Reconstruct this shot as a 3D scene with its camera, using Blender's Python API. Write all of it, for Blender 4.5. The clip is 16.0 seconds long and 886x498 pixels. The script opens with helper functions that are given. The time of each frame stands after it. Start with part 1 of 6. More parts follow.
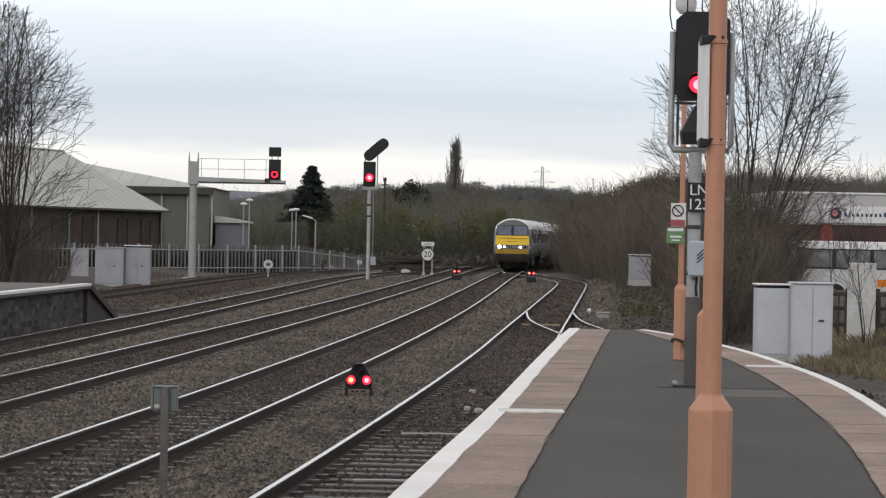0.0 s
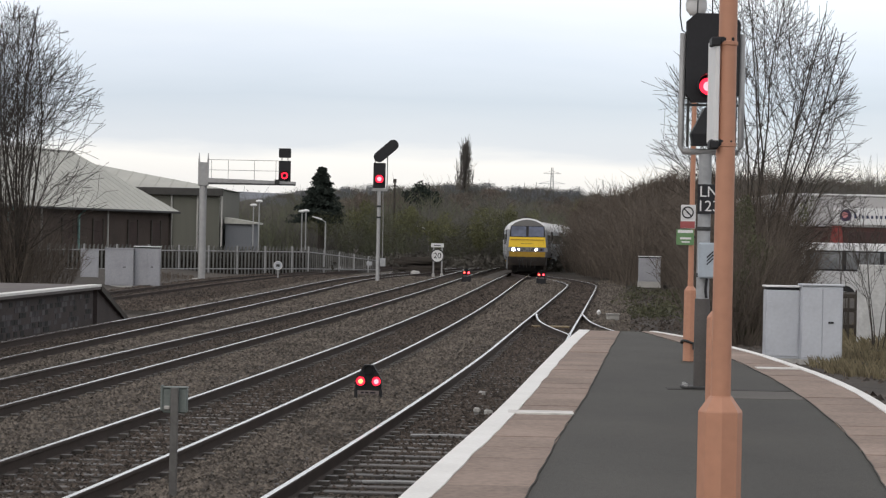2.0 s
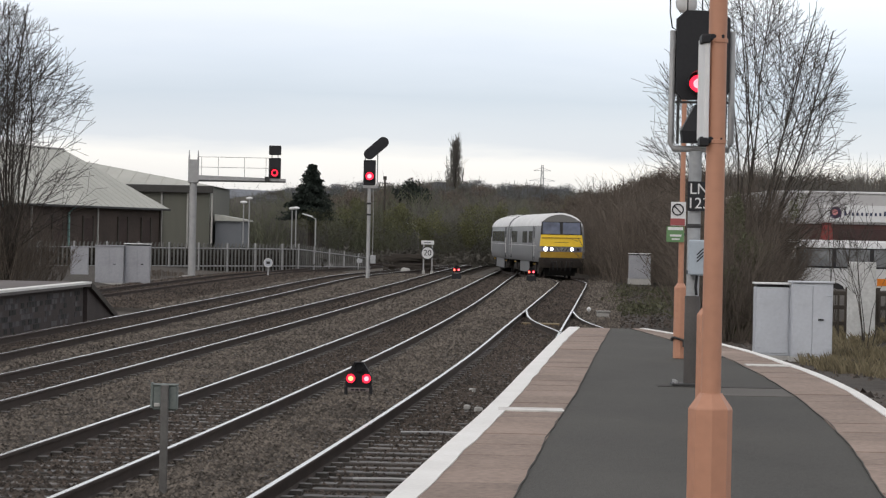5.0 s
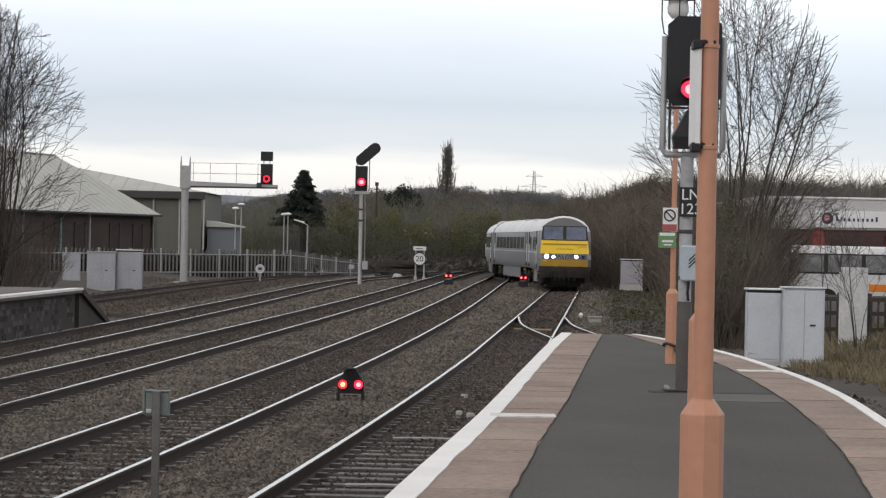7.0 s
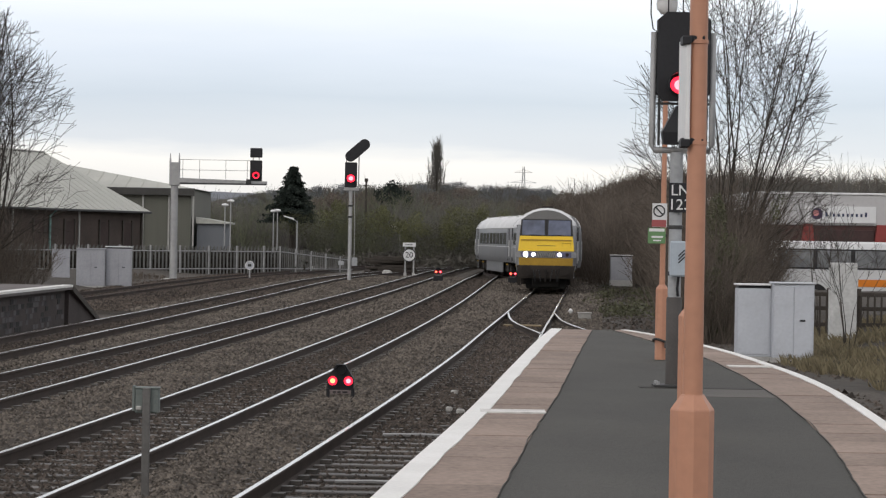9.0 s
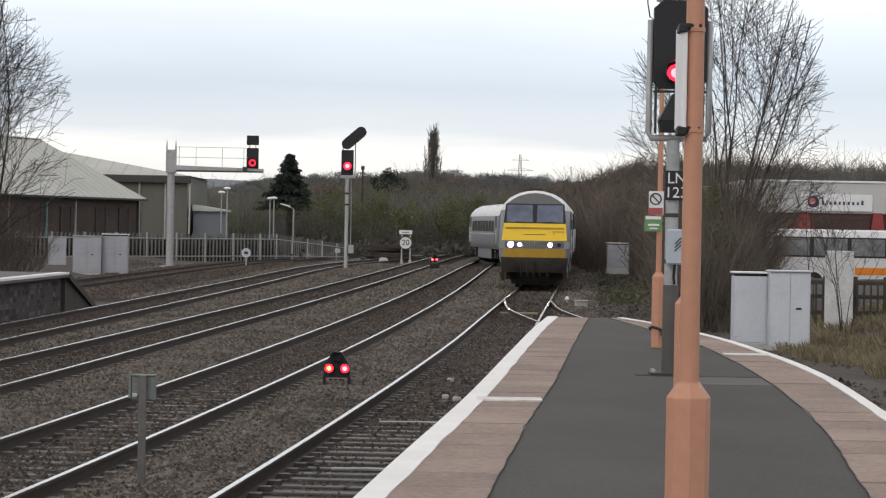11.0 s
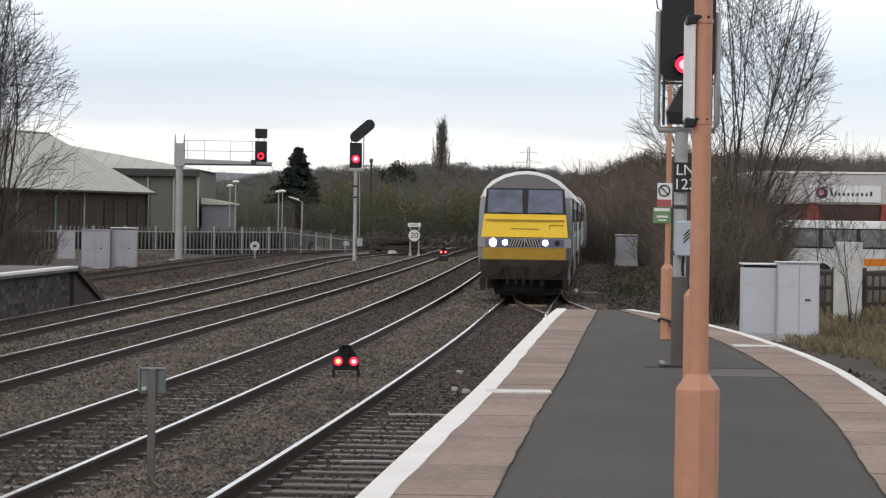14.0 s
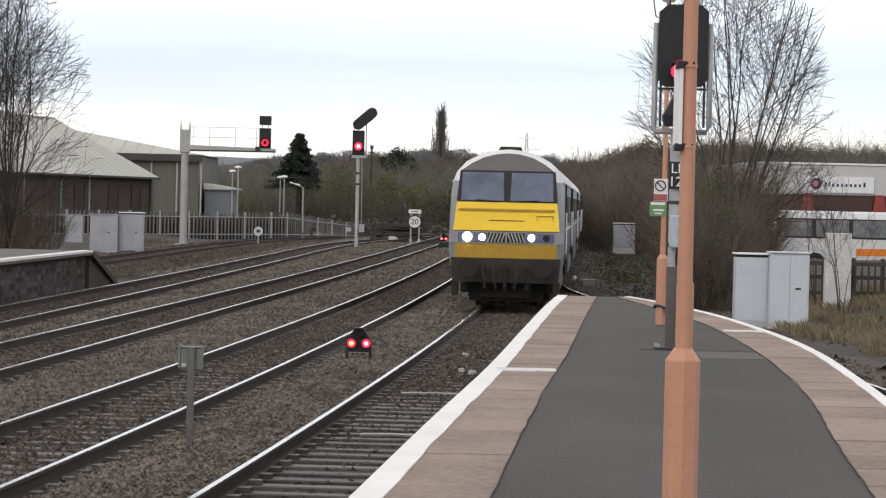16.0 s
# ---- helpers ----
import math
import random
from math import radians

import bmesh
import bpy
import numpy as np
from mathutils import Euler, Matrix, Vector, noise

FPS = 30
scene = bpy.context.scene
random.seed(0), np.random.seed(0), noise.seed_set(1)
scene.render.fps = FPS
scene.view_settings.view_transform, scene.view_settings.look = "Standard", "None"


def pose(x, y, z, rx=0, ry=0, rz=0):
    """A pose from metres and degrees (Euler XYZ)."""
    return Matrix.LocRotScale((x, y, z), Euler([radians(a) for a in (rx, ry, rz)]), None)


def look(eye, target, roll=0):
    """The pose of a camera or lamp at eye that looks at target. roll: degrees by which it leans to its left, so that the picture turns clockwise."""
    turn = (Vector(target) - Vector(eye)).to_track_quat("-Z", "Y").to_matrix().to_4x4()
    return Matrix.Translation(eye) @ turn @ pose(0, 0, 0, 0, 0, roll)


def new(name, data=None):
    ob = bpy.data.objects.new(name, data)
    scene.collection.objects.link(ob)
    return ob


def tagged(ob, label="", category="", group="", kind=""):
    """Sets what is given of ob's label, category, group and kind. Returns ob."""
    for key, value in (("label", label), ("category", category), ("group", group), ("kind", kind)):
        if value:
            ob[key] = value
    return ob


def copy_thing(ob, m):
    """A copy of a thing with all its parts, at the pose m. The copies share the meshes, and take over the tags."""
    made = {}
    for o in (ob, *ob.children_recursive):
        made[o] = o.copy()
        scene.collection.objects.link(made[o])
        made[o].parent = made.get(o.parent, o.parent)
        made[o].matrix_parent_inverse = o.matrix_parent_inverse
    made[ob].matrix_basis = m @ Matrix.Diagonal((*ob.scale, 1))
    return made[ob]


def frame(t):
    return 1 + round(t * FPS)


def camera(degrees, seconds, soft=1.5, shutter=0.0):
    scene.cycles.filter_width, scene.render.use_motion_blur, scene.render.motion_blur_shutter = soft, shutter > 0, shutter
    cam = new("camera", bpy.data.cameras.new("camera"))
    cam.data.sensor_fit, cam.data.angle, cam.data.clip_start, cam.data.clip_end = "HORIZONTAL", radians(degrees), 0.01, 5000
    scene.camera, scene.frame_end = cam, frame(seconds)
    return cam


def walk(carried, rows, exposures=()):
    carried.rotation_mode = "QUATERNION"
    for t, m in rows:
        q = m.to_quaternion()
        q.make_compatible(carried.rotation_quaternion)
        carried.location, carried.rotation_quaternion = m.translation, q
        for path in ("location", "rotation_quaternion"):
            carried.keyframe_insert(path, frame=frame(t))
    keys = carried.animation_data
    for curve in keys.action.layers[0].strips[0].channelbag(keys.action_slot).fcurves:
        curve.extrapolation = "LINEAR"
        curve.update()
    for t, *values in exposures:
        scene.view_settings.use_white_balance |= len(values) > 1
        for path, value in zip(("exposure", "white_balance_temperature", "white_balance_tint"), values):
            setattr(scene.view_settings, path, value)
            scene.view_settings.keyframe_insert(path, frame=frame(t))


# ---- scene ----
from functools import lru_cache

cam = camera(17.82, 16.0, soft=1.25)
walk(cam, [
    (0.00, look((0.000, 0.000, 2.400), (0.000, 50, 2.170), 1.10)),
    (0.50, look((0.000, 0.000, 2.400), (0.016, 50, 2.171), 1.03)),
    (1.00, look((0.000, 0.000, 2.400), (-0.140, 50, 2.248), 0.98)),
    (1.50, look((0.000, 0.000, 2.400), (-0.134, 50, 2.188), 1.21)),
    (2.00, look((0.000, 0.000, 2.400), (-0.173, 50, 2.191), 1.18)),
    (2.50, look((0.000, 0.000, 2.400), (-0.116, 50, 2.207), 1.23)),
    (3.00, look((0.000, 0.000, 2.400), (-0.040, 50, 2.257), 1.16)),
    (3.50, look((0.000, 0.000, 2.400), (-0.062, 50, 2.222), 1.12)),
    (4.00, look((0.000, 0.000, 2.400), (-0.088, 50, 2.139), 1.20)),
    (6.50, look((0.000, 0.000, 2.400), (0.141, 50, 2.218), 1.09)),
    (7.00, look((0.000, 0.000, 2.400), (0.142, 50, 2.252), 1.13)),
    (7.50, look((0.000, 0.000, 2.400), (0.129, 50, 2.194), 1.14)),
    (8.00, look((0.000, 0.000, 2.400), (0.107, 50, 2.185), 0.89)),
    (8.50, look((0.000, 0.000, 2.400), (0.259, 50, 2.255), 0.99)),
    (9.00, look((0.000, 0.000, 2.400), (0.327, 50, 2.187), 1.01)),
    (9.50, look((0.000, 0.000, 2.400), (0.384, 50, 2.040), 1.02)),
    (12.00, look((0.000, 0.000, 2.400), (0.409, 50, 1.966), 1.10)),
    (12.50, look((0.000, 0.000, 2.400), (0.497, 50, 1.983), 1.10)),
    (13.00, look((0.000, 0.000, 2.400), (0.425, 50, 1.912), 1.18)),
    (13.50, look((0.000, 0.000, 2.400), (0.323, 50, 1.860), 0.78)),
    (14.00, look((0.000, 0.000, 2.400), (0.242, 50, 1.836), 0.86)),
    (14.50, look((0.000, 0.000, 2.400), (0.225, 50, 1.881), 0.87)),
    (15.00, look((0.000, 0.000, 2.400), (0.233, 50, 1.861), 0.80)),
    (15.50, look((0.000, 0.000, 2.400), (0.181, 50, 1.695), 0.76)),
    (15.75, look((-0.096, -1.262, 2.439), (0.168, 50, 1.662), 1.04)),
    (16.00, look((-0.191, -2.524, 2.478), (0.120, 50, 1.620), 1.31)),
], exposures=[(0.0, -0.05), (9.5, -0.04), (12.0, 0.06), (15.5, 0.10), (16.0, 0.24)])

# ---- world and light: a bright overcast winter sky ----
world = bpy.data.worlds.new("overcast_sky")
scene.world = world
world.use_nodes = True
wt = world.node_tree
wt.nodes.clear()
w_out = wt.nodes.new("ShaderNodeOutputWorld")
w_add = wt.nodes.new("ShaderNodeAddShader")
w_sky = wt.nodes.new("ShaderNodeTexSky")
w_sky.sky_type = "NISHITA"
w_sky.sun_disc = False
w_sky.sun_elevation, w_sky.sun_rotation = radians(32), radians(215)
w_bg1 = wt.nodes.new("ShaderNodeBackground")
w_bg1.inputs["Strength"].default_value = 0.05
w_bg2 = wt.nodes.new("ShaderNodeBackground")
w_bg2.inputs["Strength"].default_value = 0.86
w_tc = wt.nodes.new("ShaderNodeTexCoord")
w_map = wt.nodes.new("ShaderNodeMapping")
w_map.inputs["Scale"].default_value = (5.0, 5.0, 34.0)
w_noise = wt.nodes.new("ShaderNodeTexNoise")
w_noise.inputs["Scale"].default_value = 1.0
w_noise.inputs["Detail"].default_value = 6.0
w_noise.inputs["Roughness"].default_value = 0.55
w_sep = wt.nodes.new("ShaderNodeSeparateXYZ")
w_off = wt.nodes.new("ShaderNodeMath")
w_off.operation = "MULTIPLY_ADD"
w_off.inputs[1].default_value = 0.024
w_sum = wt.nodes.new("ShaderNodeMath")
w_sum.operation = "ADD"
w_rng = wt.nodes.new("ShaderNodeMapRange")
w_rng.inputs["From Min"].default_value, w_rng.inputs["From Max"].default_value = 0.0, 0.15
w_ramp = wt.nodes.new("ShaderNodeValToRGB")
SKY_STOPS = ((0, (0.700, 0.700, 0.760)), (0.1, (0.820, 0.805, 0.845)), (0.18, (0.930, 0.90, 0.92)), (0.212, (0.625, 0.655, 0.775)),
             (0.32, (0.50, 0.55, 0.70)), (0.42, (0.645, 0.675, 0.82)), (0.56, (0.905, 0.885, 0.945)), (0.72, (0.93, 0.89, 0.87)), (1.0, (0.93, 0.885, 0.85)))
for k, (at, col) in enumerate(SKY_STOPS):
    e = w_ramp.color_ramp.elements[k] if k < 2 else w_ramp.color_ramp.elements.new(at)
    e.position, e.color = at, (*col, 1)
for a, b in ((w_tc.outputs["Generated"], w_map.inputs["Vector"]), (w_map.outputs[0], w_noise.inputs["Vector"]),
             (w_tc.outputs["Generated"], w_sep.inputs[0]), (w_noise.outputs["Fac"], w_off.inputs[0]), (w_sep.outputs["Z"], w_off.inputs[2]),
             (w_off.outputs[0], w_sum.inputs[0]), (w_sum.outputs[0], w_rng.inputs["Value"]), (w_rng.outputs[0], w_ramp.inputs["Fac"]),
             (w_ramp.outputs["Color"], w_bg2.inputs["Color"]), (w_sky.outputs[0], w_bg1.inputs["Color"]),
             (w_bg1.outputs[0], w_add.inputs[0]), (w_bg2.outputs[0], w_add.inputs[1]), (w_add.outputs[0], w_out.inputs["Surface"])):
    wt.links.new(a, b)
w_sum.inputs[1].default_value = -0.012

sun = new("sun", bpy.data.lights.new("sun", "SUN"))
sun.data.energy, sun.data.angle, sun.data.color = 0.4, radians(25), (1.0, 0.96, 0.9)
sun.matrix_world = look((-20, -30, 25), (0, 5, 0))


# ---- materials ----
def mat(name, base, rough=0.7, metal=0.0, var=0.25, scale=3.0, fine=40.0, bump=0.0, tint=None, emit=None, per="", spec=0.4, coords="Object", stretch=(1, 1, 1), bscale=None, amount=0.36):
    m = bpy.data.materials.new(name)
    m.use_nodes = True
    nt = m.node_tree
    p = nt.nodes["Principled BSDF"]
    p.inputs["Roughness"].default_value, p.inputs["Metallic"].default_value = rough, metal
    p.inputs["Specular IOR Level"].default_value = spec
    tc = nt.nodes.new("ShaderNodeTexCoord")
    mp = nt.nodes.new("ShaderNodeMapping")
    mp.inputs["Scale"].default_value = stretch
    nt.links.new(tc.outputs[coords], mp.inputs["Vector"])
    n1, n2 = nt.nodes.new("ShaderNodeTexNoise"), nt.nodes.new("ShaderNodeTexNoise")
    for n, sc, de in ((n1, scale, 5), (n2, fine, 3)):
        n.inputs["Scale"].default_value, n.inputs["Detail"].default_value = sc, de
        nt.links.new(mp.outputs[0], n.inputs["Vector"])
    dark = [c * (1 - var) for c in base]
    light = [min(1, c * (1 + var)) for c in base] if tint is None else tint
    r = nt.nodes.new("ShaderNodeValToRGB")
    r.color_ramp.elements[0].position, r.color_ramp.elements[1].position = 0.3, 0.7
    r.color_ramp.elements[0].color, r.color_ramp.elements[1].color = (*dark, 1), (*light, 1)
    mid = r.color_ramp.elements.new(0.5)
    mid.color = (*base, 1)
    av = nt.nodes.new("ShaderNodeMath")
    av.operation = "MULTIPLY_ADD"
    av.inputs[1].default_value = 0.45
    hf = nt.nodes.new("ShaderNodeMath")
    hf.operation = "MULTIPLY"
    hf.inputs[1].default_value = 0.55
    nt.links.new(n1.outputs["Fac"], hf.inputs[0])
    nt.links.new(n2.outputs["Fac"], av.inputs[0])
    nt.links.new(hf.outputs[0], av.inputs[2])
    last = av.outputs[0]
    if per:
        src = nt.nodes.new("ShaderNodeObjectInfo" if per == "object" else "ShaderNodeNewGeometry")
        ad = nt.nodes.new("ShaderNodeMath")
        ad.operation = "MULTIPLY_ADD"
        ad.inputs[1].default_value = amount
        sb = nt.nodes.new("ShaderNodeMath")
        sb.operation = "SUBTRACT"
        sb.inputs[1].default_value = amount / 2
        nt.links.new(src.outputs["Random" if per == "object" else "Random Per Island"], ad.inputs[0])
        nt.links.new(last, ad.inputs[2])
        nt.links.new(ad.outputs[0], sb.inputs[0])
        last = sb.outputs[0]
    nt.links.new(last, r.inputs["Fac"])
    nt.links.new(r.outputs["Color"], p.inputs["Base Color"])
    if bump:
        b = nt.nodes.new("ShaderNodeBump")
        b.inputs["Strength"].default_value, b.inputs["Distance"].default_value = 0.7, bump
        src = n2
        if bscale:
            src = nt.nodes.new("ShaderNodeTexNoise")
            src.inputs["Scale"].default_value, src.inputs["Detail"].default_value = bscale, 4
            nt.links.new(mp.outputs[0], src.inputs["Vector"])
        nt.links.new(src.outputs["Fac"], b.inputs["Height"])
        nt.links.new(b.outputs["Normal"], p.inputs["Normal"])
    if emit:
        p.inputs["Emission Color"].default_value, p.inputs["Emission Strength"].default_value = (*emit[:3], 1), emit[3]
    return m


BALLAST = mat("ballast", (0.072, 0.061, 0.05), 0.95, var=0.45, scale=0.5, fine=18.0, bump=0.05, bscale=22)
STONE = mat("ballast_stone", (0.114, 0.097, 0.081), 0.9, var=0.6, scale=0.5, fine=30, per="island", amount=0.46)
EARTH = mat("dark_earth", (0.05, 0.042, 0.034), 0.95, var=0.45, scale=0.15, fine=3.0, bump=0.08, bscale=4)
RAIL_TOP = mat("polished_rail_head", (0.62, 0.61, 0.6), 0.22, 0.9, var=0.1, scale=1.0, fine=12)
RAIL_SIDE = mat("rusty_rail_side", (0.045, 0.032, 0.026), 0.85, 0.1, var=0.35, scale=2, fine=30)
RAIL_DULL = mat("rusty_siding_rail", (0.09, 0.055, 0.04), 0.8, 0.2, var=0.35, scale=2, fine=30)
SLEEPER = mat("weathered_sleeper", (0.066, 0.057, 0.049), 0.55, var=0.5, scale=2.5, fine=18, bump=0.006, per="object", stretch=(0.5, 5, 3), spec=0.5)
SLEEPER_FAR = mat("dull_far_sleeper", (0.055, 0.047, 0.04), 0.95, var=0.3, scale=2, fine=10, spec=0.1)
STONE_BROWN = mat("oily_brown_ballast_stone", (0.07, 0.056, 0.046), 0.9, var=0.55, scale=1.2, fine=30, per="island", amount=0.5)
TARMAC = mat("platform_tarmac", (0.052, 0.049, 0.043), 0.84, var=0.42, scale=0.45, fine=26, bump=0.008, bscale=60, stretch=(1.6, 0.7, 1))
TARMAC_LIGHT = mat("pale_tarmac_patch", (0.10, 0.092, 0.083), 0.85, var=0.25, scale=0.9, fine=90, bump=0.004)
TARMAC_PATCH = mat("dark_tarmac_patch", (0.042, 0.039, 0.035), 0.85, var=0.2, scale=0.8, fine=120, bump=0.004)
COPING = mat("pink_coping_slab", (0.25, 0.187, 0.152), 0.85, var=0.34, scale=1.1, fine=16, bump=0.004, per="object", amount=0.16, stretch=(1.3, 0.7, 1))
MORTAR = mat("grubby_slab_joint", (0.15, 0.115, 0.095), 0.9, var=0.3, scale=2, fine=20)
LINE = mat("white_edge_paint", (0.74, 0.73, 0.70), 0.6, var=0.1, scale=1.5, fine=30, tint=(0.82, 0.81, 0.79))
BRICK_DARK = mat("sooty_brick", (0.045, 0.036, 0.034), 0.9, var=0.4, scale=1.5, fine=14, bump=0.01, per="object")
ORANGE = mat("salmon_post_paint", (0.47, 0.235, 0.15), 0.5, var=0.1, scale=1.2, fine=25, bump=0.002)
GREY_PAINT = mat("grey_cabinet_paint", (0.50, 0.52, 0.56), 0.5, var=0.1, scale=1.2, fine=14)
LOCATION_GREY = mat("dull_blue_grey_cabinet_paint", (0.33, 0.335, 0.36), 0.55, var=0.16, scale=1.5, fine=14)
GALV = mat("galvanised_steel", (0.36, 0.36, 0.36), 0.55, 0.35, var=0.16, scale=4, fine=40)
BLACK = mat("black_signal_paint", (0.014, 0.014, 0.017), 0.6, var=0.3, scale=3, fine=30)
WHITE = mat("white_paint", (0.72, 0.72, 0.72), 0.5, var=0.06, scale=3, fine=30)
WORN_LINE = mat("worn_white_paint", (0.62, 0.60, 0.57), 0.7, var=0.5, scale=3.0, fine=14, tint=(0.8, 0.79, 0.76), stretch=(0.6, 3, 1))
RED_WARM = mat("warm_red_core", (0.9, 0.6, 0.3), 0.4, var=0.05, emit=(1.0, 0.55, 0.16, 2.0))
RED_GLOW = mat("red_signal_light", (0.6, 0.01, 0.03), 0.4, var=0.05, emit=(1.0, 0.015, 0.04, 3.2))
RED_HOT = mat("red_signal_core", (0.9, 0.3, 0.3), 0.4, var=0.05, emit=(1.0, 0.22, 0.26, 3.0))


# ---- mesh helpers ----
def box(bm, x0, x1, y0, y1, z0, z1, m=None):
    g = bmesh.ops.create_cube(bm, size=1.0)["verts"]
    c, s = Vector(((x0 + x1) / 2, (y0 + y1) / 2, (z0 + z1) / 2)), (x1 - x0, y1 - y0, z1 - z0)
    for v in g:
        v.co = Vector(v.co[i] * s[i] for i in range(3)) + c
        if m is not None:
            v.co = m @ v.co
    return g


def bevelled(bm, w=0.01, seg=1):
    bmesh.ops.bevel(bm, geom=[e for e in bm.edges if len(e.link_faces) == 2 and e.calc_face_angle(0) > 0.6], offset=w, segments=seg, affect="EDGES", clamp_overlap=True)
    return bm


def tube(bm, pts, radii, n=8, caps=True):
    """A tapered tube through the points."""
    rings = []
    for i, p in enumerate(pts):
        a, b = Vector(pts[max(0, i - 1)]), Vector(pts[min(len(pts) - 1, i + 1)])
        d = (b - a).normalized()
        u = d.orthogonal().normalized() if abs(d.z) < 0.99 else Vector((1, 0, 0))
        u = (u - d * u.dot(d)).normalized()
        w = d.cross(u)
        r = radii[i] if isinstance(radii, (list, tuple)) else radii
        rings.append([bm.verts.new(Vector(p) + r * (math.cos(k * math.tau / n) * u + math.sin(k * math.tau / n) * w)) for k in range(n)])
    for A, B in zip(rings, rings[1:]):
        for k in range(n):
            bm.faces.new((A[k], A[(k + 1) % n], B[(k + 1) % n], B[k]))
    if caps:
        bm.faces.new(rings[0][::-1])
        bm.faces.new(rings[-1])
    return bm


def lathe(bm, prof, n=16, at=(0, 0, 0), caps=True):
    """A body of revolution about z, from (radius, height) pairs."""
    rings = [[bm.verts.new((at[0] + r * math.cos(k * math.tau / n), at[1] + r * math.sin(k * math.tau / n), at[2] + z)) for k in range(n)] for r, z in prof]
    for A, B in zip(rings, rings[1:]):
        for k in range(n):
            bm.faces.new((A[k], A[(k + 1) % n], B[(k + 1) % n], B[k]))
    if caps:
        bm.faces.new(rings[0][::-1])
        bm.faces.new(rings[-1])
    return bm


def loft(bm, rings, close=True, caps=True):
    """Skin over rings of equal point count."""
    vs = [[bm.verts.new(p) for p in r] for r in rings]
    n = len(vs[0])
    for A, B in zip(vs, vs[1:]):
        for k in range(n if close else n - 1):
            bm.faces.new((A[k], A[(k + 1) % n], B[(k + 1) % n], B[k]))
    if caps and close:
        bm.faces.new(vs[0][::-1])
        bm.faces.new(vs[-1])
    return bm


def as_mesh(name, bm, *mats, smooth=False):
    me = bpy.data.meshes.new(name)
    bmesh.ops.recalc_face_normals(bm, faces=bm.faces)
    bm.to_mesh(me)
    bm.free()
    for m in mats:
        me.materials.append(m)
    if smooth:
        me.shade_smooth()
    return me


def part(name, bm, material, parent, label="", smooth=False, at=None):
    ob = new(name, bm if isinstance(bm, bpy.types.Mesh) else as_mesh(name, bm, material, smooth=smooth))
    ob.parent = parent
    if at is not None:
        ob.matrix_basis = at
    if label:
        tagged(ob, label)
    return ob


def thing(name, label, category, group="", kind="", at=None):
    ob = tagged(new(name), label, category, group, kind)
    ob.empty_display_size = 0.1
    if at is not None:
        ob.matrix_basis = at
    return ob


def solid(name, bm, material, label, category, group="", kind="", smooth=False, at=None):
    ob = tagged(new(name, as_mesh(name, bm, material, smooth=smooth)), label, category, group, kind)
    if at is not None:
        ob.matrix_basis = at
    return ob


def from_lists(name, verts, faces, material):
    me = bpy.data.meshes.new(name)
    me.from_pydata(verts, [], faces)
    me.materials.append(material)
    return me


def spline(ctrl, step=0.5):
    """A smooth line x(y) through (y, x) pairs, as points every step metres."""
    ys, xs = [c[0] for c in ctrl], [c[1] for c in ctrl]
    n = len(ys)
    dl = [(xs[i + 1] - xs[i]) / (ys[i + 1] - ys[i]) for i in range(n - 1)]
    sl = [dl[0]] + [((dl[i - 1] * (ys[i + 1] - ys[i]) + dl[i] * (ys[i] - ys[i - 1])) / (ys[i + 1] - ys[i - 1])) for i in range(1, n - 1)] + [dl[-1]]

    def x_at(y):
        i = min(max(0, next((k - 1 for k in range(n) if ys[k] > y), n - 2)), n - 2)
        h = ys[i + 1] - ys[i]
        t = (y - ys[i]) / h
        if t < 0:
            return xs[0] + sl[0] * (y - ys[0])
        if t > 1:
            return xs[-1] + sl[-1] * (y - ys[-1])
        return (2 * t**3 - 3 * t**2 + 1) * xs[i] + (t**3 - 2 * t**2 + t) * h * sl[i] + (-2 * t**3 + 3 * t**2) * xs[i + 1] + (t**3 - t**2) * h * sl[i + 1]
    return x_at


def slope(fn, y, e=0.5):
    return (fn(y + e) - fn(y - e)) / (2 * e)

# ---- plan: y runs away from the camera, x to the right, z = 0 is the rail top ----
PLAT_Z, GROUND_Z, GAUGE = 0.92, -0.24, 1.435
TRACK_PLATFORM = spline([(-40, -7.6), (0, -3.2), (20, -1.39), (30, -0.57), (40, 0.19), (50, 0.9), (60, 1.56), (70, 2.16), (80, 2.76), (90, 3.37), (100, 3.97), (110, 4.57), (120, 5.17), (130, 5.77), (140, 6.36), (150, 6.9), (160, 7.4)])
TRACK_SECOND = spline([(-40, -10.4), (0, -6.4), (20, -4.6), (30, -3.8), (40, -3.06), (50, -2.38), (60, -1.74), (70, -1.15), (80, -0.6), (90, -0.08), (100, 0.41), (110, 0.87), (120, 1.32), (130, 1.76), (140, 2.19), (150, 2.62), (165, 3.28), (180, 3.98), (200, 4.9), (225, 6.3), (260, 8.9), (300, 12.9), (400, 26)])
TRACK_THIRD = spline([(-40, -12.4), (0, -9.35), (20, -7.98), (40, -6.7), (60, -5.5), (80, -4.36), (100, -3.31), (120, -2.32), (140, -1.4), (165, -0.3), (180, 0.35), (205, 1.5), (250, 4.3), (300, 9.1), (400, 22)])
TRACK_FOURTH = spline([(-20, -12.6), (20, -10.46), (40, -9.55), (60, -8.72), (80, -7.95), (100, -7.26), (120, -6.64), (140, -6.05), (152, -5.6), (163, -4.95), (175, -3.9), (190, -2.3), (205, -0.6), (225, 1.6)])
TRACK_SIDING = spline([(60, -15.6), (99, -13.1), (112, -12.6), (138, -11.7), (150, -11.2), (175, -9.3), (200, -6.8), (240, -3)])
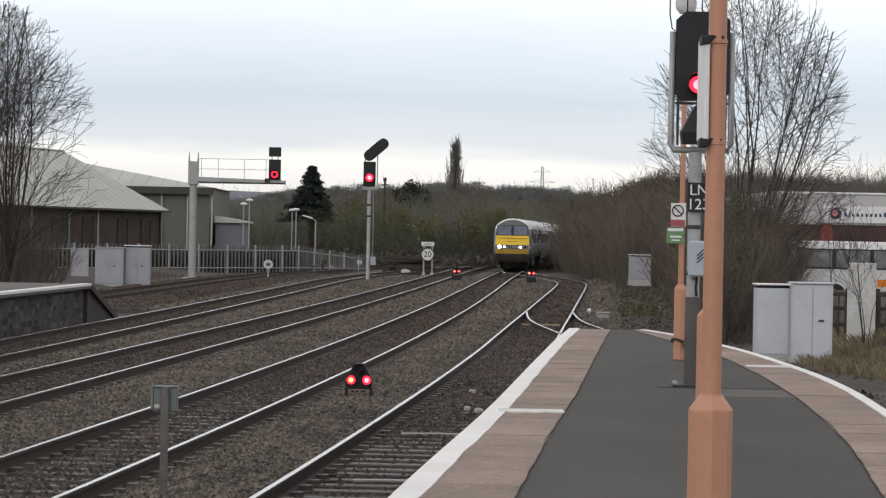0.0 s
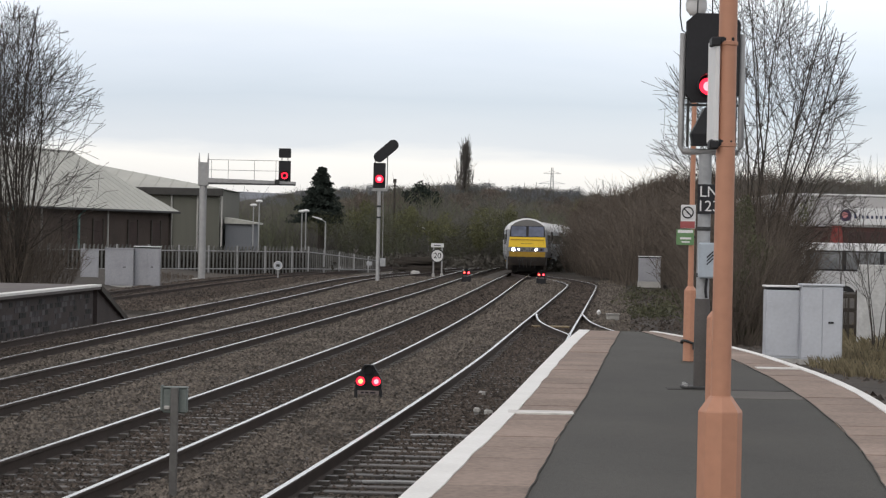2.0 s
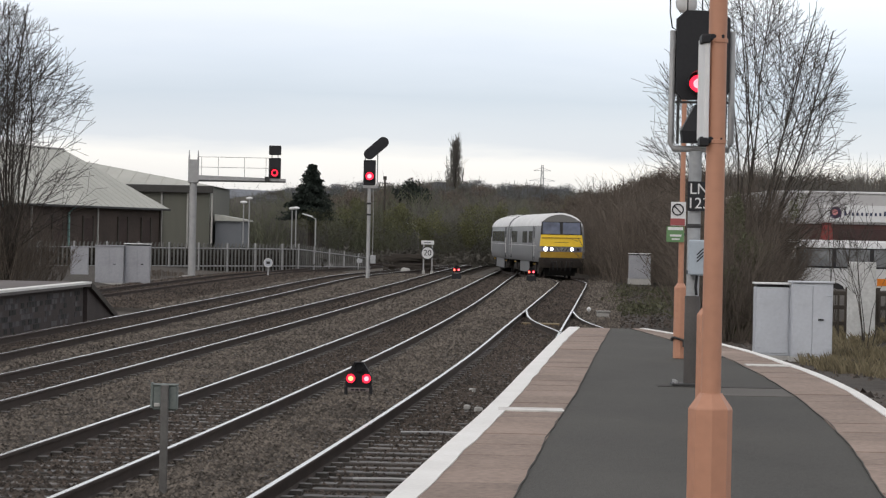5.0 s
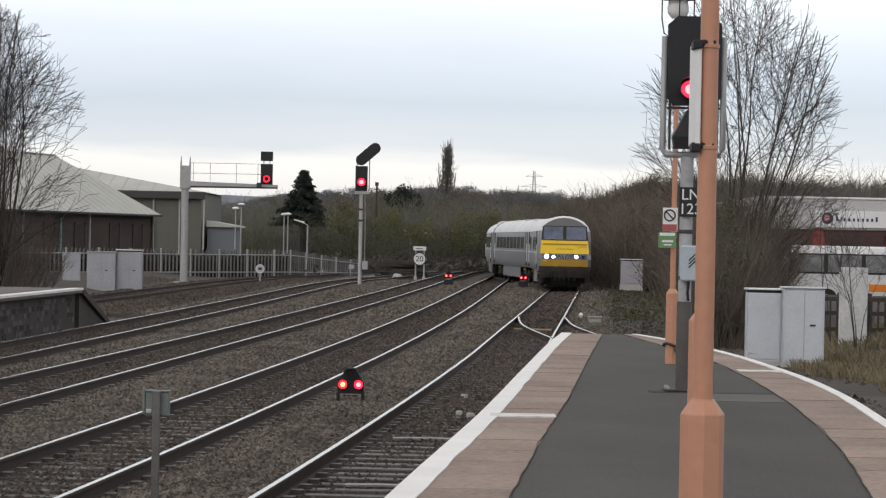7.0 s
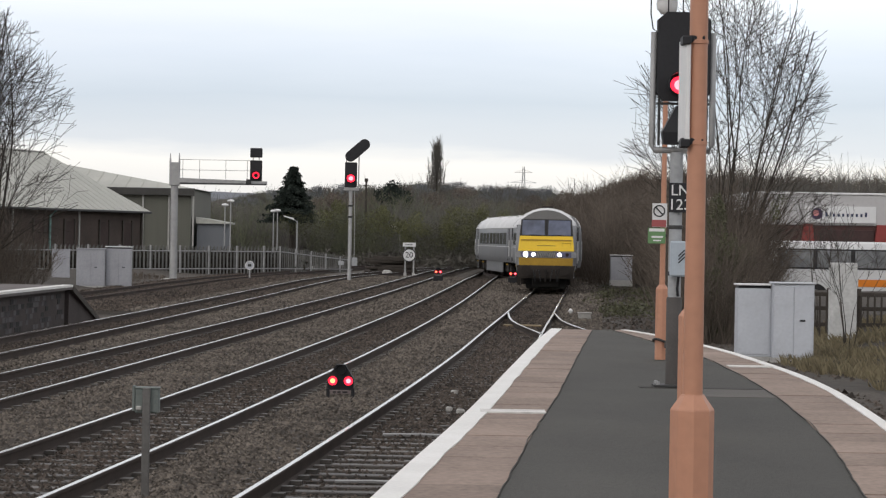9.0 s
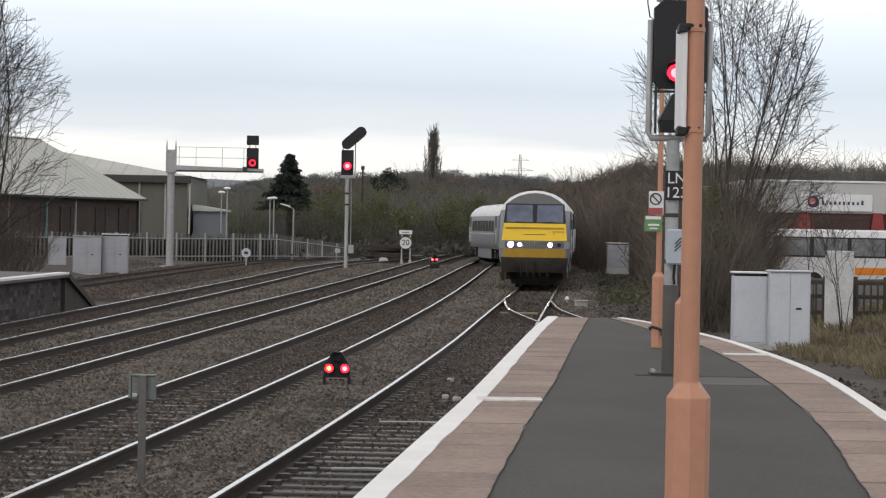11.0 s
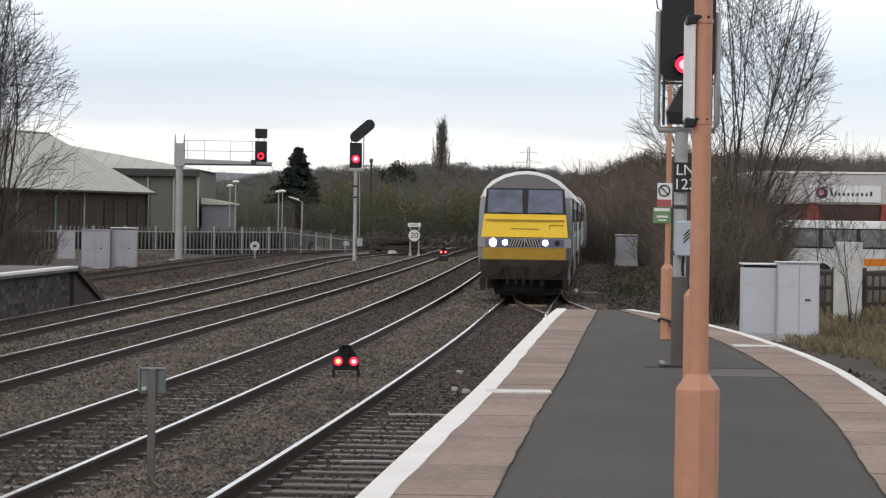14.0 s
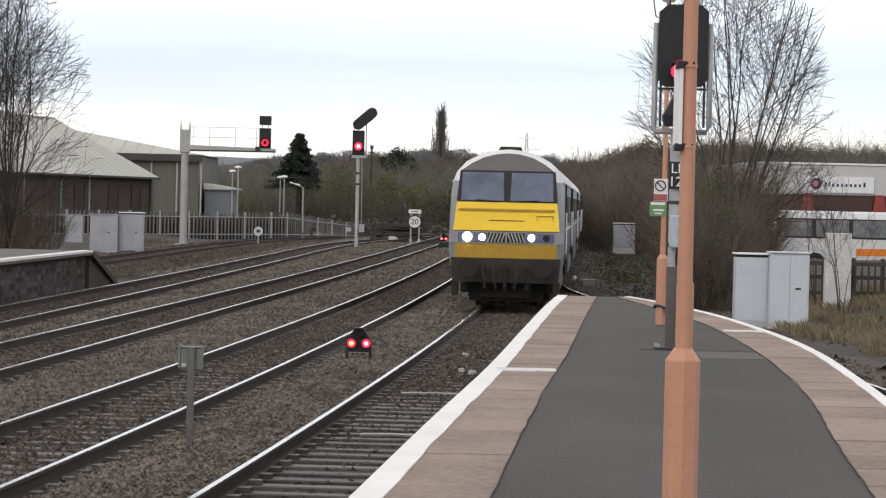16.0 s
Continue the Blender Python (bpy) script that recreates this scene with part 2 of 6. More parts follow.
TRACK_LOOP = spline([(0, 4.6), (20, 5.35), (30, 5.65), (40, 5.45), (50, 4.85), (60, 4.3), (72, 3.72), (82, 3.35), (92, 3.5)])
CROSSOVER = spline([(150, 6.9), (157, 6.95), (164, 6.78), (172, 6.38), (180, 5.75), (190, 5.12), (198, 4.9), (207, 5.15), (225, 6.1)])


def route(y):
    """The line that the train takes: from the second road over the crossover to the platform road."""
    return TRACK_PLATFORM(y) if y < 150 else CROSSOVER(y) if y < 215 else TRACK_SECOND(y)


RAIL_PROFILE = ((-0.028, 0.0), (0.028, 0.0), (0.036, -0.010), (0.036, -0.035), (0.012, -0.05), (0.012, -0.14), (0.065, -0.155), (0.065, -0.168), (-0.065, -0.168), (-0.065, -0.155), (-0.012, -0.14), (-0.012, -0.05), (-0.036, -0.035), (-0.036, -0.010))


def rail(fn, side, y0, y1, parent, top=RAIL_TOP, step=1.5, dz=0.0):
    bm, rings, y = bmesh.new(), [], y0
    while True:
        x, s = fn(y), slope(fn, y)
        k = 1 / math.hypot(1, s)
        rings.append([(x + (side * GAUGE / 2 + side * 0.035 + px) * k, y - (side * GAUGE / 2 + px) * s * k, pz + dz) for px, pz in RAIL_PROFILE])
        if y >= y1:
            break
        y = min(y + step, y1)
    loft(bm, rings)
    ob = part("rail", as_mesh("rail", bm, RAIL_SIDE, top), None, parent)
    for p in ob.data.polygons:
        p.material_index = 1 if p.normal.z > 0.9 and p.center.z > dz - 0.03 else 0
    return ob


def sleeper_mesh(name, w, length=2.6):
    bm = bmesh.new()
    box(bm, -length / 2, length / 2, -w / 2, w / 2, -0.13, 0.0)
    bevelled(bm, 0.012)
    for sx in (-1, 1):
        for ex in (-0.13, 0.13):
            box(bm, sx * 0.753 + ex - 0.06, sx * 0.753 + ex + 0.06, -0.08, 0.08, 0.0, 0.045)
    return as_mesh(name, bm, SLEEPER)


SLEEPERS = [sleeper_mesh("sleeper", w) for w in (0.25, 0.27, 0.235)]


def track(label, fn, y0, y1, dull=False, sl=None, spacing=0.68, keep=None):
    tr = thing("railway_track", label, "railway track", "tracks through the station", "structure")
    for side in (-1, 1):
        rail(fn, side, y0, y1, tr, RAIL_DULL if dull else RAIL_TOP)
    rng = random.Random(int(1000 + y0 + 7 * fn(50)))
    y, verts, faces = (sl or (y0, y1))[0], [], []
    while y < (sl or (y0, y1))[1]:
        m = pose(fn(y), y + rng.uniform(-0.03, 0.03), -0.168 + rng.uniform(-0.006, 0.004), 0, rng.uniform(-0.3, 0.3), -math.degrees(math.atan(slope(fn, y))) + rng.uniform(-0.8, 0.8))
        if keep and keep[0] <= y <= keep[1]:
            part("sleeper", SLEEPERS[rng.randrange(3)], None, tr, at=m)
        else:
            b = len(verts)
            verts += [tuple(m @ Vector(c)) for c in ((-1.3, -.125, -.13), (1.3, -.125, -.13), (1.3, .125, -.13), (-1.3, .125, -.13), (-1.3, -.125, 0), (1.3, -.125, 0), (1.3, .125, 0), (-1.3, .125, 0))]
            faces += [tuple(b + i for i in q) for q in ((4, 5, 6, 7), (0, 1, 5, 4), (1, 2, 6, 5), (2, 3, 7, 6), (3, 0, 4, 7))]
        y += spacing
    if verts:
        far = part("far_sleepers", from_lists("far_sleepers", verts, faces, SLEEPER_FAR), None, tr)
        tagged(far, kind="stuff")
    return tr


# ground: one sheet to the horizon, finer near the tracks
def ground_sheet():
    ys = [-60, -20, 0] + [10 + 2 * i for i in range(70)] + [160, 180, 210, 250, 300, 380, 500, 800, 1400, 2600, 4500]
    xs = [-3000, -1200, -500, -200, -90, -50, -35, -25] + [-20 + i for i in range(0, 41)] + [25, 32, 45, 70, 130, 300, 800, 3000]
    verts, faces = [], []
    for y in ys:
        for x in xs:
            z = GROUND_Z + 0.04 + 0.025 * noise.noise(Vector((x * 0.6, y * 0.4, 0)))
            right = x - (TRACK_LOOP(min(y, 92)) if y < 92 else max(TRACK_PLATFORM(min(y, 170)), TRACK_SECOND(y)))
            if right > 4.6:
                z += min(0.7, (right - 4.6) * 0.16) + 0.06 * noise.noise(Vector((x * 0.9, y * 0.5, 3)))
            if x < -14.5 and y > 90:
                z += min(0.35, (-14.5 - x) * 0.15)
            verts.append((x, y, z))
    w = len(xs)
    for j in range(len(ys) - 1):
        for i in range(w - 1):
            faces.append((j * w + i, j * w + i + 1, (j + 1) * w + i + 1, (j + 1) * w + i))
    me = from_lists("ground", verts, faces, BALLAST)
    me.materials.append(EARTH)
    for p in me.polygons:
        c = p.center
        if c.y > 215 or c.x < -14.5 or c.x > (max(TRACK_PLATFORM(c.y), TRACK_LOOP(c.y)) + 2.6 if c.y < 92 else TRACK_PLATFORM(min(c.y, 165)) + 2.6):
            p.material_index = 1
    me.shade_smooth()
    return tagged(new("ground", me), "grey-brown ballast and dark earth between the tracks", "ground", kind="structure")


ground_sheet()

# ---- island platform under the camera ----
EDGE_L = spline([(-25, -3.6), (0, -1.55), (10, -0.74), (17.7, -0.13), (23.6, 0.36), (33, 1.06), (41.5, 1.7), (46.6, 2.12)])
EDGE_R = spline([(-25, -0.6), (0, 1.9), (10, 2.75), (17, 3.38), (24.3, 3.92), (28.4, 4.16), (31.2, 4.24), (35, 4.22), (38.2, 4.14), (41, 3.97), (44, 3.72), (46.6, 3.35)])
TAR_L = spline([(-25, -2.75), (0, -0.75), (10, 0.0), (17.7, 0.56), (22.5, 0.93), (24.5, 1.1), (30, 1.53), (37.6, 2.1), (46.6, 2.8)])
TAR_R = spline([(-25, -1.3), (0, 1.2), (10, 2.05), (17.7, 2.72), (19.5, 2.9), (22.2, 3.12), (25.5, 3.33), (29, 3.48), (32.5, 3.57), (36.5, 3.58), (41, 3.4), (46.6, 3.1)])
END_Y = 46.5


def strip(bm, fa, fb, y0, y1, z0, z1, step=1.0):
    rings, y = [], y0
    while True:
        rings.append([(fa(y), y, z0), (fb(y), y, z0), (fb(y), y, z1), (fa(y), y, z1)])
        if y >= y1 - 1e-6:
            break
        y = min(y + step, y1)
    return loft(bm, rings)


def island_platform():
    pl = thing("platform", "island platform with tarmac surface, pink copings and white edges", "platform", kind="structure")
    bm = strip(bmesh.new(), lambda y: TAR_L(y) - 0.01, lambda y: TAR_R(y) + 0.01, -25, END_Y, PLAT_Z - 0.3, PLAT_Z - 0.006)
    part("tarmac", bm, TARMAC, pl, "worn dark grey tarmac")
    bm = strip(bmesh.new(), lambda y: EDGE_L(y) + 0.25, lambda y: EDGE_R(y) - 0.25, -25, END_Y - 0.1, GROUND_Z - 0.1, PLAT_Z - 0.304)
    part("core", bm, BRICK_DARK, pl, "sooty brick platform wall")
    bm = strip(bmesh.new(), lambda y: 2.2 + 0.05 * noise.noise(Vector((y * 3, 0, 0))), lambda y: TAR_R(y) - 0.02, 28.45, 28.75, PLAT_Z - 0.02, PLAT_Z - 0.001, 0.1)
    part("tarmac_seam", bm, TARMAC_PATCH, pl, "dark tarmac seam at the signal's foot")
    bm = strip(bmesh.new(), lambda y: 2.72 + 0 * y, lambda y: TAR_R(y) - 0.02, 27.0, 28.4, PLAT_Z - 0.02, PLAT_Z - 0.002, 0.2)
    part("tarmac_patch", bm, TARMAC_LIGHT, pl, "paler tarmac patch")
    for fn, side in ((TAR_L, 1), (TAR_R, -1)):
        ragged = lambda y, k: fn(y) + side * (0.012 * noise.noise(Vector((y * 1.7, k, side))) + 0.02 * noise.noise(Vector((y * 0.5, k, side + 4))))
        bm = strip(bmesh.new(), lambda y: ragged(y, 0) + side * 0.004, lambda y: ragged(y, 0) - side * (0.002 + 0.007 * abs(noise.noise(Vector((y * 2.3, 9, side))))), -5, END_Y, PLAT_Z - 0.05, PLAT_Z + 0.004, 0.3)
        part("mossy_joint", bm, TARMAC_PATCH, pl, "dark mossy joint along the coping")
    rng = random.Random(4)
    for fa, fb, s in ((EDGE_L, TAR_L, 1), (TAR_R, EDGE_R, -1)):
        part("joint_bed", strip(bmesh.new(), lambda y: fa(y) + 0.02, lambda y: fb(y) - 0.02, -10, END_Y - 0.02, PLAT_Z - 0.3, PLAT_Z - 0.009), MORTAR, pl, "grubby bed showing in the slab joints")
        y = -10.0
        while y < END_Y:
            ln = min(rng.uniform(0.9, 1.15), END_Y - y)
            if END_Y - y - ln < 0.4:
                ln = END_Y - y
            dz = rng.uniform(-0.004, 0.003)
            bm = strip(bmesh.new(), fa, fb, y + 0.008, y + ln - 0.008, PLAT_Z - 0.09, PLAT_Z + dz, 0.6)
            part("coping_slab", bm, COPING, pl)
            y += ln
    for f0, w0, w1 in ((EDGE_L, -0.004, 0.17), (EDGE_R, -0.10, 0.004)):
        bm = bmesh.new()
        strip(bm, lambda y: f0(y) + w0 + (0.012 * noise.noise(Vector((y * 0.9, 2, 0))) if w0 < -0.05 else 0), lambda y: f0(y) + w1 + (0.016 * noise.noise(Vector((y * 0.8, 7, 0))) if w1 > 0.05 else 0), -10, END_Y, PLAT_Z - 0.085, PLAT_Z + 0.008, 0.35)
        part("white_edge", bm, LINE, pl, "white painted platform edge")
    for y, xa, xb, wd in ((24.1, EDGE_L(24.1) + 0.10, TAR_L(24.1) - 0.01, 0.40), (33.6, TAR_R(33.6) + 0.05, EDGE_R(33.6) - 0.08, 0.4)):
        bm = bmesh.new()
        box(bm, xa, xb, y - wd / 2, y + wd / 2, PLAT_Z - 0.01, PLAT_Z + 0.0095)
        part("white_bar", bm, WORN_LINE, pl, "worn white painted bar across the coping")
    bm = bmesh.new()
    loft(bm, [[(EDGE_L(END_Y) + 0.05, END_Y, PLAT_Z - 0.02), (EDGE_R(END_Y) - 0.05, END_Y, PLAT_Z - 0.02), (EDGE_R(END_Y), END_Y, GROUND_Z - .1), (EDGE_L(END_Y), END_Y, GROUND_Z - .1)],
              [(EDGE_L(END_Y) + 0.5, END_Y + 5.5, 0.0), (EDGE_R(END_Y) - 0.3, END_Y + 5.5, 0.0), (EDGE_R(END_Y) - 0.3, END_Y + 5.5, GROUND_Z - .1), (EDGE_L(END_Y) + .5, END_Y + 5.5, GROUND_Z - .1)]])
    part("end_ramp", bm, TARMAC, pl, "short ramp at the platform's end")
    return pl


def lamp_column():
    c = thing("lamp_column", "salmon-painted steel platform lamp column with octagonal base", "lamp post", "lamp columns")
    bm = bmesh.new()
    lathe(bm, [(0.079, 0.0), (0.079, 0.878), (0.077, 0.884), (0.044, 0.93), (0.042, 0.935)], 8)
    part("base", bevelled(bm, 0.024, 4), ORANGE, c)
    bm = bmesh.new()
    lathe(bm, [(0.036, 0.92), (0.032, 2.2), (0.029, 4.3)], 14, caps=False)
    part("shaft", bm, ORANGE, c, smooth=True)
    for z in (1.83, 2.19):
        bm = bmesh.new()
        lathe(bm, [(0.033, z - 0.008), (0.036, z - 0.006), (0.036, z + 0.006), (0.033, z + 0.008)], 14)
        part("band", bm, ORANGE, c)
    bm = bmesh.new()
    lathe(bm, [(0.02, 4.29), (0.08, 4.31), (0.125, 4.36), (0.135, 4.43), (0.12, 4.52), (0.1, 4.55)], 16)
    lamp = part("lamp_bowl", bm, WHITE, c, "white glass lamp bowl", smooth=True)
    bm = bmesh.new()
    lathe(bm, [(0.24, 4.54), (0.23, 4.58), (0.12, 4.72), (0.09, 4.82), (0.03, 4.86), (0.01, 4.98)], 14)
    part("hood", bm, BLACK, lamp, "dark conical hood")
    bm = bmesh.new()
    for k in range(4):
        q = k * math.pi / 2
        cx, sx = math.cos(q), math.sin(q)
        tube(bm, [(0.03 * cx, 0.03 * sx, 4.02), (0.17 * cx, 0.17 * sx, 4.12), (0.2 * cx, 0.2 * sx, 4.3), (0.2 * cx, 0.2 * sx, 4.56)], 0.009, 5)
    part("bowl_bracket", bm, BLACK, c, "thin black lantern bracket")
    return c


island_platform()
track("platform road with weathered timber sleepers and shiny rails", TRACK_PLATFORM, -20, 150, keep=(16, 75))
track("second through road with shiny rails", TRACK_SECOND, -20, 330, keep=(20, 75))
track("third through road with shiny rails", TRACK_THIRD, -20, 300, keep=(30, 75))
track("fourth road with shiny rails", TRACK_FOURTH, 10, 225)
track("rusty siding beside the fence", TRACK_SIDING, 60, 240, dull=True)
track("loop line behind the island platform", TRACK_LOOP, 0, 92)
track("crossover between the second and platform roads", CROSSOVER, 150, 215)


def stone_mesh_into(verts, faces, rng, x, y, z, r):
    """One angular ballast stone."""
    b = len(verts)
    a0 = rng.uniform(0, 6.28)
    for k in range(4):
        a = a0 + k * 1.571 + rng.uniform(-0.4, 0.4)
        q = r * rng.uniform(0.7, 1.2)
        verts.append((x + q * math.cos(a), y + q * math.sin(a), z + rng.uniform(-0.3, 0.1) * r))
    verts.append((x + rng.uniform(-0.3, 0.3) * r, y + rng.uniform(-0.3, 0.3) * r, z + r * rng.uniform(0.45, 0.9)))
    verts.append((x + rng.uniform(-0.5, 0.5) * r, y + rng.uniform(-0.5, 0.5) * r, z + r * rng.uniform(0.3, 0.7)))
    faces += [(b, b + 1, b + 4), (b + 1, b + 2, b + 4), (b + 2, b + 5, b + 4), (b + 2, b + 3, b + 5), (b + 3, b, b + 5), (b, b + 4, b + 5)]


def ballast_stones():
    """Grey stones between the tracks, oilier brown ones between the rails."""
    rng = random.Random(11)
    grey, brown = ([], []), ([], [])
    for n in range(250000):
        near_zone = n < 172000
        y = 17.5 + 75 * rng.random() ** 1.7 if near_zone else rng.uniform(86, 172)
        x = rng.uniform(TRACK_SIDING(y) - 1.7 if y > 88 else TRACK_FOURTH(y) - 1.3 if y > 35 else TRACK_THIRD(y) - 2.2, EDGE_L(y) - 0.12 if y < END_Y else TRACK_PLATFORM(y) + 2.3)
        d1, d2, d3, d4, d5 = (abs(x - f(y)) for f in (TRACK_PLATFORM, TRACK_SECOND, TRACK_THIRD, TRACK_FOURTH, TRACK_SIDING))
        near = min(d1, d2, d3, d4, d5)
        if abs(near - 0.755) < 0.07:
            continue
        if near < 0.7 and rng.random() < (max(0.3, min(0.93, 1.9 - y / 24)) if (d1 < 0.7 and y < 38) else 0.3 if (d2 < 0.7 and y < 45) else 0.08):
            continue
        low = 0.03 * max(0, min(1, (38 - y) / 6)) if d1 < 0.7 else 0.012 * max(0, min(1, (48 - y) / 8)) if d2 < 0.7 else 0.0
        heap = -low + 0.09 * max(0, min(1, (near - 0.95) / 0.6))
        r = rng.uniform(0.014, 0.031) * (1 + y / 105) * (1.0 if near_zone else 1.5)
        stone_mesh_into(*(brown if near < 0.8 or x < TRACK_FOURTH(y) - 1.7 else grey), rng, x, y, GROUND_Z + 0.075 + heap + rng.uniform(-0.01, 0.025), r)
    tagged(new("ballast_stones", from_lists("ballast_stones", *grey, STONE)), "loose angular grey-brown ballast stones between the tracks", "ballast", kind="stuff")
    tagged(new("track_bed_stones", from_lists("track_bed_stones", *brown, STONE_BROWN)), "oily dark brown ballast stones between the rails", "ballast", kind="stuff")


ballast_stones()

# ---- signs, signals and lineside cabinets ----
SIGN_WHITE = mat("white_sign_face", (0.7, 0.7, 0.7), 0.45, var=0.06)
SIGN_RED = mat("faded_red_sign", (0.33, 0.085, 0.085), 0.5, var=0.1)
SIGN_GREEN = mat("green_sign", (0.13, 0.25, 0.11), 0.5, var=0.1)
DARK_STEEL = mat("dark_weathered_steel", (0.05, 0.05, 0.05), 0.65, 0.2, var=0.25)
POST_GREY = mat("grey_signal_post", (0.33, 0.34, 0.35), 0.6, var=0.22, scale=3, fine=18)
POST_DARK = mat("dark_post_sleeve", (0.075, 0.068, 0.064), 0.75, var=0.25)
PALE_BLUE = mat("pale_blue_grey_box", (0.38, 0.43, 0.48), 0.5, var=0.1)
CONCRETE = mat("pale_concrete", (0.4, 0.39, 0.37), 0.85, var=0.2, scale=2, fine=20, bump=0.004)
WOOD_DARK = mat("dark_weathered_timber", (0.05, 0.042, 0.035), 0.85, var=0.3)


def lettering(name, text, size, material, parent, at, label=""):
    cu = bpy.data.curves.new(name, "FONT")
    cu.body, cu.size, cu.align_x, cu.align_y, cu.extrude = text, size, "CENTER", "CENTER", 0.003
    tmp = bpy.data.objects.new("lettering_source", cu)
    scene.collection.objects.link(tmp)
    me = bpy.data.meshes.new_from_object(tmp.evaluated_get(bpy.context.evaluated_depsgraph_get()))
    bpy.data.objects.remove(tmp)
    me.materials.clear()
    me.materials.append(material)
    return part(name, me, None, parent, label, at=at)


def disc(bm, c, r, depth=0.012, n=24):
    """A thin disc that faces the camera's side (-y)."""
    tube(bm, [(c[0], c[1], c[2]), (c[0], c[1] - depth, c[2])], r, n)
    return bm


def hoop(bm, c, r, w, n=24, depth=0.008):
    for k in range(n):
        a, b = k * math.tau / n, (k + 1) * math.tau / n
        q = [(c[0] + rr * math.cos(t), c[1] - d, c[2] + rr * math.sin(t)) for d in (0, depth) for rr, t in ((r, a), (r, b), (r - w, b), (r - w, a))]
        v = [bm.verts.new(p) for p in q]
        for f in ((4, 5, 6, 7), (0, 1, 5, 4), (2, 3, 7, 6)):
            bm.faces.new([v[i] for i in f])
    return bm


def boxpart(name, parent, material, x0, x1, y0, y1, z0, z1, bev=0.008, label="", at=None):
    bm = bmesh.new()
    box(bm, x0, x1, y0, y1, z0, z1)
    if bev:
        bevelled(bm, bev)
    return part(name, bm, material, parent, label, at=at)


POST_SITES = ((0.964, 10.06), (2.13, 22.7), (2.97, 35.2), (-12.5, 76.5))
posts = [lamp_column()]
posts[0].matrix_basis = pose(*POST_SITES[0], PLAT_Z)
for px, py in POST_SITES[1:]:
    posts.append(copy_thing(posts[0], pose(px, py, PLAT_Z)))


def warning_signs(x, y, sx):
    s = thing("warning_sign", "white and red prohibition sign clamped to a lamp column", "sign", "prohibition signs", at=pose(x, y, PLAT_Z))
    boxpart("plate", s, SIGN_WHITE, sx - 0.085, sx + 0.10, -0.075, -0.065, 1.65, 1.945, 0.002)
    part("ring_symbol", hoop(bmesh.new(), (sx, -0.077, 1.85), 0.075, 0.016), BLACK, s, "black ring symbol")
    bm = bmesh.new()
    box(bm, -0.07, 0.07, -0.084, -0.078, -0.008, 0.008, Matrix.Translation((sx, 0, 1.85)) @ Matrix.Rotation(radians(45), 4, "Y"))
    part("ring_bar", bm, BLACK, s, "black diagonal bar")
    boxpart("red_band", s, SIGN_RED, sx - 0.09, sx + 0.09, -0.080, -0.0755, 1.655, 1.74, 0, "faded red text band")
    boxpart("clamp", s, DARK_STEEL, -0.045, 0.045, -0.065, 0.04, 1.78, 1.81, 0.004)
    g = thing("green_sign", "small green and white sign clamped to a lamp column", "sign", "green signs", at=pose(x, y, PLAT_Z))
    boxpart("plate", g, SIGN_GREEN, sx - 0.135, sx + 0.085, -0.075, -0.065, 1.445, 1.64, 0.002)
    boxpart("white_bar", g, SIGN_WHITE, sx - 0.12, sx + 0.07, -0.079, -0.0755, 1.595, 1.632, 0, "white strip")
    boxpart("text_bar", g, SIGN_WHITE, sx - 0.09, sx + 0.05, -0.079, -0.0755, 1.515, 1.54, 0, "pale text bar")
    boxpart("text_bar", g, SIGN_WHITE, sx - 0.07, sx + 0.03, -0.079, -0.0755, 1.475, 1.492, 0, "pale text bar")
    boxpart("clamp", g, DARK_STEEL, -0.045, 0.045, -0.065, 0.04, 1.53, 1.56, 0.004)


warning_signs(2.97, 35.2, -0.06)
warning_signs(-12.5, 76.5, 0.0)


def edge_on_sign():
    """A sign on the near column, seen almost along its plane."""
    s = thing("platform_sign", "white-backed sign panel strapped to the lamp column", "sign", at=pose(0.964, 10.06, PLAT_Z, 0, 0, 0))
    m = Matrix.Translation((-0.041, -0.01, 0)) @ Matrix.Rotation(radians(-86), 4, "Z")
    boxpart("panel", s, WHITE, -0.13, 0.03, -0.009, 0.009, 1.835, 2.2, 0.004, "white sign panel, edge turned outward", at=m)
    for z in (1.835, 2.2):
        boxpart("bracket", s, BLACK, -0.06, 0.02, -0.03, 0.03, z - 0.012, z + 0.012, 0.004, "black strap bracket")
        boxpart("bracket", s, BLACK, -0.062, -0.03, -0.05, 0.05, z - 0.022, z + 0.008, 0.004, "black strap bracket")


edge_on_sign()


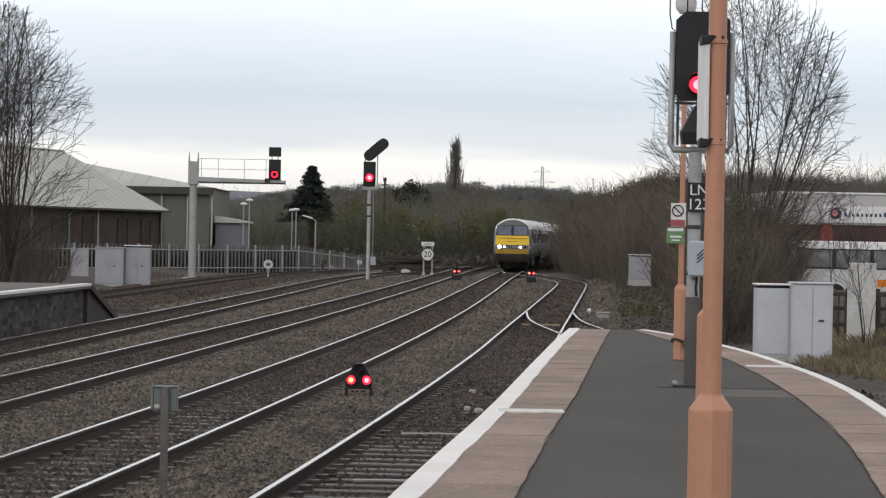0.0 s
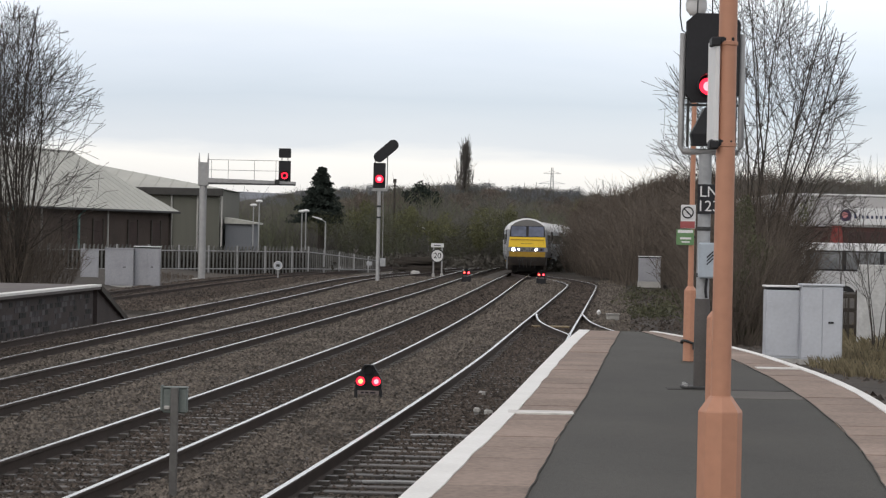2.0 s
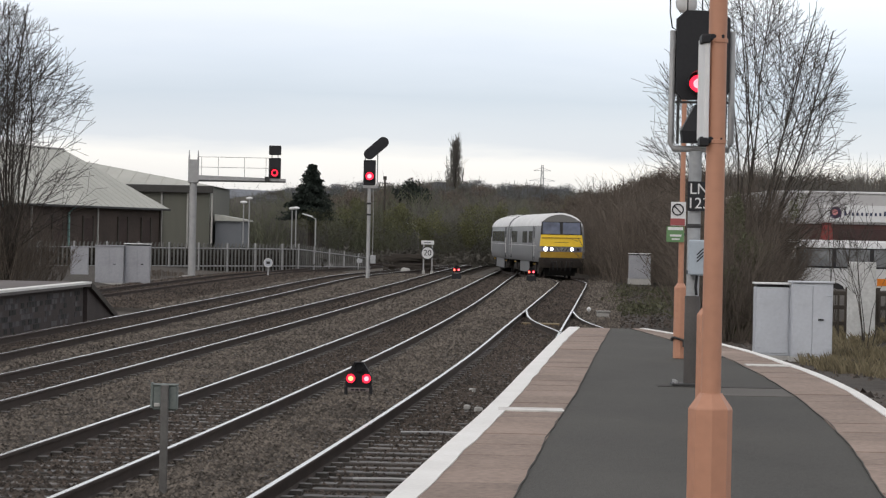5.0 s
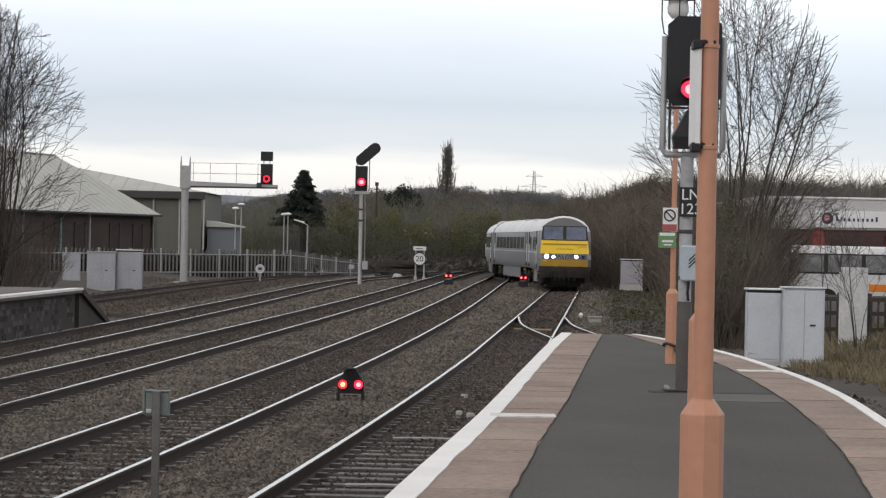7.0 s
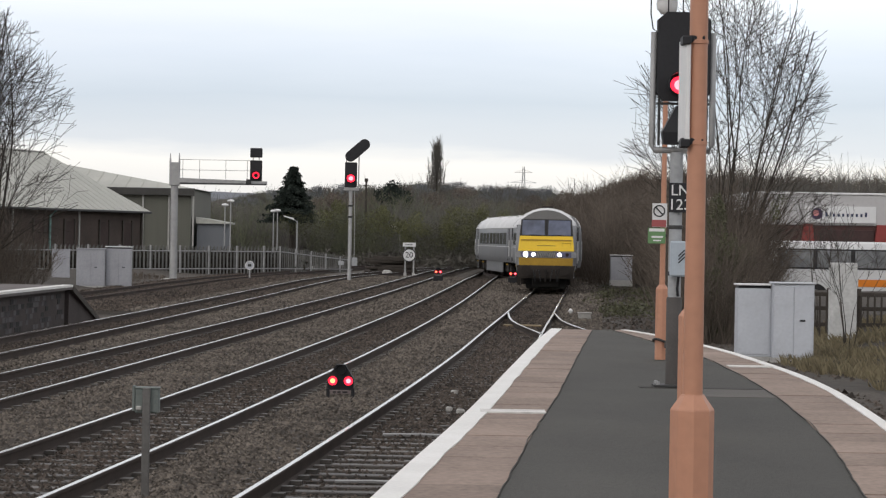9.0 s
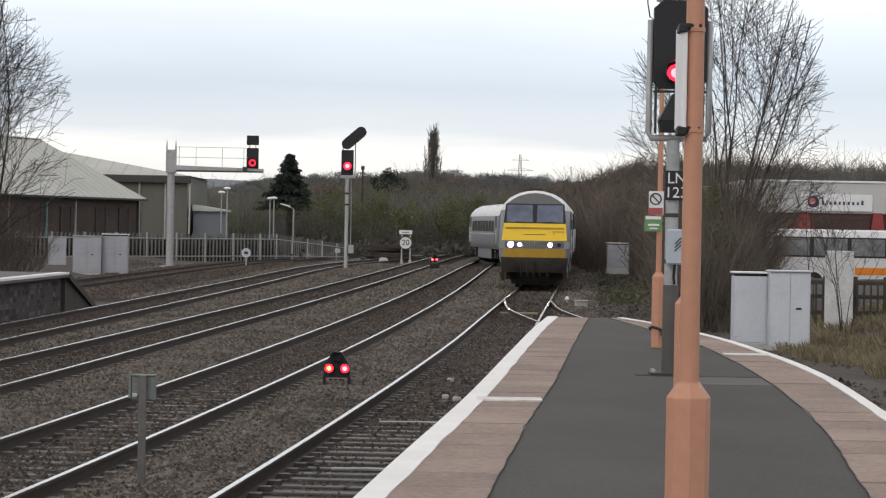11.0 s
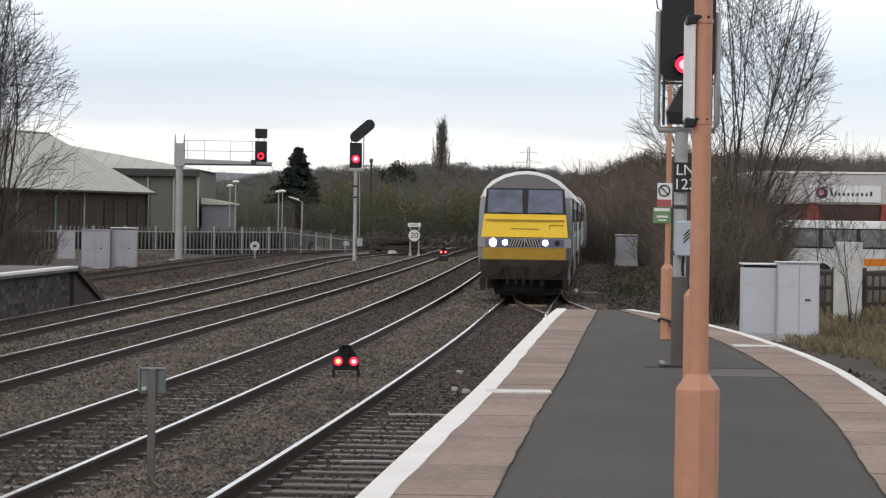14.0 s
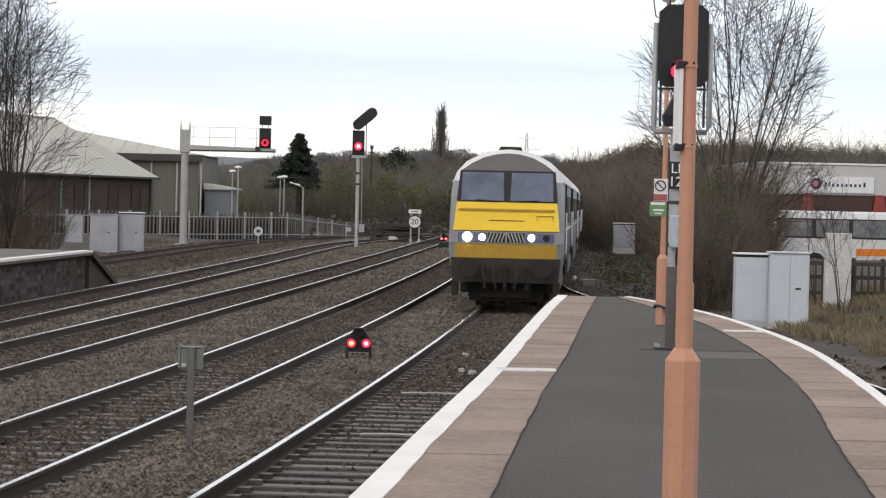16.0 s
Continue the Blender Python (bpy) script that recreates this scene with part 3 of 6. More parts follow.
def platform_signal():
    s = thing("colour_light_signal", "grey-posted colour light signal showing red, black number plate", "railway signal", at=pose(2.545, 28.7, PLAT_Z))
    bm = bmesh.new()
    lathe(bm, [(0.078, 0.0), (0.078, 0.9), (0.07, 0.91)], 14, caps=False)
    part("post_sleeve", bm, POST_DARK, s, "dark lower sleeve", smooth=True)
    bm = bmesh.new()
    lathe(bm, [(0.066, 0.88), (0.066, 2.38)], 14, caps=False)
    part("post", bm, POST_GREY, s, "weathered grey tubular post", smooth=True)
    boxpart("foot_plate", s, DARK_STEEL, -0.2, 0.17, -0.17, 0.17, 0.0, 0.025, 0.006)
    for k in range(4):
        bm = bmesh.new()
        lathe(bm, [(0.02, 0.025), (0.02, 0.05), (0.012, 0.055)], 6, ((-0.16, 0.13)[k % 2], (-0.13, 0.13)[k // 2], 0))
        part("bolt", bm, GALV, s)
    pl = boxpart("number_plate", s, BLACK, -0.08, 0.19, -0.095, -0.085, 1.77, 2.07, 0.003, "black plate with white number")
    lettering("number_text", "LN", 0.155, SIGN_WHITE, pl, pose(0.035, -0.097, 1.99, 90), "white letters LN")
    lettering("number_text", "123", 0.155, SIGN_WHITE, pl, pose(0.03, -0.097, 1.845, 90), "white digits 123")
    bx = boxpart("telephone_box", s, PALE_BLUE, -0.06, 0.11, -0.2, -0.07, 1.12, 1.48, 0.015, "pale blue-grey telephone case")
    for k in range(3):
        bm = bmesh.new()
        box(bm, -0.045, 0.045, -0.205, -0.198, -0.006, 0.006, Matrix.Translation((0.05, 0, 1.36 - 0.035 * k)) @ Matrix.Rotation(radians(-45), 4, "Y"))
        part("stripe", bm, BLACK, bx, "black diagonal stripe")
    bm = bmesh.new()
    tube(bm, [(0.03, -0.12, 1.13), (0.02, -0.1, 1.0), (0.03, -0.09, 0.92)], 0.014, 6)
    part("cable", bm, BLACK, s, "black hanging cable")
    for z in (1.15, 1.62):
        bm = bmesh.new()
        lathe(bm, [(0.072, z - 0.02), (0.074, z), (0.072, z + 0.02)], 14)
        part("clamp", bm, DARK_STEEL, s)
    # loop frame and head
    cx = 0.05
    fr = bmesh.new()
    tube(fr, [(cx - 0.30, 0, 3.60), (cx - 0.305, 0, 2.46), (cx - 0.28, 0, 2.40), (cx + 0.28, 0, 2.40), (cx + 0.305, 0, 2.46), (cx + 0.30, 0, 3.60)], 0.032, 8)
    part("loop_frame", fr, GALV, s, "grey tubular loop frame", smooth=True)
    for sx in (-1, 1):
        bm = bmesh.new()
        tube(bm, [(cx + sx * 0.24, -0.04, 2.45), (cx + sx * 0.24, -0.04, 2.95)], 0.014, 6)
        part("stay", bm, DARK_STEEL, s)
    boxpart("cross_bar", s, DARK_STEEL, cx - 0.27, cx + 0.27, -0.05, -0.02, 2.86, 2.885, 0.003)
    bm = bmesh.new()
    w = 0.27
    loft(bm, [[(cx + x, y, z) for x, z in ((-w, 2.98), (-w + 0.07, 2.90), (w - 0.07, 2.90), (w, 2.98), (w, 3.72), (w - 0.09, 3.80), (-w + 0.09, 3.80), (-w, 3.72))] for y in (-0.10, 0.05)])
    part("head", bevelled(bm, 0.006), BLACK, s, "black signal head with backboard")
    bm = bmesh.new()
    loft(bm, [[(cx - 0.19, -0.12, 2.46), (cx + 0.13, -0.12, 2.46), (cx + 0.13, 0.1, 2.46), (cx - 0.19, 0.1, 2.46)], [(cx - 0.21, -0.14, 2.58), (cx + 0.14, -0.14, 2.58), (cx + 0.14, 0.1, 2.58), (cx - 0.21, 0.1, 2.58)], [(cx - 0.07, -0.1, 2.85), (cx + 0.14, -0.1, 2.85), (cx + 0.14, 0.1, 2.85), (cx - 0.07, 0.1, 2.85)]])
    part("junction_case", bevelled(bm, 0.01), BLACK, s, "black case under the head")
    bm = bmesh.new()
    tube(bm, [(0.0, -0.10, 3.06), (0.0, -0.36, 3.07)], 0.115, 16, caps=False)
    part("hood", bm, BLACK, s, "black lamp hood")
    part("lens", disc(bmesh.new(), (0.0, -0.10, 3.06), 0.085, 0.01), RED_GLOW, s, "glowing red lens")
    part("lens_core", disc(bmesh.new(), (0.004, -0.11, 3.06), 0.05, 0.008), RED_HOT, s, "bright red lens centre")
    return s


platform_signal()


def ground_signal():
    s = thing("ground_signal", "black position light ground signal showing two red lights", "railway signal", "ground signals")
    bm = bmesh.new()
    loft(bm, [[(x, y, z) for x, z in ((-0.2, 0.13), (0.2, 0.13), (0.2, 0.30), (0.13, 0.42), (0.07, 0.52), (-0.07, 0.52), (-0.13, 0.42), (-0.2, 0.30))] for y in (-0.04, 0.12)])
    part("case", bevelled(bm, 0.012), BLACK, s, "black case")
    for x, z, lit in ((-0.12, 0.27, True), (0.12, 0.27, True), (0.0, 0.44, False)):
        bm = bmesh.new()
        tube(bm, [(x, -0.03, z), (x, -0.14, z + 0.01)], 0.075, 14, caps=False)
        part("lamp_hood", bm, BLACK, s)
        part("lamp", disc(bmesh.new(), (x, -0.045, z), 0.066, 0.01), RED_GLOW if lit else BLACK, s, "glowing red lamp" if lit else "unlit lamp")
        if lit:
            part("lamp_core", disc(bmesh.new(), (x, -0.056, z), 0.036, 0.006), RED_WARM if x < 0 else RED_HOT, s, "bright lamp centre")
    pl = boxpart("number_strip", s, mat("dull_pink_grey_plate", (0.2, 0.16, 0.155), 0.6), -0.16, 0.16, -0.07, -0.05, 0.075, 0.125, 0.003, "pale number strip")
    for x, w in ((-0.09, 0.05), (-0.02, 0.05), (0.07, 0.08)):
        boxpart("digit_bar", pl, BLACK, x - w / 2, x + w / 2, -0.074, -0.0705, 0.088, 0.112, 0)
    for x in (-0.19, 0.19):
        boxpart("leg", s, BLACK, x - 0.025, x + 0.025, -0.05, 0.05, -0.12, 0.15, 0.005)
    return s


gs = ground_signal()
gs.matrix_basis = pose(-1.25, 43.3, -0.10)
for gx, gy in ((0.78, 156), (4.83, 153.5)):
    c = copy_thing(gs, pose(gx, gy, 0.2))
    tagged(c, "black ground signal showing two red lights on a stand")
    boxpart("stand", c, BLACK, -0.26, 0.26, -0.1, 0.16, -0.46, 0.06, 0.02, "black stand")


def trackside_box():
    BOX_GREEN = mat("grey_green_box_paint", (0.14, 0.16, 0.15), 0.6, var=0.2, scale=6, fine=30)
    s = thing("trackside_box", "small grey-green junction box on a steel post in the ballast", "junction box", at=pose(-2.575, 26.5, -0.2))
    boxpart("post", s, mat("dull_brown_grey_steel", (0.12, 0.115, 0.11), 0.6, 0.2, var=0.25, scale=5, fine=30), -0.036, 0.036, -0.09, -0.04, -0.1, 1.14, 0.006, "dull steel post in front of the case")
    bx = boxpart("case", s, BOX_GREEN, -0.115, 0.115, -0.038, 0.09, 0.90, 1.13, 0.012, "grey-green case with lid")
    boxpart("lid", bx, BOX_GREEN, -0.122, 0.118, -0.045, 0.1, 1.13, 1.145, 0.005)
    boxpart("side_flange", bx, BOX_GREEN, -0.135, -0.112, -0.045, 0.05, 0.92, 1.16, 0.004)
    boxpart("gland", bx, CONCRETE, -0.10, -0.045, -0.06, -0.036, 0.93, 0.97, 0.008)


trackside_box()


def cabinet(name, label, x, y, z, w, d, h, doors, material=GREY_PAINT, lid=0.04, open_lid=False, rz=0.0, group="lineside cabinets"):
    c = thing(name, label, "cabinet", group, at=pose(x, y, z, 0, 0, rz))
    boxpart("body", c, material, -w / 2, w / 2, 0, d, 0.05, h - lid, 0.012)
    boxpart("plinth", c, CONCRETE, -w / 2 - 0.03, w / 2 + 0.03, -0.03, d + 0.03, -0.25, 0.05, 0.01, "concrete plinth")
    boxpart("roof", c, material if not open_lid else WHITE, -w / 2 - 0.03, w / 2 + 0.03, -0.05, d + 0.04, h - lid, h, 0.01, "overhanging cabinet roof", at=pose(0, 0, 0.06 if open_lid else 0, 0, 0, 0))
    if open_lid:
        # Black filler stands in for the shade under the raised roof.
        boxpart("gap_shade", c, BLACK, -w / 2 + 0.02, w / 2 - 0.02, 0.03, d - 0.03, h - lid - 0.01, h - lid + 0.065, 0)
    dw = (w - 0.06) / doors
    for k in range(doors):
        x0 = -w / 2 + 0.03 + k * dw
        dr = boxpart("door", c, material, x0 + 0.006, x0 + dw - 0.006, -0.018, 0.0, 0.1, h - lid - 0.05, 0.005)
        for zz in (0.22, h - 0.32):
            boxpart("hinge", dr, material, x0 + (0.0 if k == 0 else dw - 0.1), x0 + (0.1 if k == 0 else dw), -0.032, -0.018, zz, zz + 0.03, 0.003)
    if doors > 1:
        boxpart("handle", c, BLACK, 0.12 * w + 0.02, 0.12 * w + 0.14, -0.05, -0.018, h * 0.5, h * 0.5 + 0.035, 0.006, "black handle")
    return c


cabinet("equipment_cabinet", "pale grey steel equipment cabinet with raised vent roof", 7.22, 61.6, -0.14, 0.74, 0.55, 1.58, 1, open_lid=True)
cabinet("equipment_cabinet", "pale grey double-door steel equipment cabinet", 8.03, 61.2, -0.14, 0.88, 0.6, 1.69, 2)
cabinet("equipment_cabinet", "small pale grey lineside cabinet on the scrubby bank", 9.78, 140, 0.36, 1.06, 0.6, 1.25, 2, open_lid=True, material=LOCATION_GREY)
cabinet("equipment_cabinet", "pale grey twin-door lineside cabinet by the fence", -14.93, 126.6, -0.12, 1.27, 0.7, 1.74, 2, rz=4, material=LOCATION_GREY)
cabinet("equipment_cabinet", "pale grey lineside cabinet with ribbed vents", -13.72, 127.0, -0.12, 1.15, 0.7, 1.78, 2, rz=4, open_lid=True, material=LOCATION_GREY)
cabinet("equipment_cabinet", "narrow grey lineside cabinet by the fence", -17.35, 135, -0.1, 0.85, 0.7, 1.6, 1, rz=6, material=LOCATION_GREY)
cabinet("trough_box", "small pale concrete box beside the turnout", 4.98, 87.0, -0.12, 0.38, 0.3, 0.27, 1, material=CONCRETE, lid=0.03, group="")
bm = bmesh.new()
lathe(bm, [(0.03, 0), (0.03, 0.12), (0.06, 0.14), (0.075, 0.2), (0.02, 0.27)], 8)
solid("marker_post", bm, SIGN_WHITE, "short white marker post beside the turnout", "marker post", at=pose(4.95, 95, -0.2))


def far_head(parent, cx, y, z0, z1, w, lamp_z, ring_only):
    bm = bmesh.new()
    box(bm, cx - w / 2, cx + w / 2, y - 0.12, y + 0.12, z0, z1)
    part("head", bevelled(bm, 0.03), BLACK, parent, "black signal head")
    bm = bmesh.new()
    tube(bm, [(cx, y - 0.12, lamp_z), (cx, y - 0.4, lamp_z)], 0.24, 16, caps=False)
    part("hood", bm, BLACK, parent, "black lamp hood")
    if ring_only:
        part("lens", hoop(bmesh.new(), (cx, y - 0.13, lamp_z), 0.18, 0.06, 20, 0.02), RED_GLOW, parent, "glowing red lens ring")
    else:
        part("lens", disc(bmesh.new(), (cx, y - 0.12, lamp_z), 0.21, 0.03), RED_GLOW, parent, "glowing red lens")
        part("lens_core", disc(bmesh.new(), (cx, y - 0.16, lamp_z), 0.115, 0.02), RED_HOT, parent, "bright lens centre")


def junction_signal():
    s = thing("junction_signal", "tall post signal showing red under a tilted black junction indicator", "railway signal", at=pose(-4.05, 153, -0.2))
    bm = bmesh.new()
    lathe(bm, [(0.14, 0), (0.105, 0.1), (0.095, 5.1)], 12, caps=False)
    part("post", bm, GALV, s, "grey tubular post", smooth=True)
    far_head(s, 0.0, 0, 5.2, 6.55, 0.66, 5.68, False)
    boxpart("bracket", s, GALV, -0.35, 0.45, -0.1, 0.1, 5.02, 5.18, 0.02)
    m = Matrix.Translation((0.34, 0, 7.2)) @ Matrix.Rotation(radians(-41), 4, "Y")
    bm = bmesh.new()
    n = 8
    prof = [(-0.75 + 0.29 * (1 - math.sin(a)), -0.29 * math.cos(a)) for a in [math.pi / 2 - math.pi * k / n for k in range(n + 1)]]
    prof = [(-0.5 - 0.29 * math.cos(a), 0.29 * math.sin(a)) for a in [math.pi / 2 + 0 - math.pi * k / n for k in range(n + 1)]] + [(0.5 + 0.29 * math.cos(a), -0.29 * math.sin(a)) for a in [math.pi / 2 - math.pi * k / n for k in range(n + 1)]]
    loft(bm, [[(x, y, z) for x, z in prof] for y in (-0.25, 0.15)])
    part("junction_indicator", bm, BLACK, s, "tilted black route indicator", at=m)
    for x in (-0.25, 0.42):
        bm = bmesh.new()
        tube(bm, [(x, 0.1, 5.15), (x, 0.1, 7.0)], 0.03, 6)
        part("stay", bm, GALV, s, "pale steel stay")
    bm = bmesh.new()
    tube(bm, [(0.24, 0.05, 1.1), (0.24, 0.05, 3.4), (0.2, 0.05, 5.1)], 0.02, 5)
    part("conduit", bm, GALV, s, "thin grey conduit")
    boxpart("base_box", s, POST_GREY, 0.12, 0.42, -0.2, 0.2, 0.95, 1.4, 0.02, "small grey box")
    boxpart("side_box", s, POST_GREY, -0.6, -0.3, -0.2, 0.15, 0.98, 1.2, 0.02, "pale box on a bracket")
    for z in (3.6, 4.2):
        bm = bmesh.new()
        lathe(bm, [(0.13, z - 0.05), (0.15, z), (0.13, z + 0.05)], 12)
        part("clamp", bm, DARK_STEEL, s)


junction_signal()


def cantilever_signal():
    s = thing("cantilever_signal", "grey steel cantilever gantry carrying a red signal and handrail", "railway signal", at=pose(-13.45, 151.5, -0.2))
    bm = bmesh.new()
    lathe(bm, [(0.20, 0.0), (0.195, 5.3)], 16, caps=False)
    part("column", bm, GALV, s, "stout grey column", smooth=True)
    boxpart("foot", s, CONCRETE, -0.6, 0.6, -0.6, 0.6, -0.1, 0.12, 0.02, "concrete foundation")
    boxpart("column_head", s, GALV, -0.27, 0.27, -0.25, 0.25, 5.1, 6.35, 0.02)
    for x in (-0.24, 0.24):
        bm = bmesh.new()
        tube(bm, [(x, 0, 6.3), (x, 0, 6.85)], [0.06, 0.015], 6)
        part("spike", bm, GALV, s)
    bm = bmesh.new()
    loft(bm, [[(0.2, -0.3, 5.18), (0.2, 0.3, 5.18), (0.2, 0.3, 5.52), (0.2, -0.3, 5.52)], [(4.95, -0.3, 5.20), (4.95, 0.3, 5.20), (4.95, 0.3, 5.40), (4.95, -0.3, 5.40)]])
    part("arm", bevelled(bm, 0.02), GALV, s, "walkway arm")
    boxpart("arm_edge", s, DARK_STEEL, 0.3, 4.95, -0.34, -0.305, 5.2, 5.27, 0, "dark walkway edge")
    for z in (5.95, 6.5):
        bm = bmesh.new()
        tube(bm, [(0.3, -0.28, z), (4.1, -0.28, z)], 0.014, 6)
        part("handrail", bm, GALV, s)
    for x in (0.45, 1.35, 2.75, 3.9):
        bm = bmesh.new()
        tube(bm, [(x, -0.28, 5.4), (x, -0.28, 6.5)], 0.014, 6)
        part("stanchion", bm, GALV, s)
    boxpart("lamp_box", s, DARK_STEEL, 3.85, 4.1, -0.45, -0.2, 5.25, 5.5, 0.02)
    far_head(s, 4.36, -0.1, 5.3, 6.52, 0.64, 5.72, True)
    boxpart("route_box", s, BLACK, 4.04, 4.68, -0.3, 0.1, 6.68, 7.18, 0.03, "black route box")
    for x in (4.2, 4.52):
        bm = bmesh.new()
        tube(bm, [(x, -0.1, 6.5), (x, -0.1, 6.72)], 0.03, 6)
        part("bracket", bm, SIGN_WHITE, s)


cantilever_signal()


def speed_sign():
    s = thing("speed_sign", "round white speed limit sign with dark rim", "sign", at=pose(-1.0, 185, -0.15))
    for x in (-0.25, 0.3):
        boxpart("post", s, GALV, x - 0.05, x + 0.05, 0.02, 0.1, 0, 2.0, 0.01)
        boxpart("foot", s, CONCRETE, x - 0.1, x + 0.1, -0.1, 0.2, -0.1, 0.18, 0.02, "pale concrete foot")
    part("face", disc(bmesh.new(), (0, 0, 1.32), 0.45, 0.03, 28), SIGN_WHITE, s, "white disc")
    part("rim", hoop(bmesh.new(), (0, -0.032, 1.32), 0.45, 0.07, 28), DARK_STEEL, s, "dark rim")
    lettering("speed_text", "20", 0.52, BLACK, s, pose(0, -0.04, 1.32, 90), "black digits 20")
    boxpart("arrow_plate", s, SIGN_WHITE, -0.42, 0.42, 0, 0.03, 1.88, 2.14, 0.01, "white direction plate")
    boxpart("arrow_bar", s, BLACK, -0.25, 0.2, -0.012, -0.002, 1.985, 2.025, 0, "black arrow")


speed_sign()
s = thing("round_sign", "small round pale sign on a short post by the siding", "sign", at=pose(-9.63, 156, -0.2))
boxpart("post", s, GALV, -0.04, 0.04, 0.02, 0.08, 0, 0.75, 0.005)
part("face", disc(bmesh.new(), (0, 0, 0.85), 0.25, 0.03, 20), GREY_PAINT, s, "pale disc")
part("rim", hoop(bmesh.new(), (0, -0.03, 0.85), 0.25, 0.04, 20), SIGN_WHITE, s, "white rim")
boxpart("text_bar", s, DARK_STEEL, -0.1, 0.1, -0.04, -0.032, 0.78, 0.92, 0, "dark number bars")


# point rods, cables and debris in the four-foot
for k, (x, y, w) in enumerate(((0.9, 41.5, 0.10), (1.3, 41.0, 0.12), (1.9, 40.6, 0.09), (0.5, 46.0, 0.10))):
    bm = bmesh.new()
    box(bm, -w / 2, w / 2, -0.05, 0.05, 0, 0.08)
    bevelled(bm, 0.02)
    solid("concrete_lump", bm, CONCRETE, "broken pale concrete lump between the rails", "debris", "debris by the platform road", at=pose(TRACK_PLATFORM(y) + (x - 0.7) * 0.5, y, -0.17, 0, 4, 15 * k))
bm = bmesh.new()
box(bm, -0.55, 0.55, -0.5, 0.5, 0, 0.05)
solid("timber_board", bevelled(bm, 0.01), mat("pale_timber_board", (0.2, 0.15, 0.085), 0.85, var=0.25), "pale timber crossing board between the rails", "board", at=pose(TRACK_PLATFORM(82), 82, -0.16, 0, 0, -3))


def loose_rod(x, y, ln, label):
    bm = bmesh.new()
    tube(bm, [(-ln / 2, 0, 0.02), (0, 0.02, 0.024), (ln / 2, -0.01, 0.02)], 0.02, 6)
    solid("steel_rod", bm, GALV, label, "rod", "rods across the four-foot", at=pose(x, y, -0.165))


for y, ln in ((36.2, 1.0), (29.2, 0.7)):
    loose_rod(TRACK_PLATFORM(y) + 0.1, y, ln, "pale steel rod lying across the track bed")
# chain and padlock round the third column's foot
bm = bmesh.new()
for k in range(14):
    q = k * math.tau / 14
    tube(bm, [(0.1 * math.cos(q), 0.1 * math.sin(q), 0.02 * math.sin(2 * q)), (0.1 * math.cos(q + 0.4), 0.1 * math.sin(q + 0.4), 0.02 * math.sin(2 * q + 0.8))], 0.016, 5)
box(bm, 0.03, 0.1, -0.15, -0.1, -0.09, 0.0)
solid("padlocked_chain", bm, DARK_STEEL, "dark rusty chain and padlock round a lamp column", "chain", at=pose(2.97, 35.2, PLAT_Z + 0.24))

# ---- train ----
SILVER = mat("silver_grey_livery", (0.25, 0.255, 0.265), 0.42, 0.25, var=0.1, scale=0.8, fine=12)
# Paler than the sides: the sky's reflection is put into this grey.
ROOF = mat("sky_paled_roof", (0.64, 0.64, 0.64), 0.5, var=0.16, scale=0.7, fine=9)
ROOF_FRONT = mat("mid_grey_cab_roof", (0.105, 0.102, 0.098), 0.7, var=0.14, scale=1, fine=12)
YELLOW = mat("warning_yellow", (0.80, 0.53, 0.02), 0.42, var=0.08, scale=1.2, fine=16)
# Dark yellow for real grime low down, and for the ledge's painted shade.
YELLOW_DIRT_SHADE = mat("grime_and_shade_yellow", (0.36, 0.215, 0.02), 0.6, var=0.22, scale=1.5, fine=16)
GRIME = mat("grimy_underframe", (0.020, 0.016, 0.014), 0.85, var=0.4, scale=1.5, fine=16, bump=0.01)
# Near-black that puts the shade under the cab into the colour.
UNDERSHADOW = mat("undershadow_black", (0.012, 0.011, 0.010), 0.8, var=0.4, scale=2, fine=14)
BUFFER_BEAM = mat("dirty_buffer_beam", (0.030, 0.024, 0.020), 0.85, var=0.35, scale=1.5, fine=14)
SCREEN = mat("blue_grey_windscreen", (0.085, 0.10, 0.155), 0.12, var=0.45, scale=0.9, fine=2.5, spec=0.7)
SIDE_GLASS = mat("tinted_side_window", (0.10, 0.105, 0.115), 0.12, var=0.1, spec=0.6)
DARK_RUBBER = mat("dark_rubber", (0.02, 0.02, 0.022), 0.7, var=0.2)
HEADLAMP = mat("headlamp_glow", (1, 1, 1), 0.3, var=0.02, emit=(1.0, 0.98, 0.97, 30.0))
MARKER = mat("marker_lamp_glow", (1, 1, 1), 0.3, var=0.02, emit=(1.0, 0.98, 1.0, 9.0))
LAMP_RIM = mat("blue_grey_lamp_housing", (0.10, 0.10, 0.17), 0.4, var=0.1)
SECTION = ((1.28, 0.93), (1.32, 1.0), (1.37, 1.25), (1.37, 2.0), (1.35, 2.7), (1.31, 3.02), (1.22, 3.25), (1.0, 3.5), (0.66, 3.68), (0.32, 3.77), (0.0, 3.80))


def ring(y, k=1.0, top=0.0, back=None):
    half = [(x * k, z - top * max(0, (z - 3.0) / 0.8)) for x, z in SECTION]
    full = half + [(-x, z) for x, z in half[-2::-1]]
    return [(x, y + (back(z, x) if back else 0), z) for x, z in full]


def nose(z):
    """How far the cab front leans back at height z."""
    return 0.0 if z < 1.85 else (z - 1.85) * 0.24 if z < 3.27 else 0.341 + (z - 3.27) * 1.1


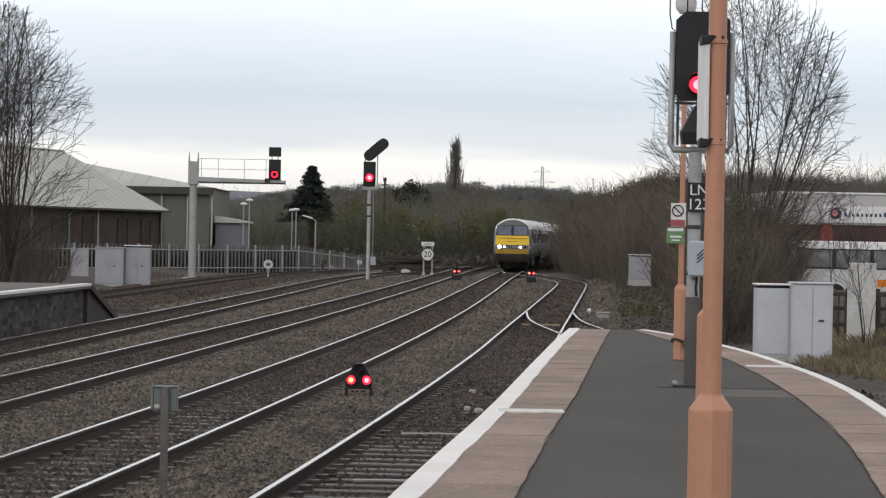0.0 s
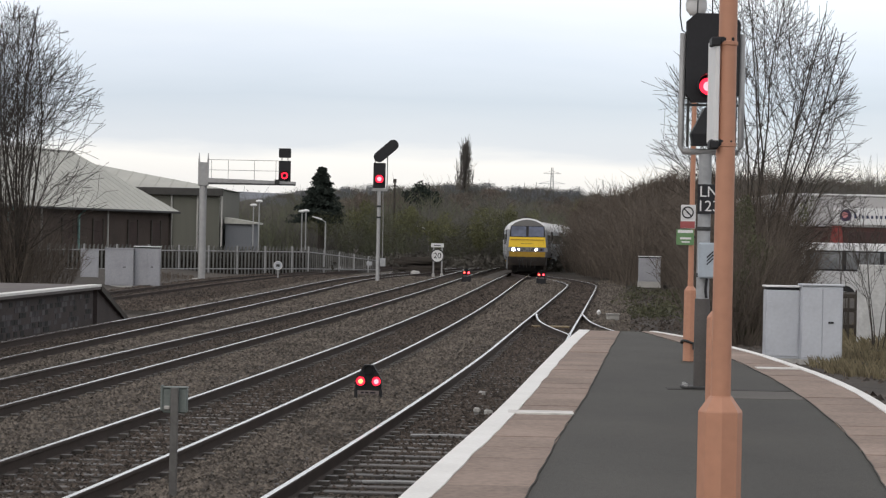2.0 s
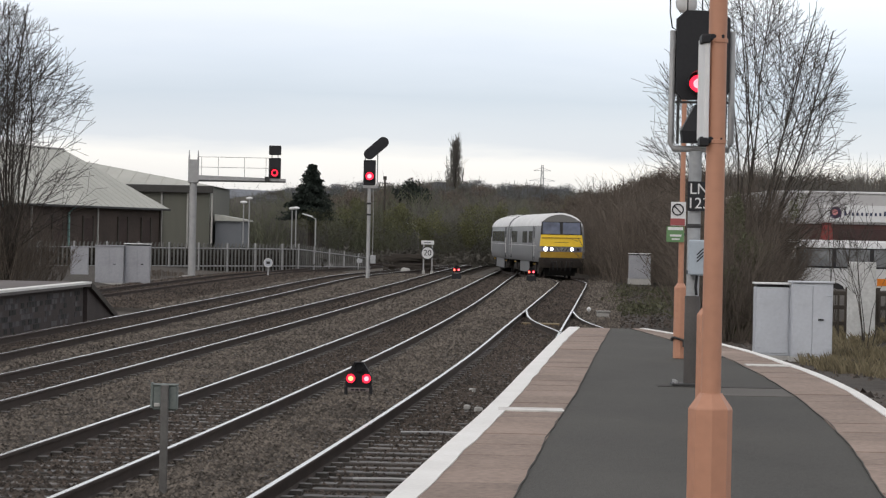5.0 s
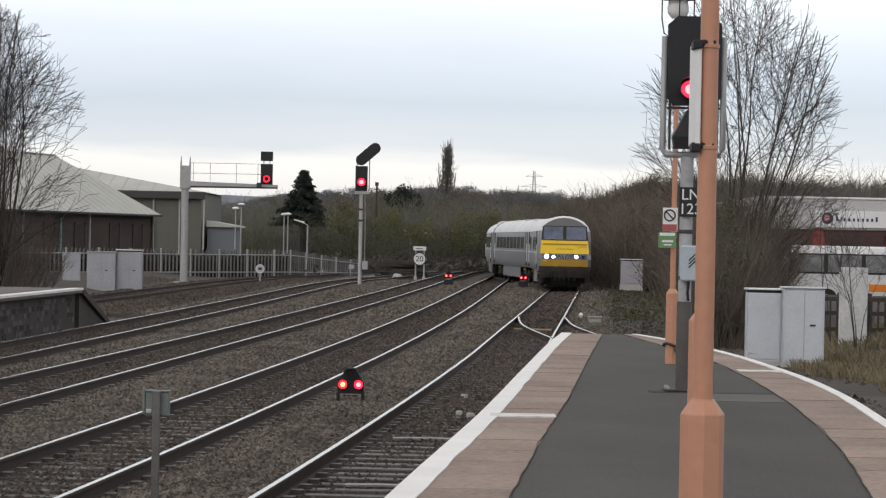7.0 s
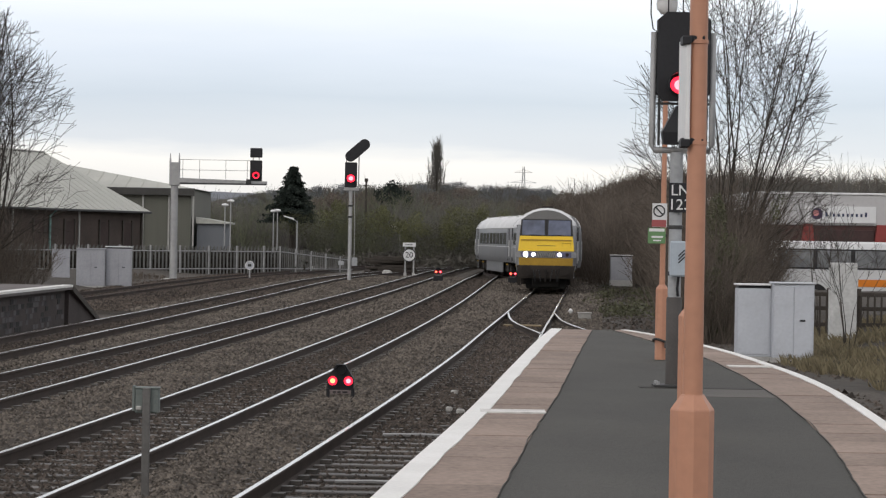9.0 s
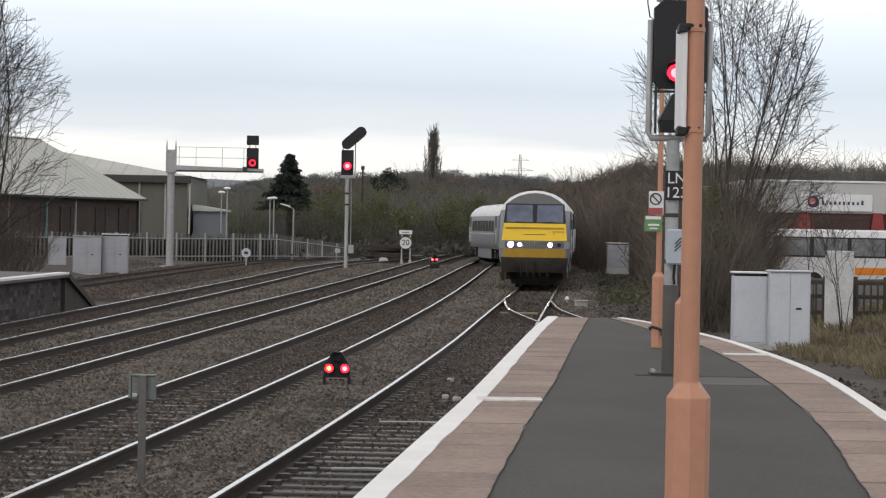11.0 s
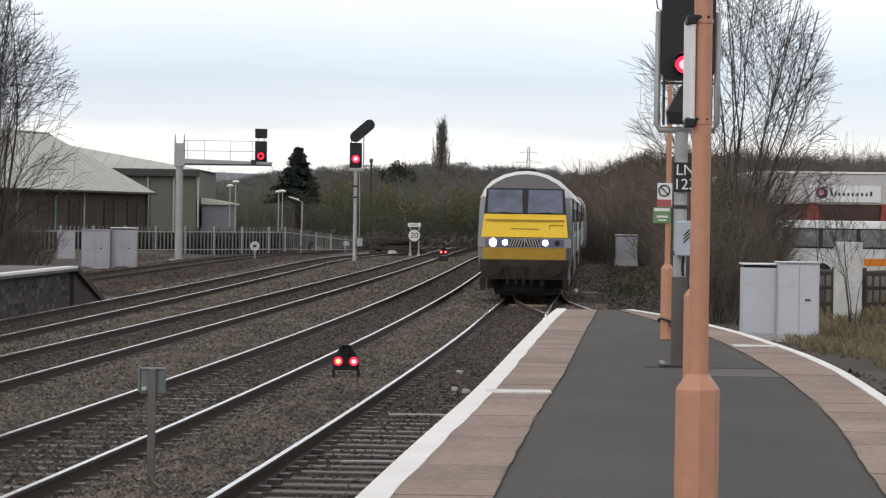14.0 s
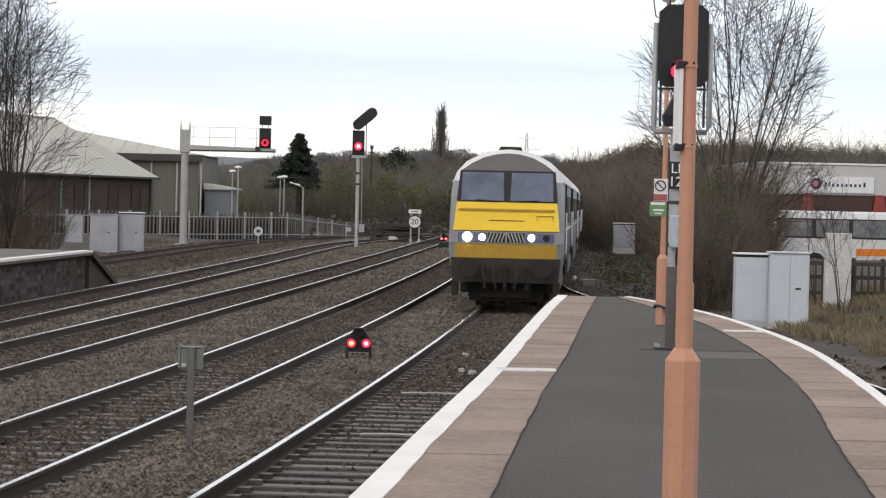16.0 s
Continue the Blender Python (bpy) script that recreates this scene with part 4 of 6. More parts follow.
def face_panel(z0, z1, a0, a1, out, thick=0.05, n=1):
    """A slab on the raked cab front: half width a0 at the bottom, a1 at the top."""
    bm = bmesh.new()
    loft(bm, [[(-a0, nose(z0) - out, z0), (a0, nose(z0) - out, z0), (a0, nose(z0) - out + thick, z0), (-a0, nose(z0) - out + thick, z0)],
              [(-a1, nose(z1) - out, z1), (a1, nose(z1) - out, z1), (a1, nose(z1) - out + thick, z1), (-a1, nose(z1) - out + thick, z1)]])
    return bm


def paint_sections(ob):
    for p in ob.data.polygons:
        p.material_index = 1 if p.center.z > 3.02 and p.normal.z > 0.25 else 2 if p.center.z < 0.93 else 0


def wheelset_mesh():
    bm = bmesh.new()
    prof = [(0.07, -0.85), (0.07, -0.76), (0.40, -0.76), (0.457, -0.755), (0.457, -0.63), (0.40, -0.62), (0.40, -0.63), (0.08, -0.64), (0.08, 0.64), (0.40, 0.63), (0.40, 0.62), (0.457, 0.63), (0.457, 0.755), (0.40, 0.76), (0.07, 0.76), (0.07, 0.85)]
    lathe(bm, prof, 20)
    bmesh.ops.rotate(bm, verts=bm.verts, matrix=Matrix.Rotation(math.pi / 2, 3, "Y"))
    return as_mesh("wheelset", bm, GRIME)


def bogie_mesh():
    bm = bmesh.new()
    for sx in (-1, 1):
        box(bm, sx * 1.0 - 0.09, sx * 1.0 + 0.09, -1.75, 1.75, 0.52, 0.72)
        for y in (-1.3, 1.3):
            box(bm, sx * 1.02 - 0.13, sx * 1.02 + 0.13, y - 0.2, y + 0.2, 0.32, 0.62)
        box(bm, sx * 1.12 - 0.05, sx * 1.12 + 0.05, -0.5, 0.5, 0.35, 0.85)
    box(bm, -1.0, 1.0, -0.3, 0.3, 0.5, 0.86)
    bevelled(bm, 0.02)
    return as_mesh("bogie", bm, GRIME)


def damper_mesh():
    bm = bmesh.new()
    tube(bm, [(0, -0.35, 0), (0, 0.1, 0)], 0.05, 8)
    tube(bm, [(0, 0.1, 0), (0, 0.4, 0)], 0.03, 8)
    return as_mesh("damper", bm, YELLOW_DIRT_SHADE)


WHEELS, BOGIE, DAMPER = wheelset_mesh(), bogie_mesh(), damper_mesh()
VEHICLES, WHEELSETS = [], []


def running_gear(v, length, centres):
    for y in (length / 2 - centres / 2, length / 2 + centres / 2):
        bg = part("bogie", BOGIE, None, v, at=pose(0, y, 0))
        for e in (-1.3, 1.3):
            w = part("wheelset", WHEELS, None, bg, at=pose(0, e, 0.457))
            WHEELSETS.append((w, e))
        for sx in (-1, 1):
            part("damper", DAMPER, None, bg, at=pose(sx * 1.2, 0.2, 0.8))


def buffer_mesh():
    bm = bmesh.new()
    tube(bm, [(0, 0.3, 0), (0, -0.02, 0)], 0.09, 12)
    tube(bm, [(0, -0.02, 0), (0, -0.22, 0)], 0.065, 12)
    tube(bm, [(0, -0.22, 0), (0, -0.27, 0)], 0.23, 14)
    return as_mesh("buffer", bm, GRIME)


BUFFER = buffer_mesh()


def driving_trailer():
    L = 18.8
    v = thing("driving_trailer", "silver driving van trailer with yellow cab front, headlights on", "train", "train vehicles")
    bm = bmesh.new()
    lean = lambda z, x: nose(z) if z > 0.95 else 0.0
    rings = [ring(0.0, 0.89, 0.10, lean), ring(0.10, 0.955, 0.05, lean), ring(0.34, 1.0, 0.0, lambda z, x: lean(z, x) * 0.85), ring(1.6, 1.0, 0.0), ring(L - 0.1), ring(L, 0.97)]
    loft(bm, rings)
    body = part("body", as_mesh("body", bm, SILVER, ROOF, GRIME, ROOF_FRONT), None, v, "silver-grey van body")
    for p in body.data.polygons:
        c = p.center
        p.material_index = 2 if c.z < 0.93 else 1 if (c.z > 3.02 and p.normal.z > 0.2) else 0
    body.data.shade_smooth()
    body.data.set_sharp_from_angle(angle=radians(32))
    # cab front, from the roof down
    bm = bmesh.new()
    arch = [(x * 0.985, y - 0.012, z) for x, y, z in ring(0.0, 0.89, 0.10, lean) if z > 3.18]
    low = nose(3.27)
    arch = [(1.10, low - 0.012, 3.275)] + [p for p in arch if p[2] > 3.285] + [(-1.10, low - 0.012, 3.275)]
    loft(bm, [arch, [(x, y + 0.05, z) for x, y, z in arch]])
    part("cab_dome", bm, ROOF_FRONT, v, "mid-grey cab dome")
    bm = face_panel(2.52, 3.27, 1.20, 1.13, 0.055, 0.08)
    band = part("windscreen_surround", bm, DARK_RUBBER, v, "black windscreen surround")
    for sx in (-1, 1):
        bm = face_panel(2.56, 3.23, 0.51, 0.49, 0.07, 0.03)
        for q in bm.verts:
            q.co.x += sx * 0.585
        part("windscreen_pane", bm, SCREEN, band, "blue-grey windscreen pane")
        bm = bmesh.new()
        tube(bm, [(sx * 0.15, nose(2.55) - 0.09, 2.545), (sx * 0.75, nose(2.58) - 0.095, 2.575)], 0.011, 6)
        part("wiper", bm, DARK_RUBBER, band, "black wiper arm, parked")
    part("yellow_front", bevelled(face_panel(1.85, 2.52, 1.26, 1.19, 0.06, 0.1), 0.012), YELLOW, v, "bright yellow warning panel")
    # The ledge's shade is put into its dark yellow.
    bm = face_panel(2.32, 2.37, 1.13, 1.13, 0.10, 0.06)
    part("ledge", bm, YELLOW_DIRT_SHADE, v, "ledge under the windscreen, shade painted in dark yellow")
    bm = face_panel(2.08, 2.10, 0.42, 0.42, 0.068, 0.02)
    part("name_strip", bm, DARK_RUBBER, v, "thin dark lettering strip")
    bm = bmesh.new()
    for a, b, c, d in ((0.72, 1.1, 2.21, 2.22), (0.72, 1.1, 1.96, 1.97), (0.715, 0.725, 1.96, 2.22), (1.095, 1.105, 1.96, 2.22)):
        box(bm, a, b, nose(2.1) - 0.068, nose(2.1) - 0.03, c, d)
    part("hatch_seam", bm, YELLOW_DIRT_SHADE, v, "outline of a small hatch")
    bm = bevelled(face_panel(1.545, 1.83, 1.36, 1.36, 0.045, 0.12), 0.012)
    lights = part("light_band", bm, SILVER, v, "grey light band")
    for sx in (-1, 1):
        bm = bmesh.new()
        box(bm, sx * 0.80 - 0.34, sx * 0.80 + 0.34, -0.06, -0.02, 1.575, 1.80)
        bevelled(bm, 0.01)
        part("lamp_cluster", bm, LAMP_RIM, lights, "blue-grey recessed lamp cluster")
        for lx, r, m, nm in ((0.92 if sx < 0 else 0.60, 0.115 if sx < 0 else 0.085, HEADLAMP, "headlamp"), (0.57 if sx < 0 else 0.95, 0.085, MARKER, "marker_lamp")):
            if sx > 0 and nm == "marker_lamp":
                m = GRIME
            bm = bmesh.new()
            tube(bm, [(sx * lx, -0.05, 1.69), (sx * lx, -0.075, 1.69)], [r, r * 0.85], 18)
            part(nm, bm, m, lights, "lit white lamp" if m is not GRIME else "unlit lamp")
    for i in range(11):
        x = (i - 5) * 0.08
        bm = bmesh.new()
        box(bm, x - 0.014, x + 0.014, -0.075, -0.045, 1.57, 1.80, Matrix.Translation((x, 0, 1.68)) @ Matrix.Rotation(radians(20 * (1 if i < 5 else -1) if i != 5 else 0), 4, "Y") @ Matrix.Translation((-x, 0, -1.68)))
        part("grille_slat", bm, CONCRETE, lights)
    bm = bmesh.new()
    box(bm, -0.44, 0.44, -0.055, -0.02, 1.57, 1.80)
    part("grille_backing", bm, DARK_RUBBER, lights, "dark grille backing")
    part("lower_yellow", bevelled(face_panel(1.20, 1.54, 1.20, 1.22, 0.03, 0.1), 0.012), YELLOW_DIRT_SHADE, v, "grimy lower yellow panel")
    bm = bmesh.new()
    loft(bm, [[(-1.25, -0.05, 0.62), (1.25, -0.05, 0.62), (1.25, 0.3, 0.62), (-1.25, 0.3, 0.62)], [(-1.3, -0.03, 1.2), (1.3, -0.03, 1.2), (1.3, 0.3, 1.2), (-1.3, 0.3, 1.2)]])
    part("buffer_beam", bevelled(bm, 0.02), BUFFER_BEAM, v, "dirty brown buffer beam")
    for sx in (-1, 1):
        part("buffer", BUFFER, None, v, at=pose(sx * 0.87, -0.1, 0.98))
    bm = bmesh.new()
    tube(bm, [(0, 0, 0.95), (0, -0.22, 0.95)], 0.07, 10)
    tube(bm, [(0, -0.2, 1.02), (0, -0.2, 0.55), (0, -0.14, 0.45), (0, -0.08, 0.5)], 0.04, 8)
    part("coupling_hook", bm, GRIME, v, "dark drawhook and shackle")
    for x, dx in ((-0.55, 0.05), (-0.42, -0.04), (-0.3, 0.05), (0.3, -0.05), (0.45, 0.03), (0.6, -0.04)):
        bm = bmesh.new()
        tube(bm, [(x, -0.06, 1.0), (x, -0.2, 0.95), (x + dx, -0.24, 0.7), (x + dx * 1.5, -0.18, 0.48), (x + dx * 2, -0.1, 0.52)], 0.026, 7)
        part("hose", bm, DARK_RUBBER, v, "black brake hose")
    bm = bmesh.new()
    loft(bm, [[(-0.98, 0.75, 0.62), (0.98, 0.75, 0.62), (0.98, 0.85, 0.62), (-0.98, 0.85, 0.62)], [(-0.86, 0.6, 0.16), (0.86, 0.6, 0.16), (0.86, 0.7, 0.16), (-0.86, 0.7, 0.16)]])
    part("obstacle_deflector", bm, UNDERSHADOW, v, "black obstacle deflector")
    bm = bmesh.new()
    loft(bm, [[(-0.32, 1.7, 3.74), (0.32, 1.7, 3.74), (0.32, 2.4, 3.74), (-0.32, 2.4, 3.74)], [(-0.24, 1.8, 3.88), (0.24, 1.8, 3.88), (0.24, 2.3, 3.88), (-0.24, 2.3, 3.88)]])
    part("roof_horns", bevelled(bm, 0.03), GRIME, v, "dark horn box on the roof")
    side_fittings(v, L, [(3.4, 2.0), (6.6, 2.8), (13.0, 3.4)], (2.0, 16.6))
    running_gear(v, L, 12.2)
    underframe(v, 6.6, 12.2)
    # Added block: solid black stands in for the underbody shadow.
    bm = bmesh.new()
    box(bm, -0.62, 0.62, 0.5, 6.5, 0.22, 0.92)
    part("undershadow_block", bevelled(bm, 0.03), UNDERSHADOW, v, "black block added as shade under the cab")
    for sx in (-1, 1):
        bm = bmesh.new()
        loft(bm, [[(sx * 1.12, -0.04, 0.64), (sx * 1.3, -0.04, 0.64), (sx * 1.3, 0.5, 0.64), (sx * 1.12, 0.5, 0.64)], [(sx * 1.14, 0.05, 0.3), (sx * 1.27, 0.05, 0.3), (sx * 1.27, 0.5, 0.3), (sx * 1.14, 0.5, 0.3)]])
        part("corner_step", bevelled(bm, 0.015), BUFFER_BEAM, v, "dirty corner footstep")
    VEHICLES.append((v, L, 12.2, 0.0))
    return v


def underframe(v, a, b):
    for sx in (-1, 1):
        bm = bmesh.new()
        box(bm, sx * 1.19 - 0.03, sx * 1.19 + 0.03, a, b, 0.28, 0.98)
        part("skirt", bevelled(bm, 0.02), SILVER, v, "grey underframe skirt")
    bm = bmesh.new()
    box(bm, -1.0, 1.0, a, b, 0.35, 0.97)
    part("equipment_case", bevelled(bm, 0.03), GRIME, v, "dark underframe equipment")


def side_fittings(v, L, windows, doors):
    for sx in (-1, 1):
        for y, w in windows:
            bm = bmesh.new()
            box(bm, sx * 1.362 - 0.016, sx * 1.362 + 0.016, y, y + w, 2.02, 2.72, Matrix.Translation((sx * 1.362, 0, 2.35)) @ Matrix.Rotation(radians(-sx * 1.7), 4, "Y") @ Matrix.Translation((-sx * 1.362, 0, -2.35)))
            part("side_window", bevelled(bm, 0.006), SIDE_GLASS, v, "tinted side window")
        for y in doors:
            bm = bmesh.new()
            box(bm, sx * 1.37 - 0.015, sx * 1.37 + 0.015, y, y + 0.03, 1.05, 3.0)
            box(bm, sx * 1.37 - 0.015, sx * 1.37 + 0.015, y + 0.8, y + 0.83, 1.05, 3.0)
            part("door_seam", bm, DARK_RUBBER, v, "door edge seal")
            bm = bmesh.new()
            tube(bm, [(sx * 1.4, y - 0.08, 1.3), (sx * 1.4, y - 0.08, 2.3)], 0.018, 6)
            part("handrail", bm, WHITE, v, "white door handrail")
        bm = bmesh.new()
        box(bm, sx * 1.375 - 0.008, sx * 1.375 + 0.008, 0.9, L - 0.3, 1.86, 1.90)
        part("waist_line", bm, WHITE, v, "thin pale waist line")
        bm = bmesh.new()
        box(bm, sx * 1.335 - 0.015, sx * 1.335 + 0.015, 0.9, L - 0.2, 3.0, 3.03)
        part("gutter", bm, WHITE, v, "pale gutter strip")


def coach(offset):
    L = 22.6
    v = thing("passenger_coach", "silver-grey passenger coach with dark windows and pale roof", "train", "train vehicles")
    bm = bmesh.new()
    loft(bm, [ring(0.0, 0.96), ring(0.12), ring(L - 0.12), ring(L, 0.96)])
    body = part("body", as_mesh("body", bm, SILVER, ROOF, GRIME), None, v)
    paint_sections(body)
    body.data.shade_smooth()
    body.data.set_sharp_from_angle(angle=radians(32))
    side_fittings(v, L, [(2.6 + 2.2 * i, 1.85) for i in range(8)], (0.7, L - 1.6))
    bm = bmesh.new()
    box(bm, -0.55, 0.55, -0.35, 0.02, 1.0, 3.1)
    part("gangway", bevelled(bm, 0.03), DARK_RUBBER, v, "black gangway bellows")
    for y0 in (2.5, 8.0, 13.5):
        for sx in (-1, 1):
            bm = bmesh.new()
            box(bm, sx * 0.45 - 0.2, sx * 0.45 + 0.2, y0, y0 + 1.3, 3.7, 3.79)
            part("roof_vent", bevelled(bm, 0.02), ROOF, v)
    running_gear(v, L, 16.0)
    underframe(v, 6.0, 16.6)
    VEHICLES.append((v, L, 16.0, offset))
    return v


def build_train():
    driving_trailer()
    at = 18.8 + 0.5
    for k in range(5):
        coach(at)
        at += 22.6 + 0.5


build_train()
SPEED, START = 8.95, 207.4


@lru_cache(None)
def arc_table():
    pts, s, y = [], 0.0, 50.0
    px = route(y)
    while y < 420:
        pts.append((s, y, px))
        ny = y + 0.25
        nx = route(ny)
        s += math.hypot(0.25, nx - px)
        y, px = ny, nx
    return pts


def on_route(s):
    tb = arc_table()
    if s <= 0:
        return tb[0][2] + s * slope(route, 50), 50 + s
    i = min(int(s / 0.2501), len(tb) - 2)
    while tb[i][0] > s:
        i -= 1
    while i < len(tb) - 2 and tb[i + 1][0] < s:
        i += 1
    k = (s - tb[i][0]) / (tb[i + 1][0] - tb[i][0])
    return tb[i][2] + k * (tb[i + 1][2] - tb[i][2]), tb[i][1] + k * (tb[i + 1][1] - tb[i][1])


def front_at(t):
    """Arc length of the train's front along its route, counted from y = 50."""
    return (START - 50) * 1.0015 - SPEED * t


def motions():
    for v, L, centres, offset in VEHICLES:
        rows = []
        for k in range(65):
            t = k * 0.25
            s0 = front_at(t) + offset + (L - centres) / 2
            (xa, ya), (xb, yb) = on_route(s0), on_route(s0 + centres)
            d = Vector((xb - xa, yb - ya, 0)).normalized()
            o = Vector((xa, ya, 0)) - d * (L - centres) / 2
            o.x -= 0.13 * max(0.0, min(1.0, (185 - o.y) / 30))
            rows.append((t, pose(o.x, o.y, 0, 0, 0, -math.degrees(math.atan2(d.x, d.y)))))
        walk(v, rows)
    turn = math.degrees(SPEED / 0.457)
    for w, e in WHEELSETS[:8]:
        walk(w, [(k / 15, pose(0, e, 0.457, turn * k / 15)) for k in range(241)])

# ---- far side platform, fence and buildings ----
LEFT_EDGE = lambda y: TRACK_FOURTH(y) - 1.42
LEFT_TOP = mat("old_platform_surface", (0.13, 0.115, 0.11), 0.9, var=0.25, scale=0.6, fine=30)


def far_platform():
    pl = thing("side_platform", "old side platform with dark brick face and white edge", "platform", kind="structure")
    part("surface", strip(bmesh.new(), lambda y: -13.2 - 0.02 * (75 - y), LEFT_EDGE, 15, 76.5, PLAT_Z - 0.12, PLAT_Z, 2.0), LEFT_TOP, pl, "worn platform surface")
    part("face_wall", strip(bmesh.new(), lambda y: -13.1 - 0.02 * (75 - y), lambda y: LEFT_EDGE(y) - 0.18, 15, 76.3, GROUND_Z - 0.1, PLAT_Z - 0.124, 2.0), BRICK_DARK, pl, "sooty brick platform face")
    part("white_edge", strip(bmesh.new(), lambda y: LEFT_EDGE(y) - 0.28, lambda y: LEFT_EDGE(y) + 0.012, 15, 76.55, PLAT_Z - 0.05, PLAT_Z + 0.01, 2.0), LINE, pl, "white painted edge")
    bm = bmesh.new()
    e0, e1 = LEFT_EDGE(76.5), LEFT_EDGE(81.8) - 0.12
    loft(bm, [[(-13, 76.5, PLAT_Z - 0.02), (e0 - 0.1, 76.5, PLAT_Z - 0.02), (e0 - 0.1, 76.5, GROUND_Z - .1), (-13, 76.5, GROUND_Z - .1)], [(-12.4, 81.8, -0.15), (e1, 81.8, -0.15), (e1, 81.8, GROUND_Z - .1), (-12.4, 81.8, GROUND_Z - .1)]])
    part("end_ramp", bm, BRICK_DARK, pl, "dark brick end ramp")
    bm = bmesh.new()
    loft(bm, [[(e0 - 0.16, 76.5, PLAT_Z + 0.01), (e0 + 0.02, 76.5, PLAT_Z + 0.01), (e0 + 0.02, 76.5, PLAT_Z - 0.16), (e0 - 0.16, 76.5, PLAT_Z - 0.16)], [(e1 - 0.1, 81.8, -0.1), (e1 + 0.06, 81.8, -0.1), (e1 + 0.06, 81.8, -0.25), (e1 - 0.1, 81.8, -0.25)]])
    part("ramp_coping", bm, WOOD_DARK, pl, "dark sloping coping")
    rng = random.Random(8)
    face = mat("sooty_blue_brick", (0.055, 0.05, 0.052), 0.85, var=0.7, scale=1.0, fine=10, per="object", amount=0.9, bump=0.004)
    bm = bmesh.new()
    box(bm, 0, 0.014, -0.19, 0.19, 0, 0.12)
    brick = as_mesh("brick", bm, face)
    for course in range(6):
        y = 54.0 + 0.2 * (course % 2)
        while y < 76:
            if rng.random() < 0.5:
                part("brick", brick, None, pl, at=Matrix.Translation((LEFT_EDGE(y) - 0.184, y, -0.12 + 0.14 * course)) @ Matrix.Rotation(-math.atan(slope(LEFT_EDGE, y)), 4, "Z"))
            y += 0.41


far_platform()


def at_px(px, y):
    """x of a sight line, numbered across the picture, at depth y."""
    return (px - 784) / 5000 * y


PALE_MAT = mat("grey_palisade_steel", (0.16, 0.16, 0.15), 0.65, 0.1, var=0.3, scale=3, fine=20, per="object")


def pale_mesh(h):
    """A W-section pale with a splayed, pointed head."""
    bm = bmesh.new()
    prof = lambda k: ((-0.085 * k, 0.03), (-0.045 * k, 0.0), (0.0, 0.018), (0.045 * k, 0.0), (0.085 * k, 0.03), (0.085 * k, 0.04), (0.0, 0.03), (-0.085 * k, 0.04))
    loft(bm, [[(x, y - lean, z) for x, y in prof(k)] for z, k, lean in ((0, 1, 0), (h - 0.16, 1, 0), (h - 0.1, 1.1, 0.015), (h, 0.35, 0.06))])
    return as_mesh("pale", bm, PALE_MAT)


def fence():
    f = thing("palisade_fence", "grey steel palisade fence along the siding", "fence")
    runs = (((-24.5, 158), (-9.45, 185), 1.85, 1.84), ((-9.45, 185), (-5.1, 200), 1.84, 1.05))
    shapes = {}
    for (xa, ya), (xb, yb), ha, hb in runs:
        n = int(math.hypot(xb - xa, yb - ya) / 0.40)
        ang = math.degrees(math.atan2(yb - ya, xb - xa))
        for k in range(n):
            t = (k + 0.5) / n
            h = round((ha + (hb - ha) * t) * 10) / 10
            if h not in shapes:
                shapes[h] = pale_mesh(h)
            part("pale", shapes[h], None, f, at=pose(xa + (xb - xa) * t, ya + (yb - ya) * t, -0.22, 0, 0, ang))
        for z in (0.2, 0.8):
            bm = bmesh.new()
            p, q = Vector((xa, ya + 0.06, -0.22 + ha * z)), Vector((xb, yb + 0.06, -0.22 + hb * z))
            tube(bm, [p, q], 0.035, 5)
            part("rail", bm, GALV, f, "grey horizontal rail")
        for k in range(n // 8 + 1):
            t = min(1, k * 8 / n)
            h = ha + (hb - ha) * t
            bm = bmesh.new()
            x, y = xa + (xb - xa) * t, ya + (yb - ya) * t + 0.1
            box(bm, x - 0.05, x + 0.05, y, y + 0.1, -0.3, h - 0.24)
            part("post", bm, GALV, f)


fence()
SHEET_ROOF = mat("pale_sheet_roof", (0.42, 0.42, 0.38), 0.7, var=0.14, scale=0.35, fine=6)
DARK_WALL = mat("dark_brown_brick_wall", (0.062, 0.046, 0.038), 0.9, var=0.35, scale=0.6, fine=8)
GREEN_CLAD = mat("grey_green_cladding", (0.115, 0.115, 0.095), 0.7, var=0.1, scale=0.5, fine=10, stretch=(6, 6, 0.6))
GREY_CLAD = mat("blue_grey_cladding", (0.16, 0.17, 0.185), 0.7, var=0.1, scale=0.5, fine=10)


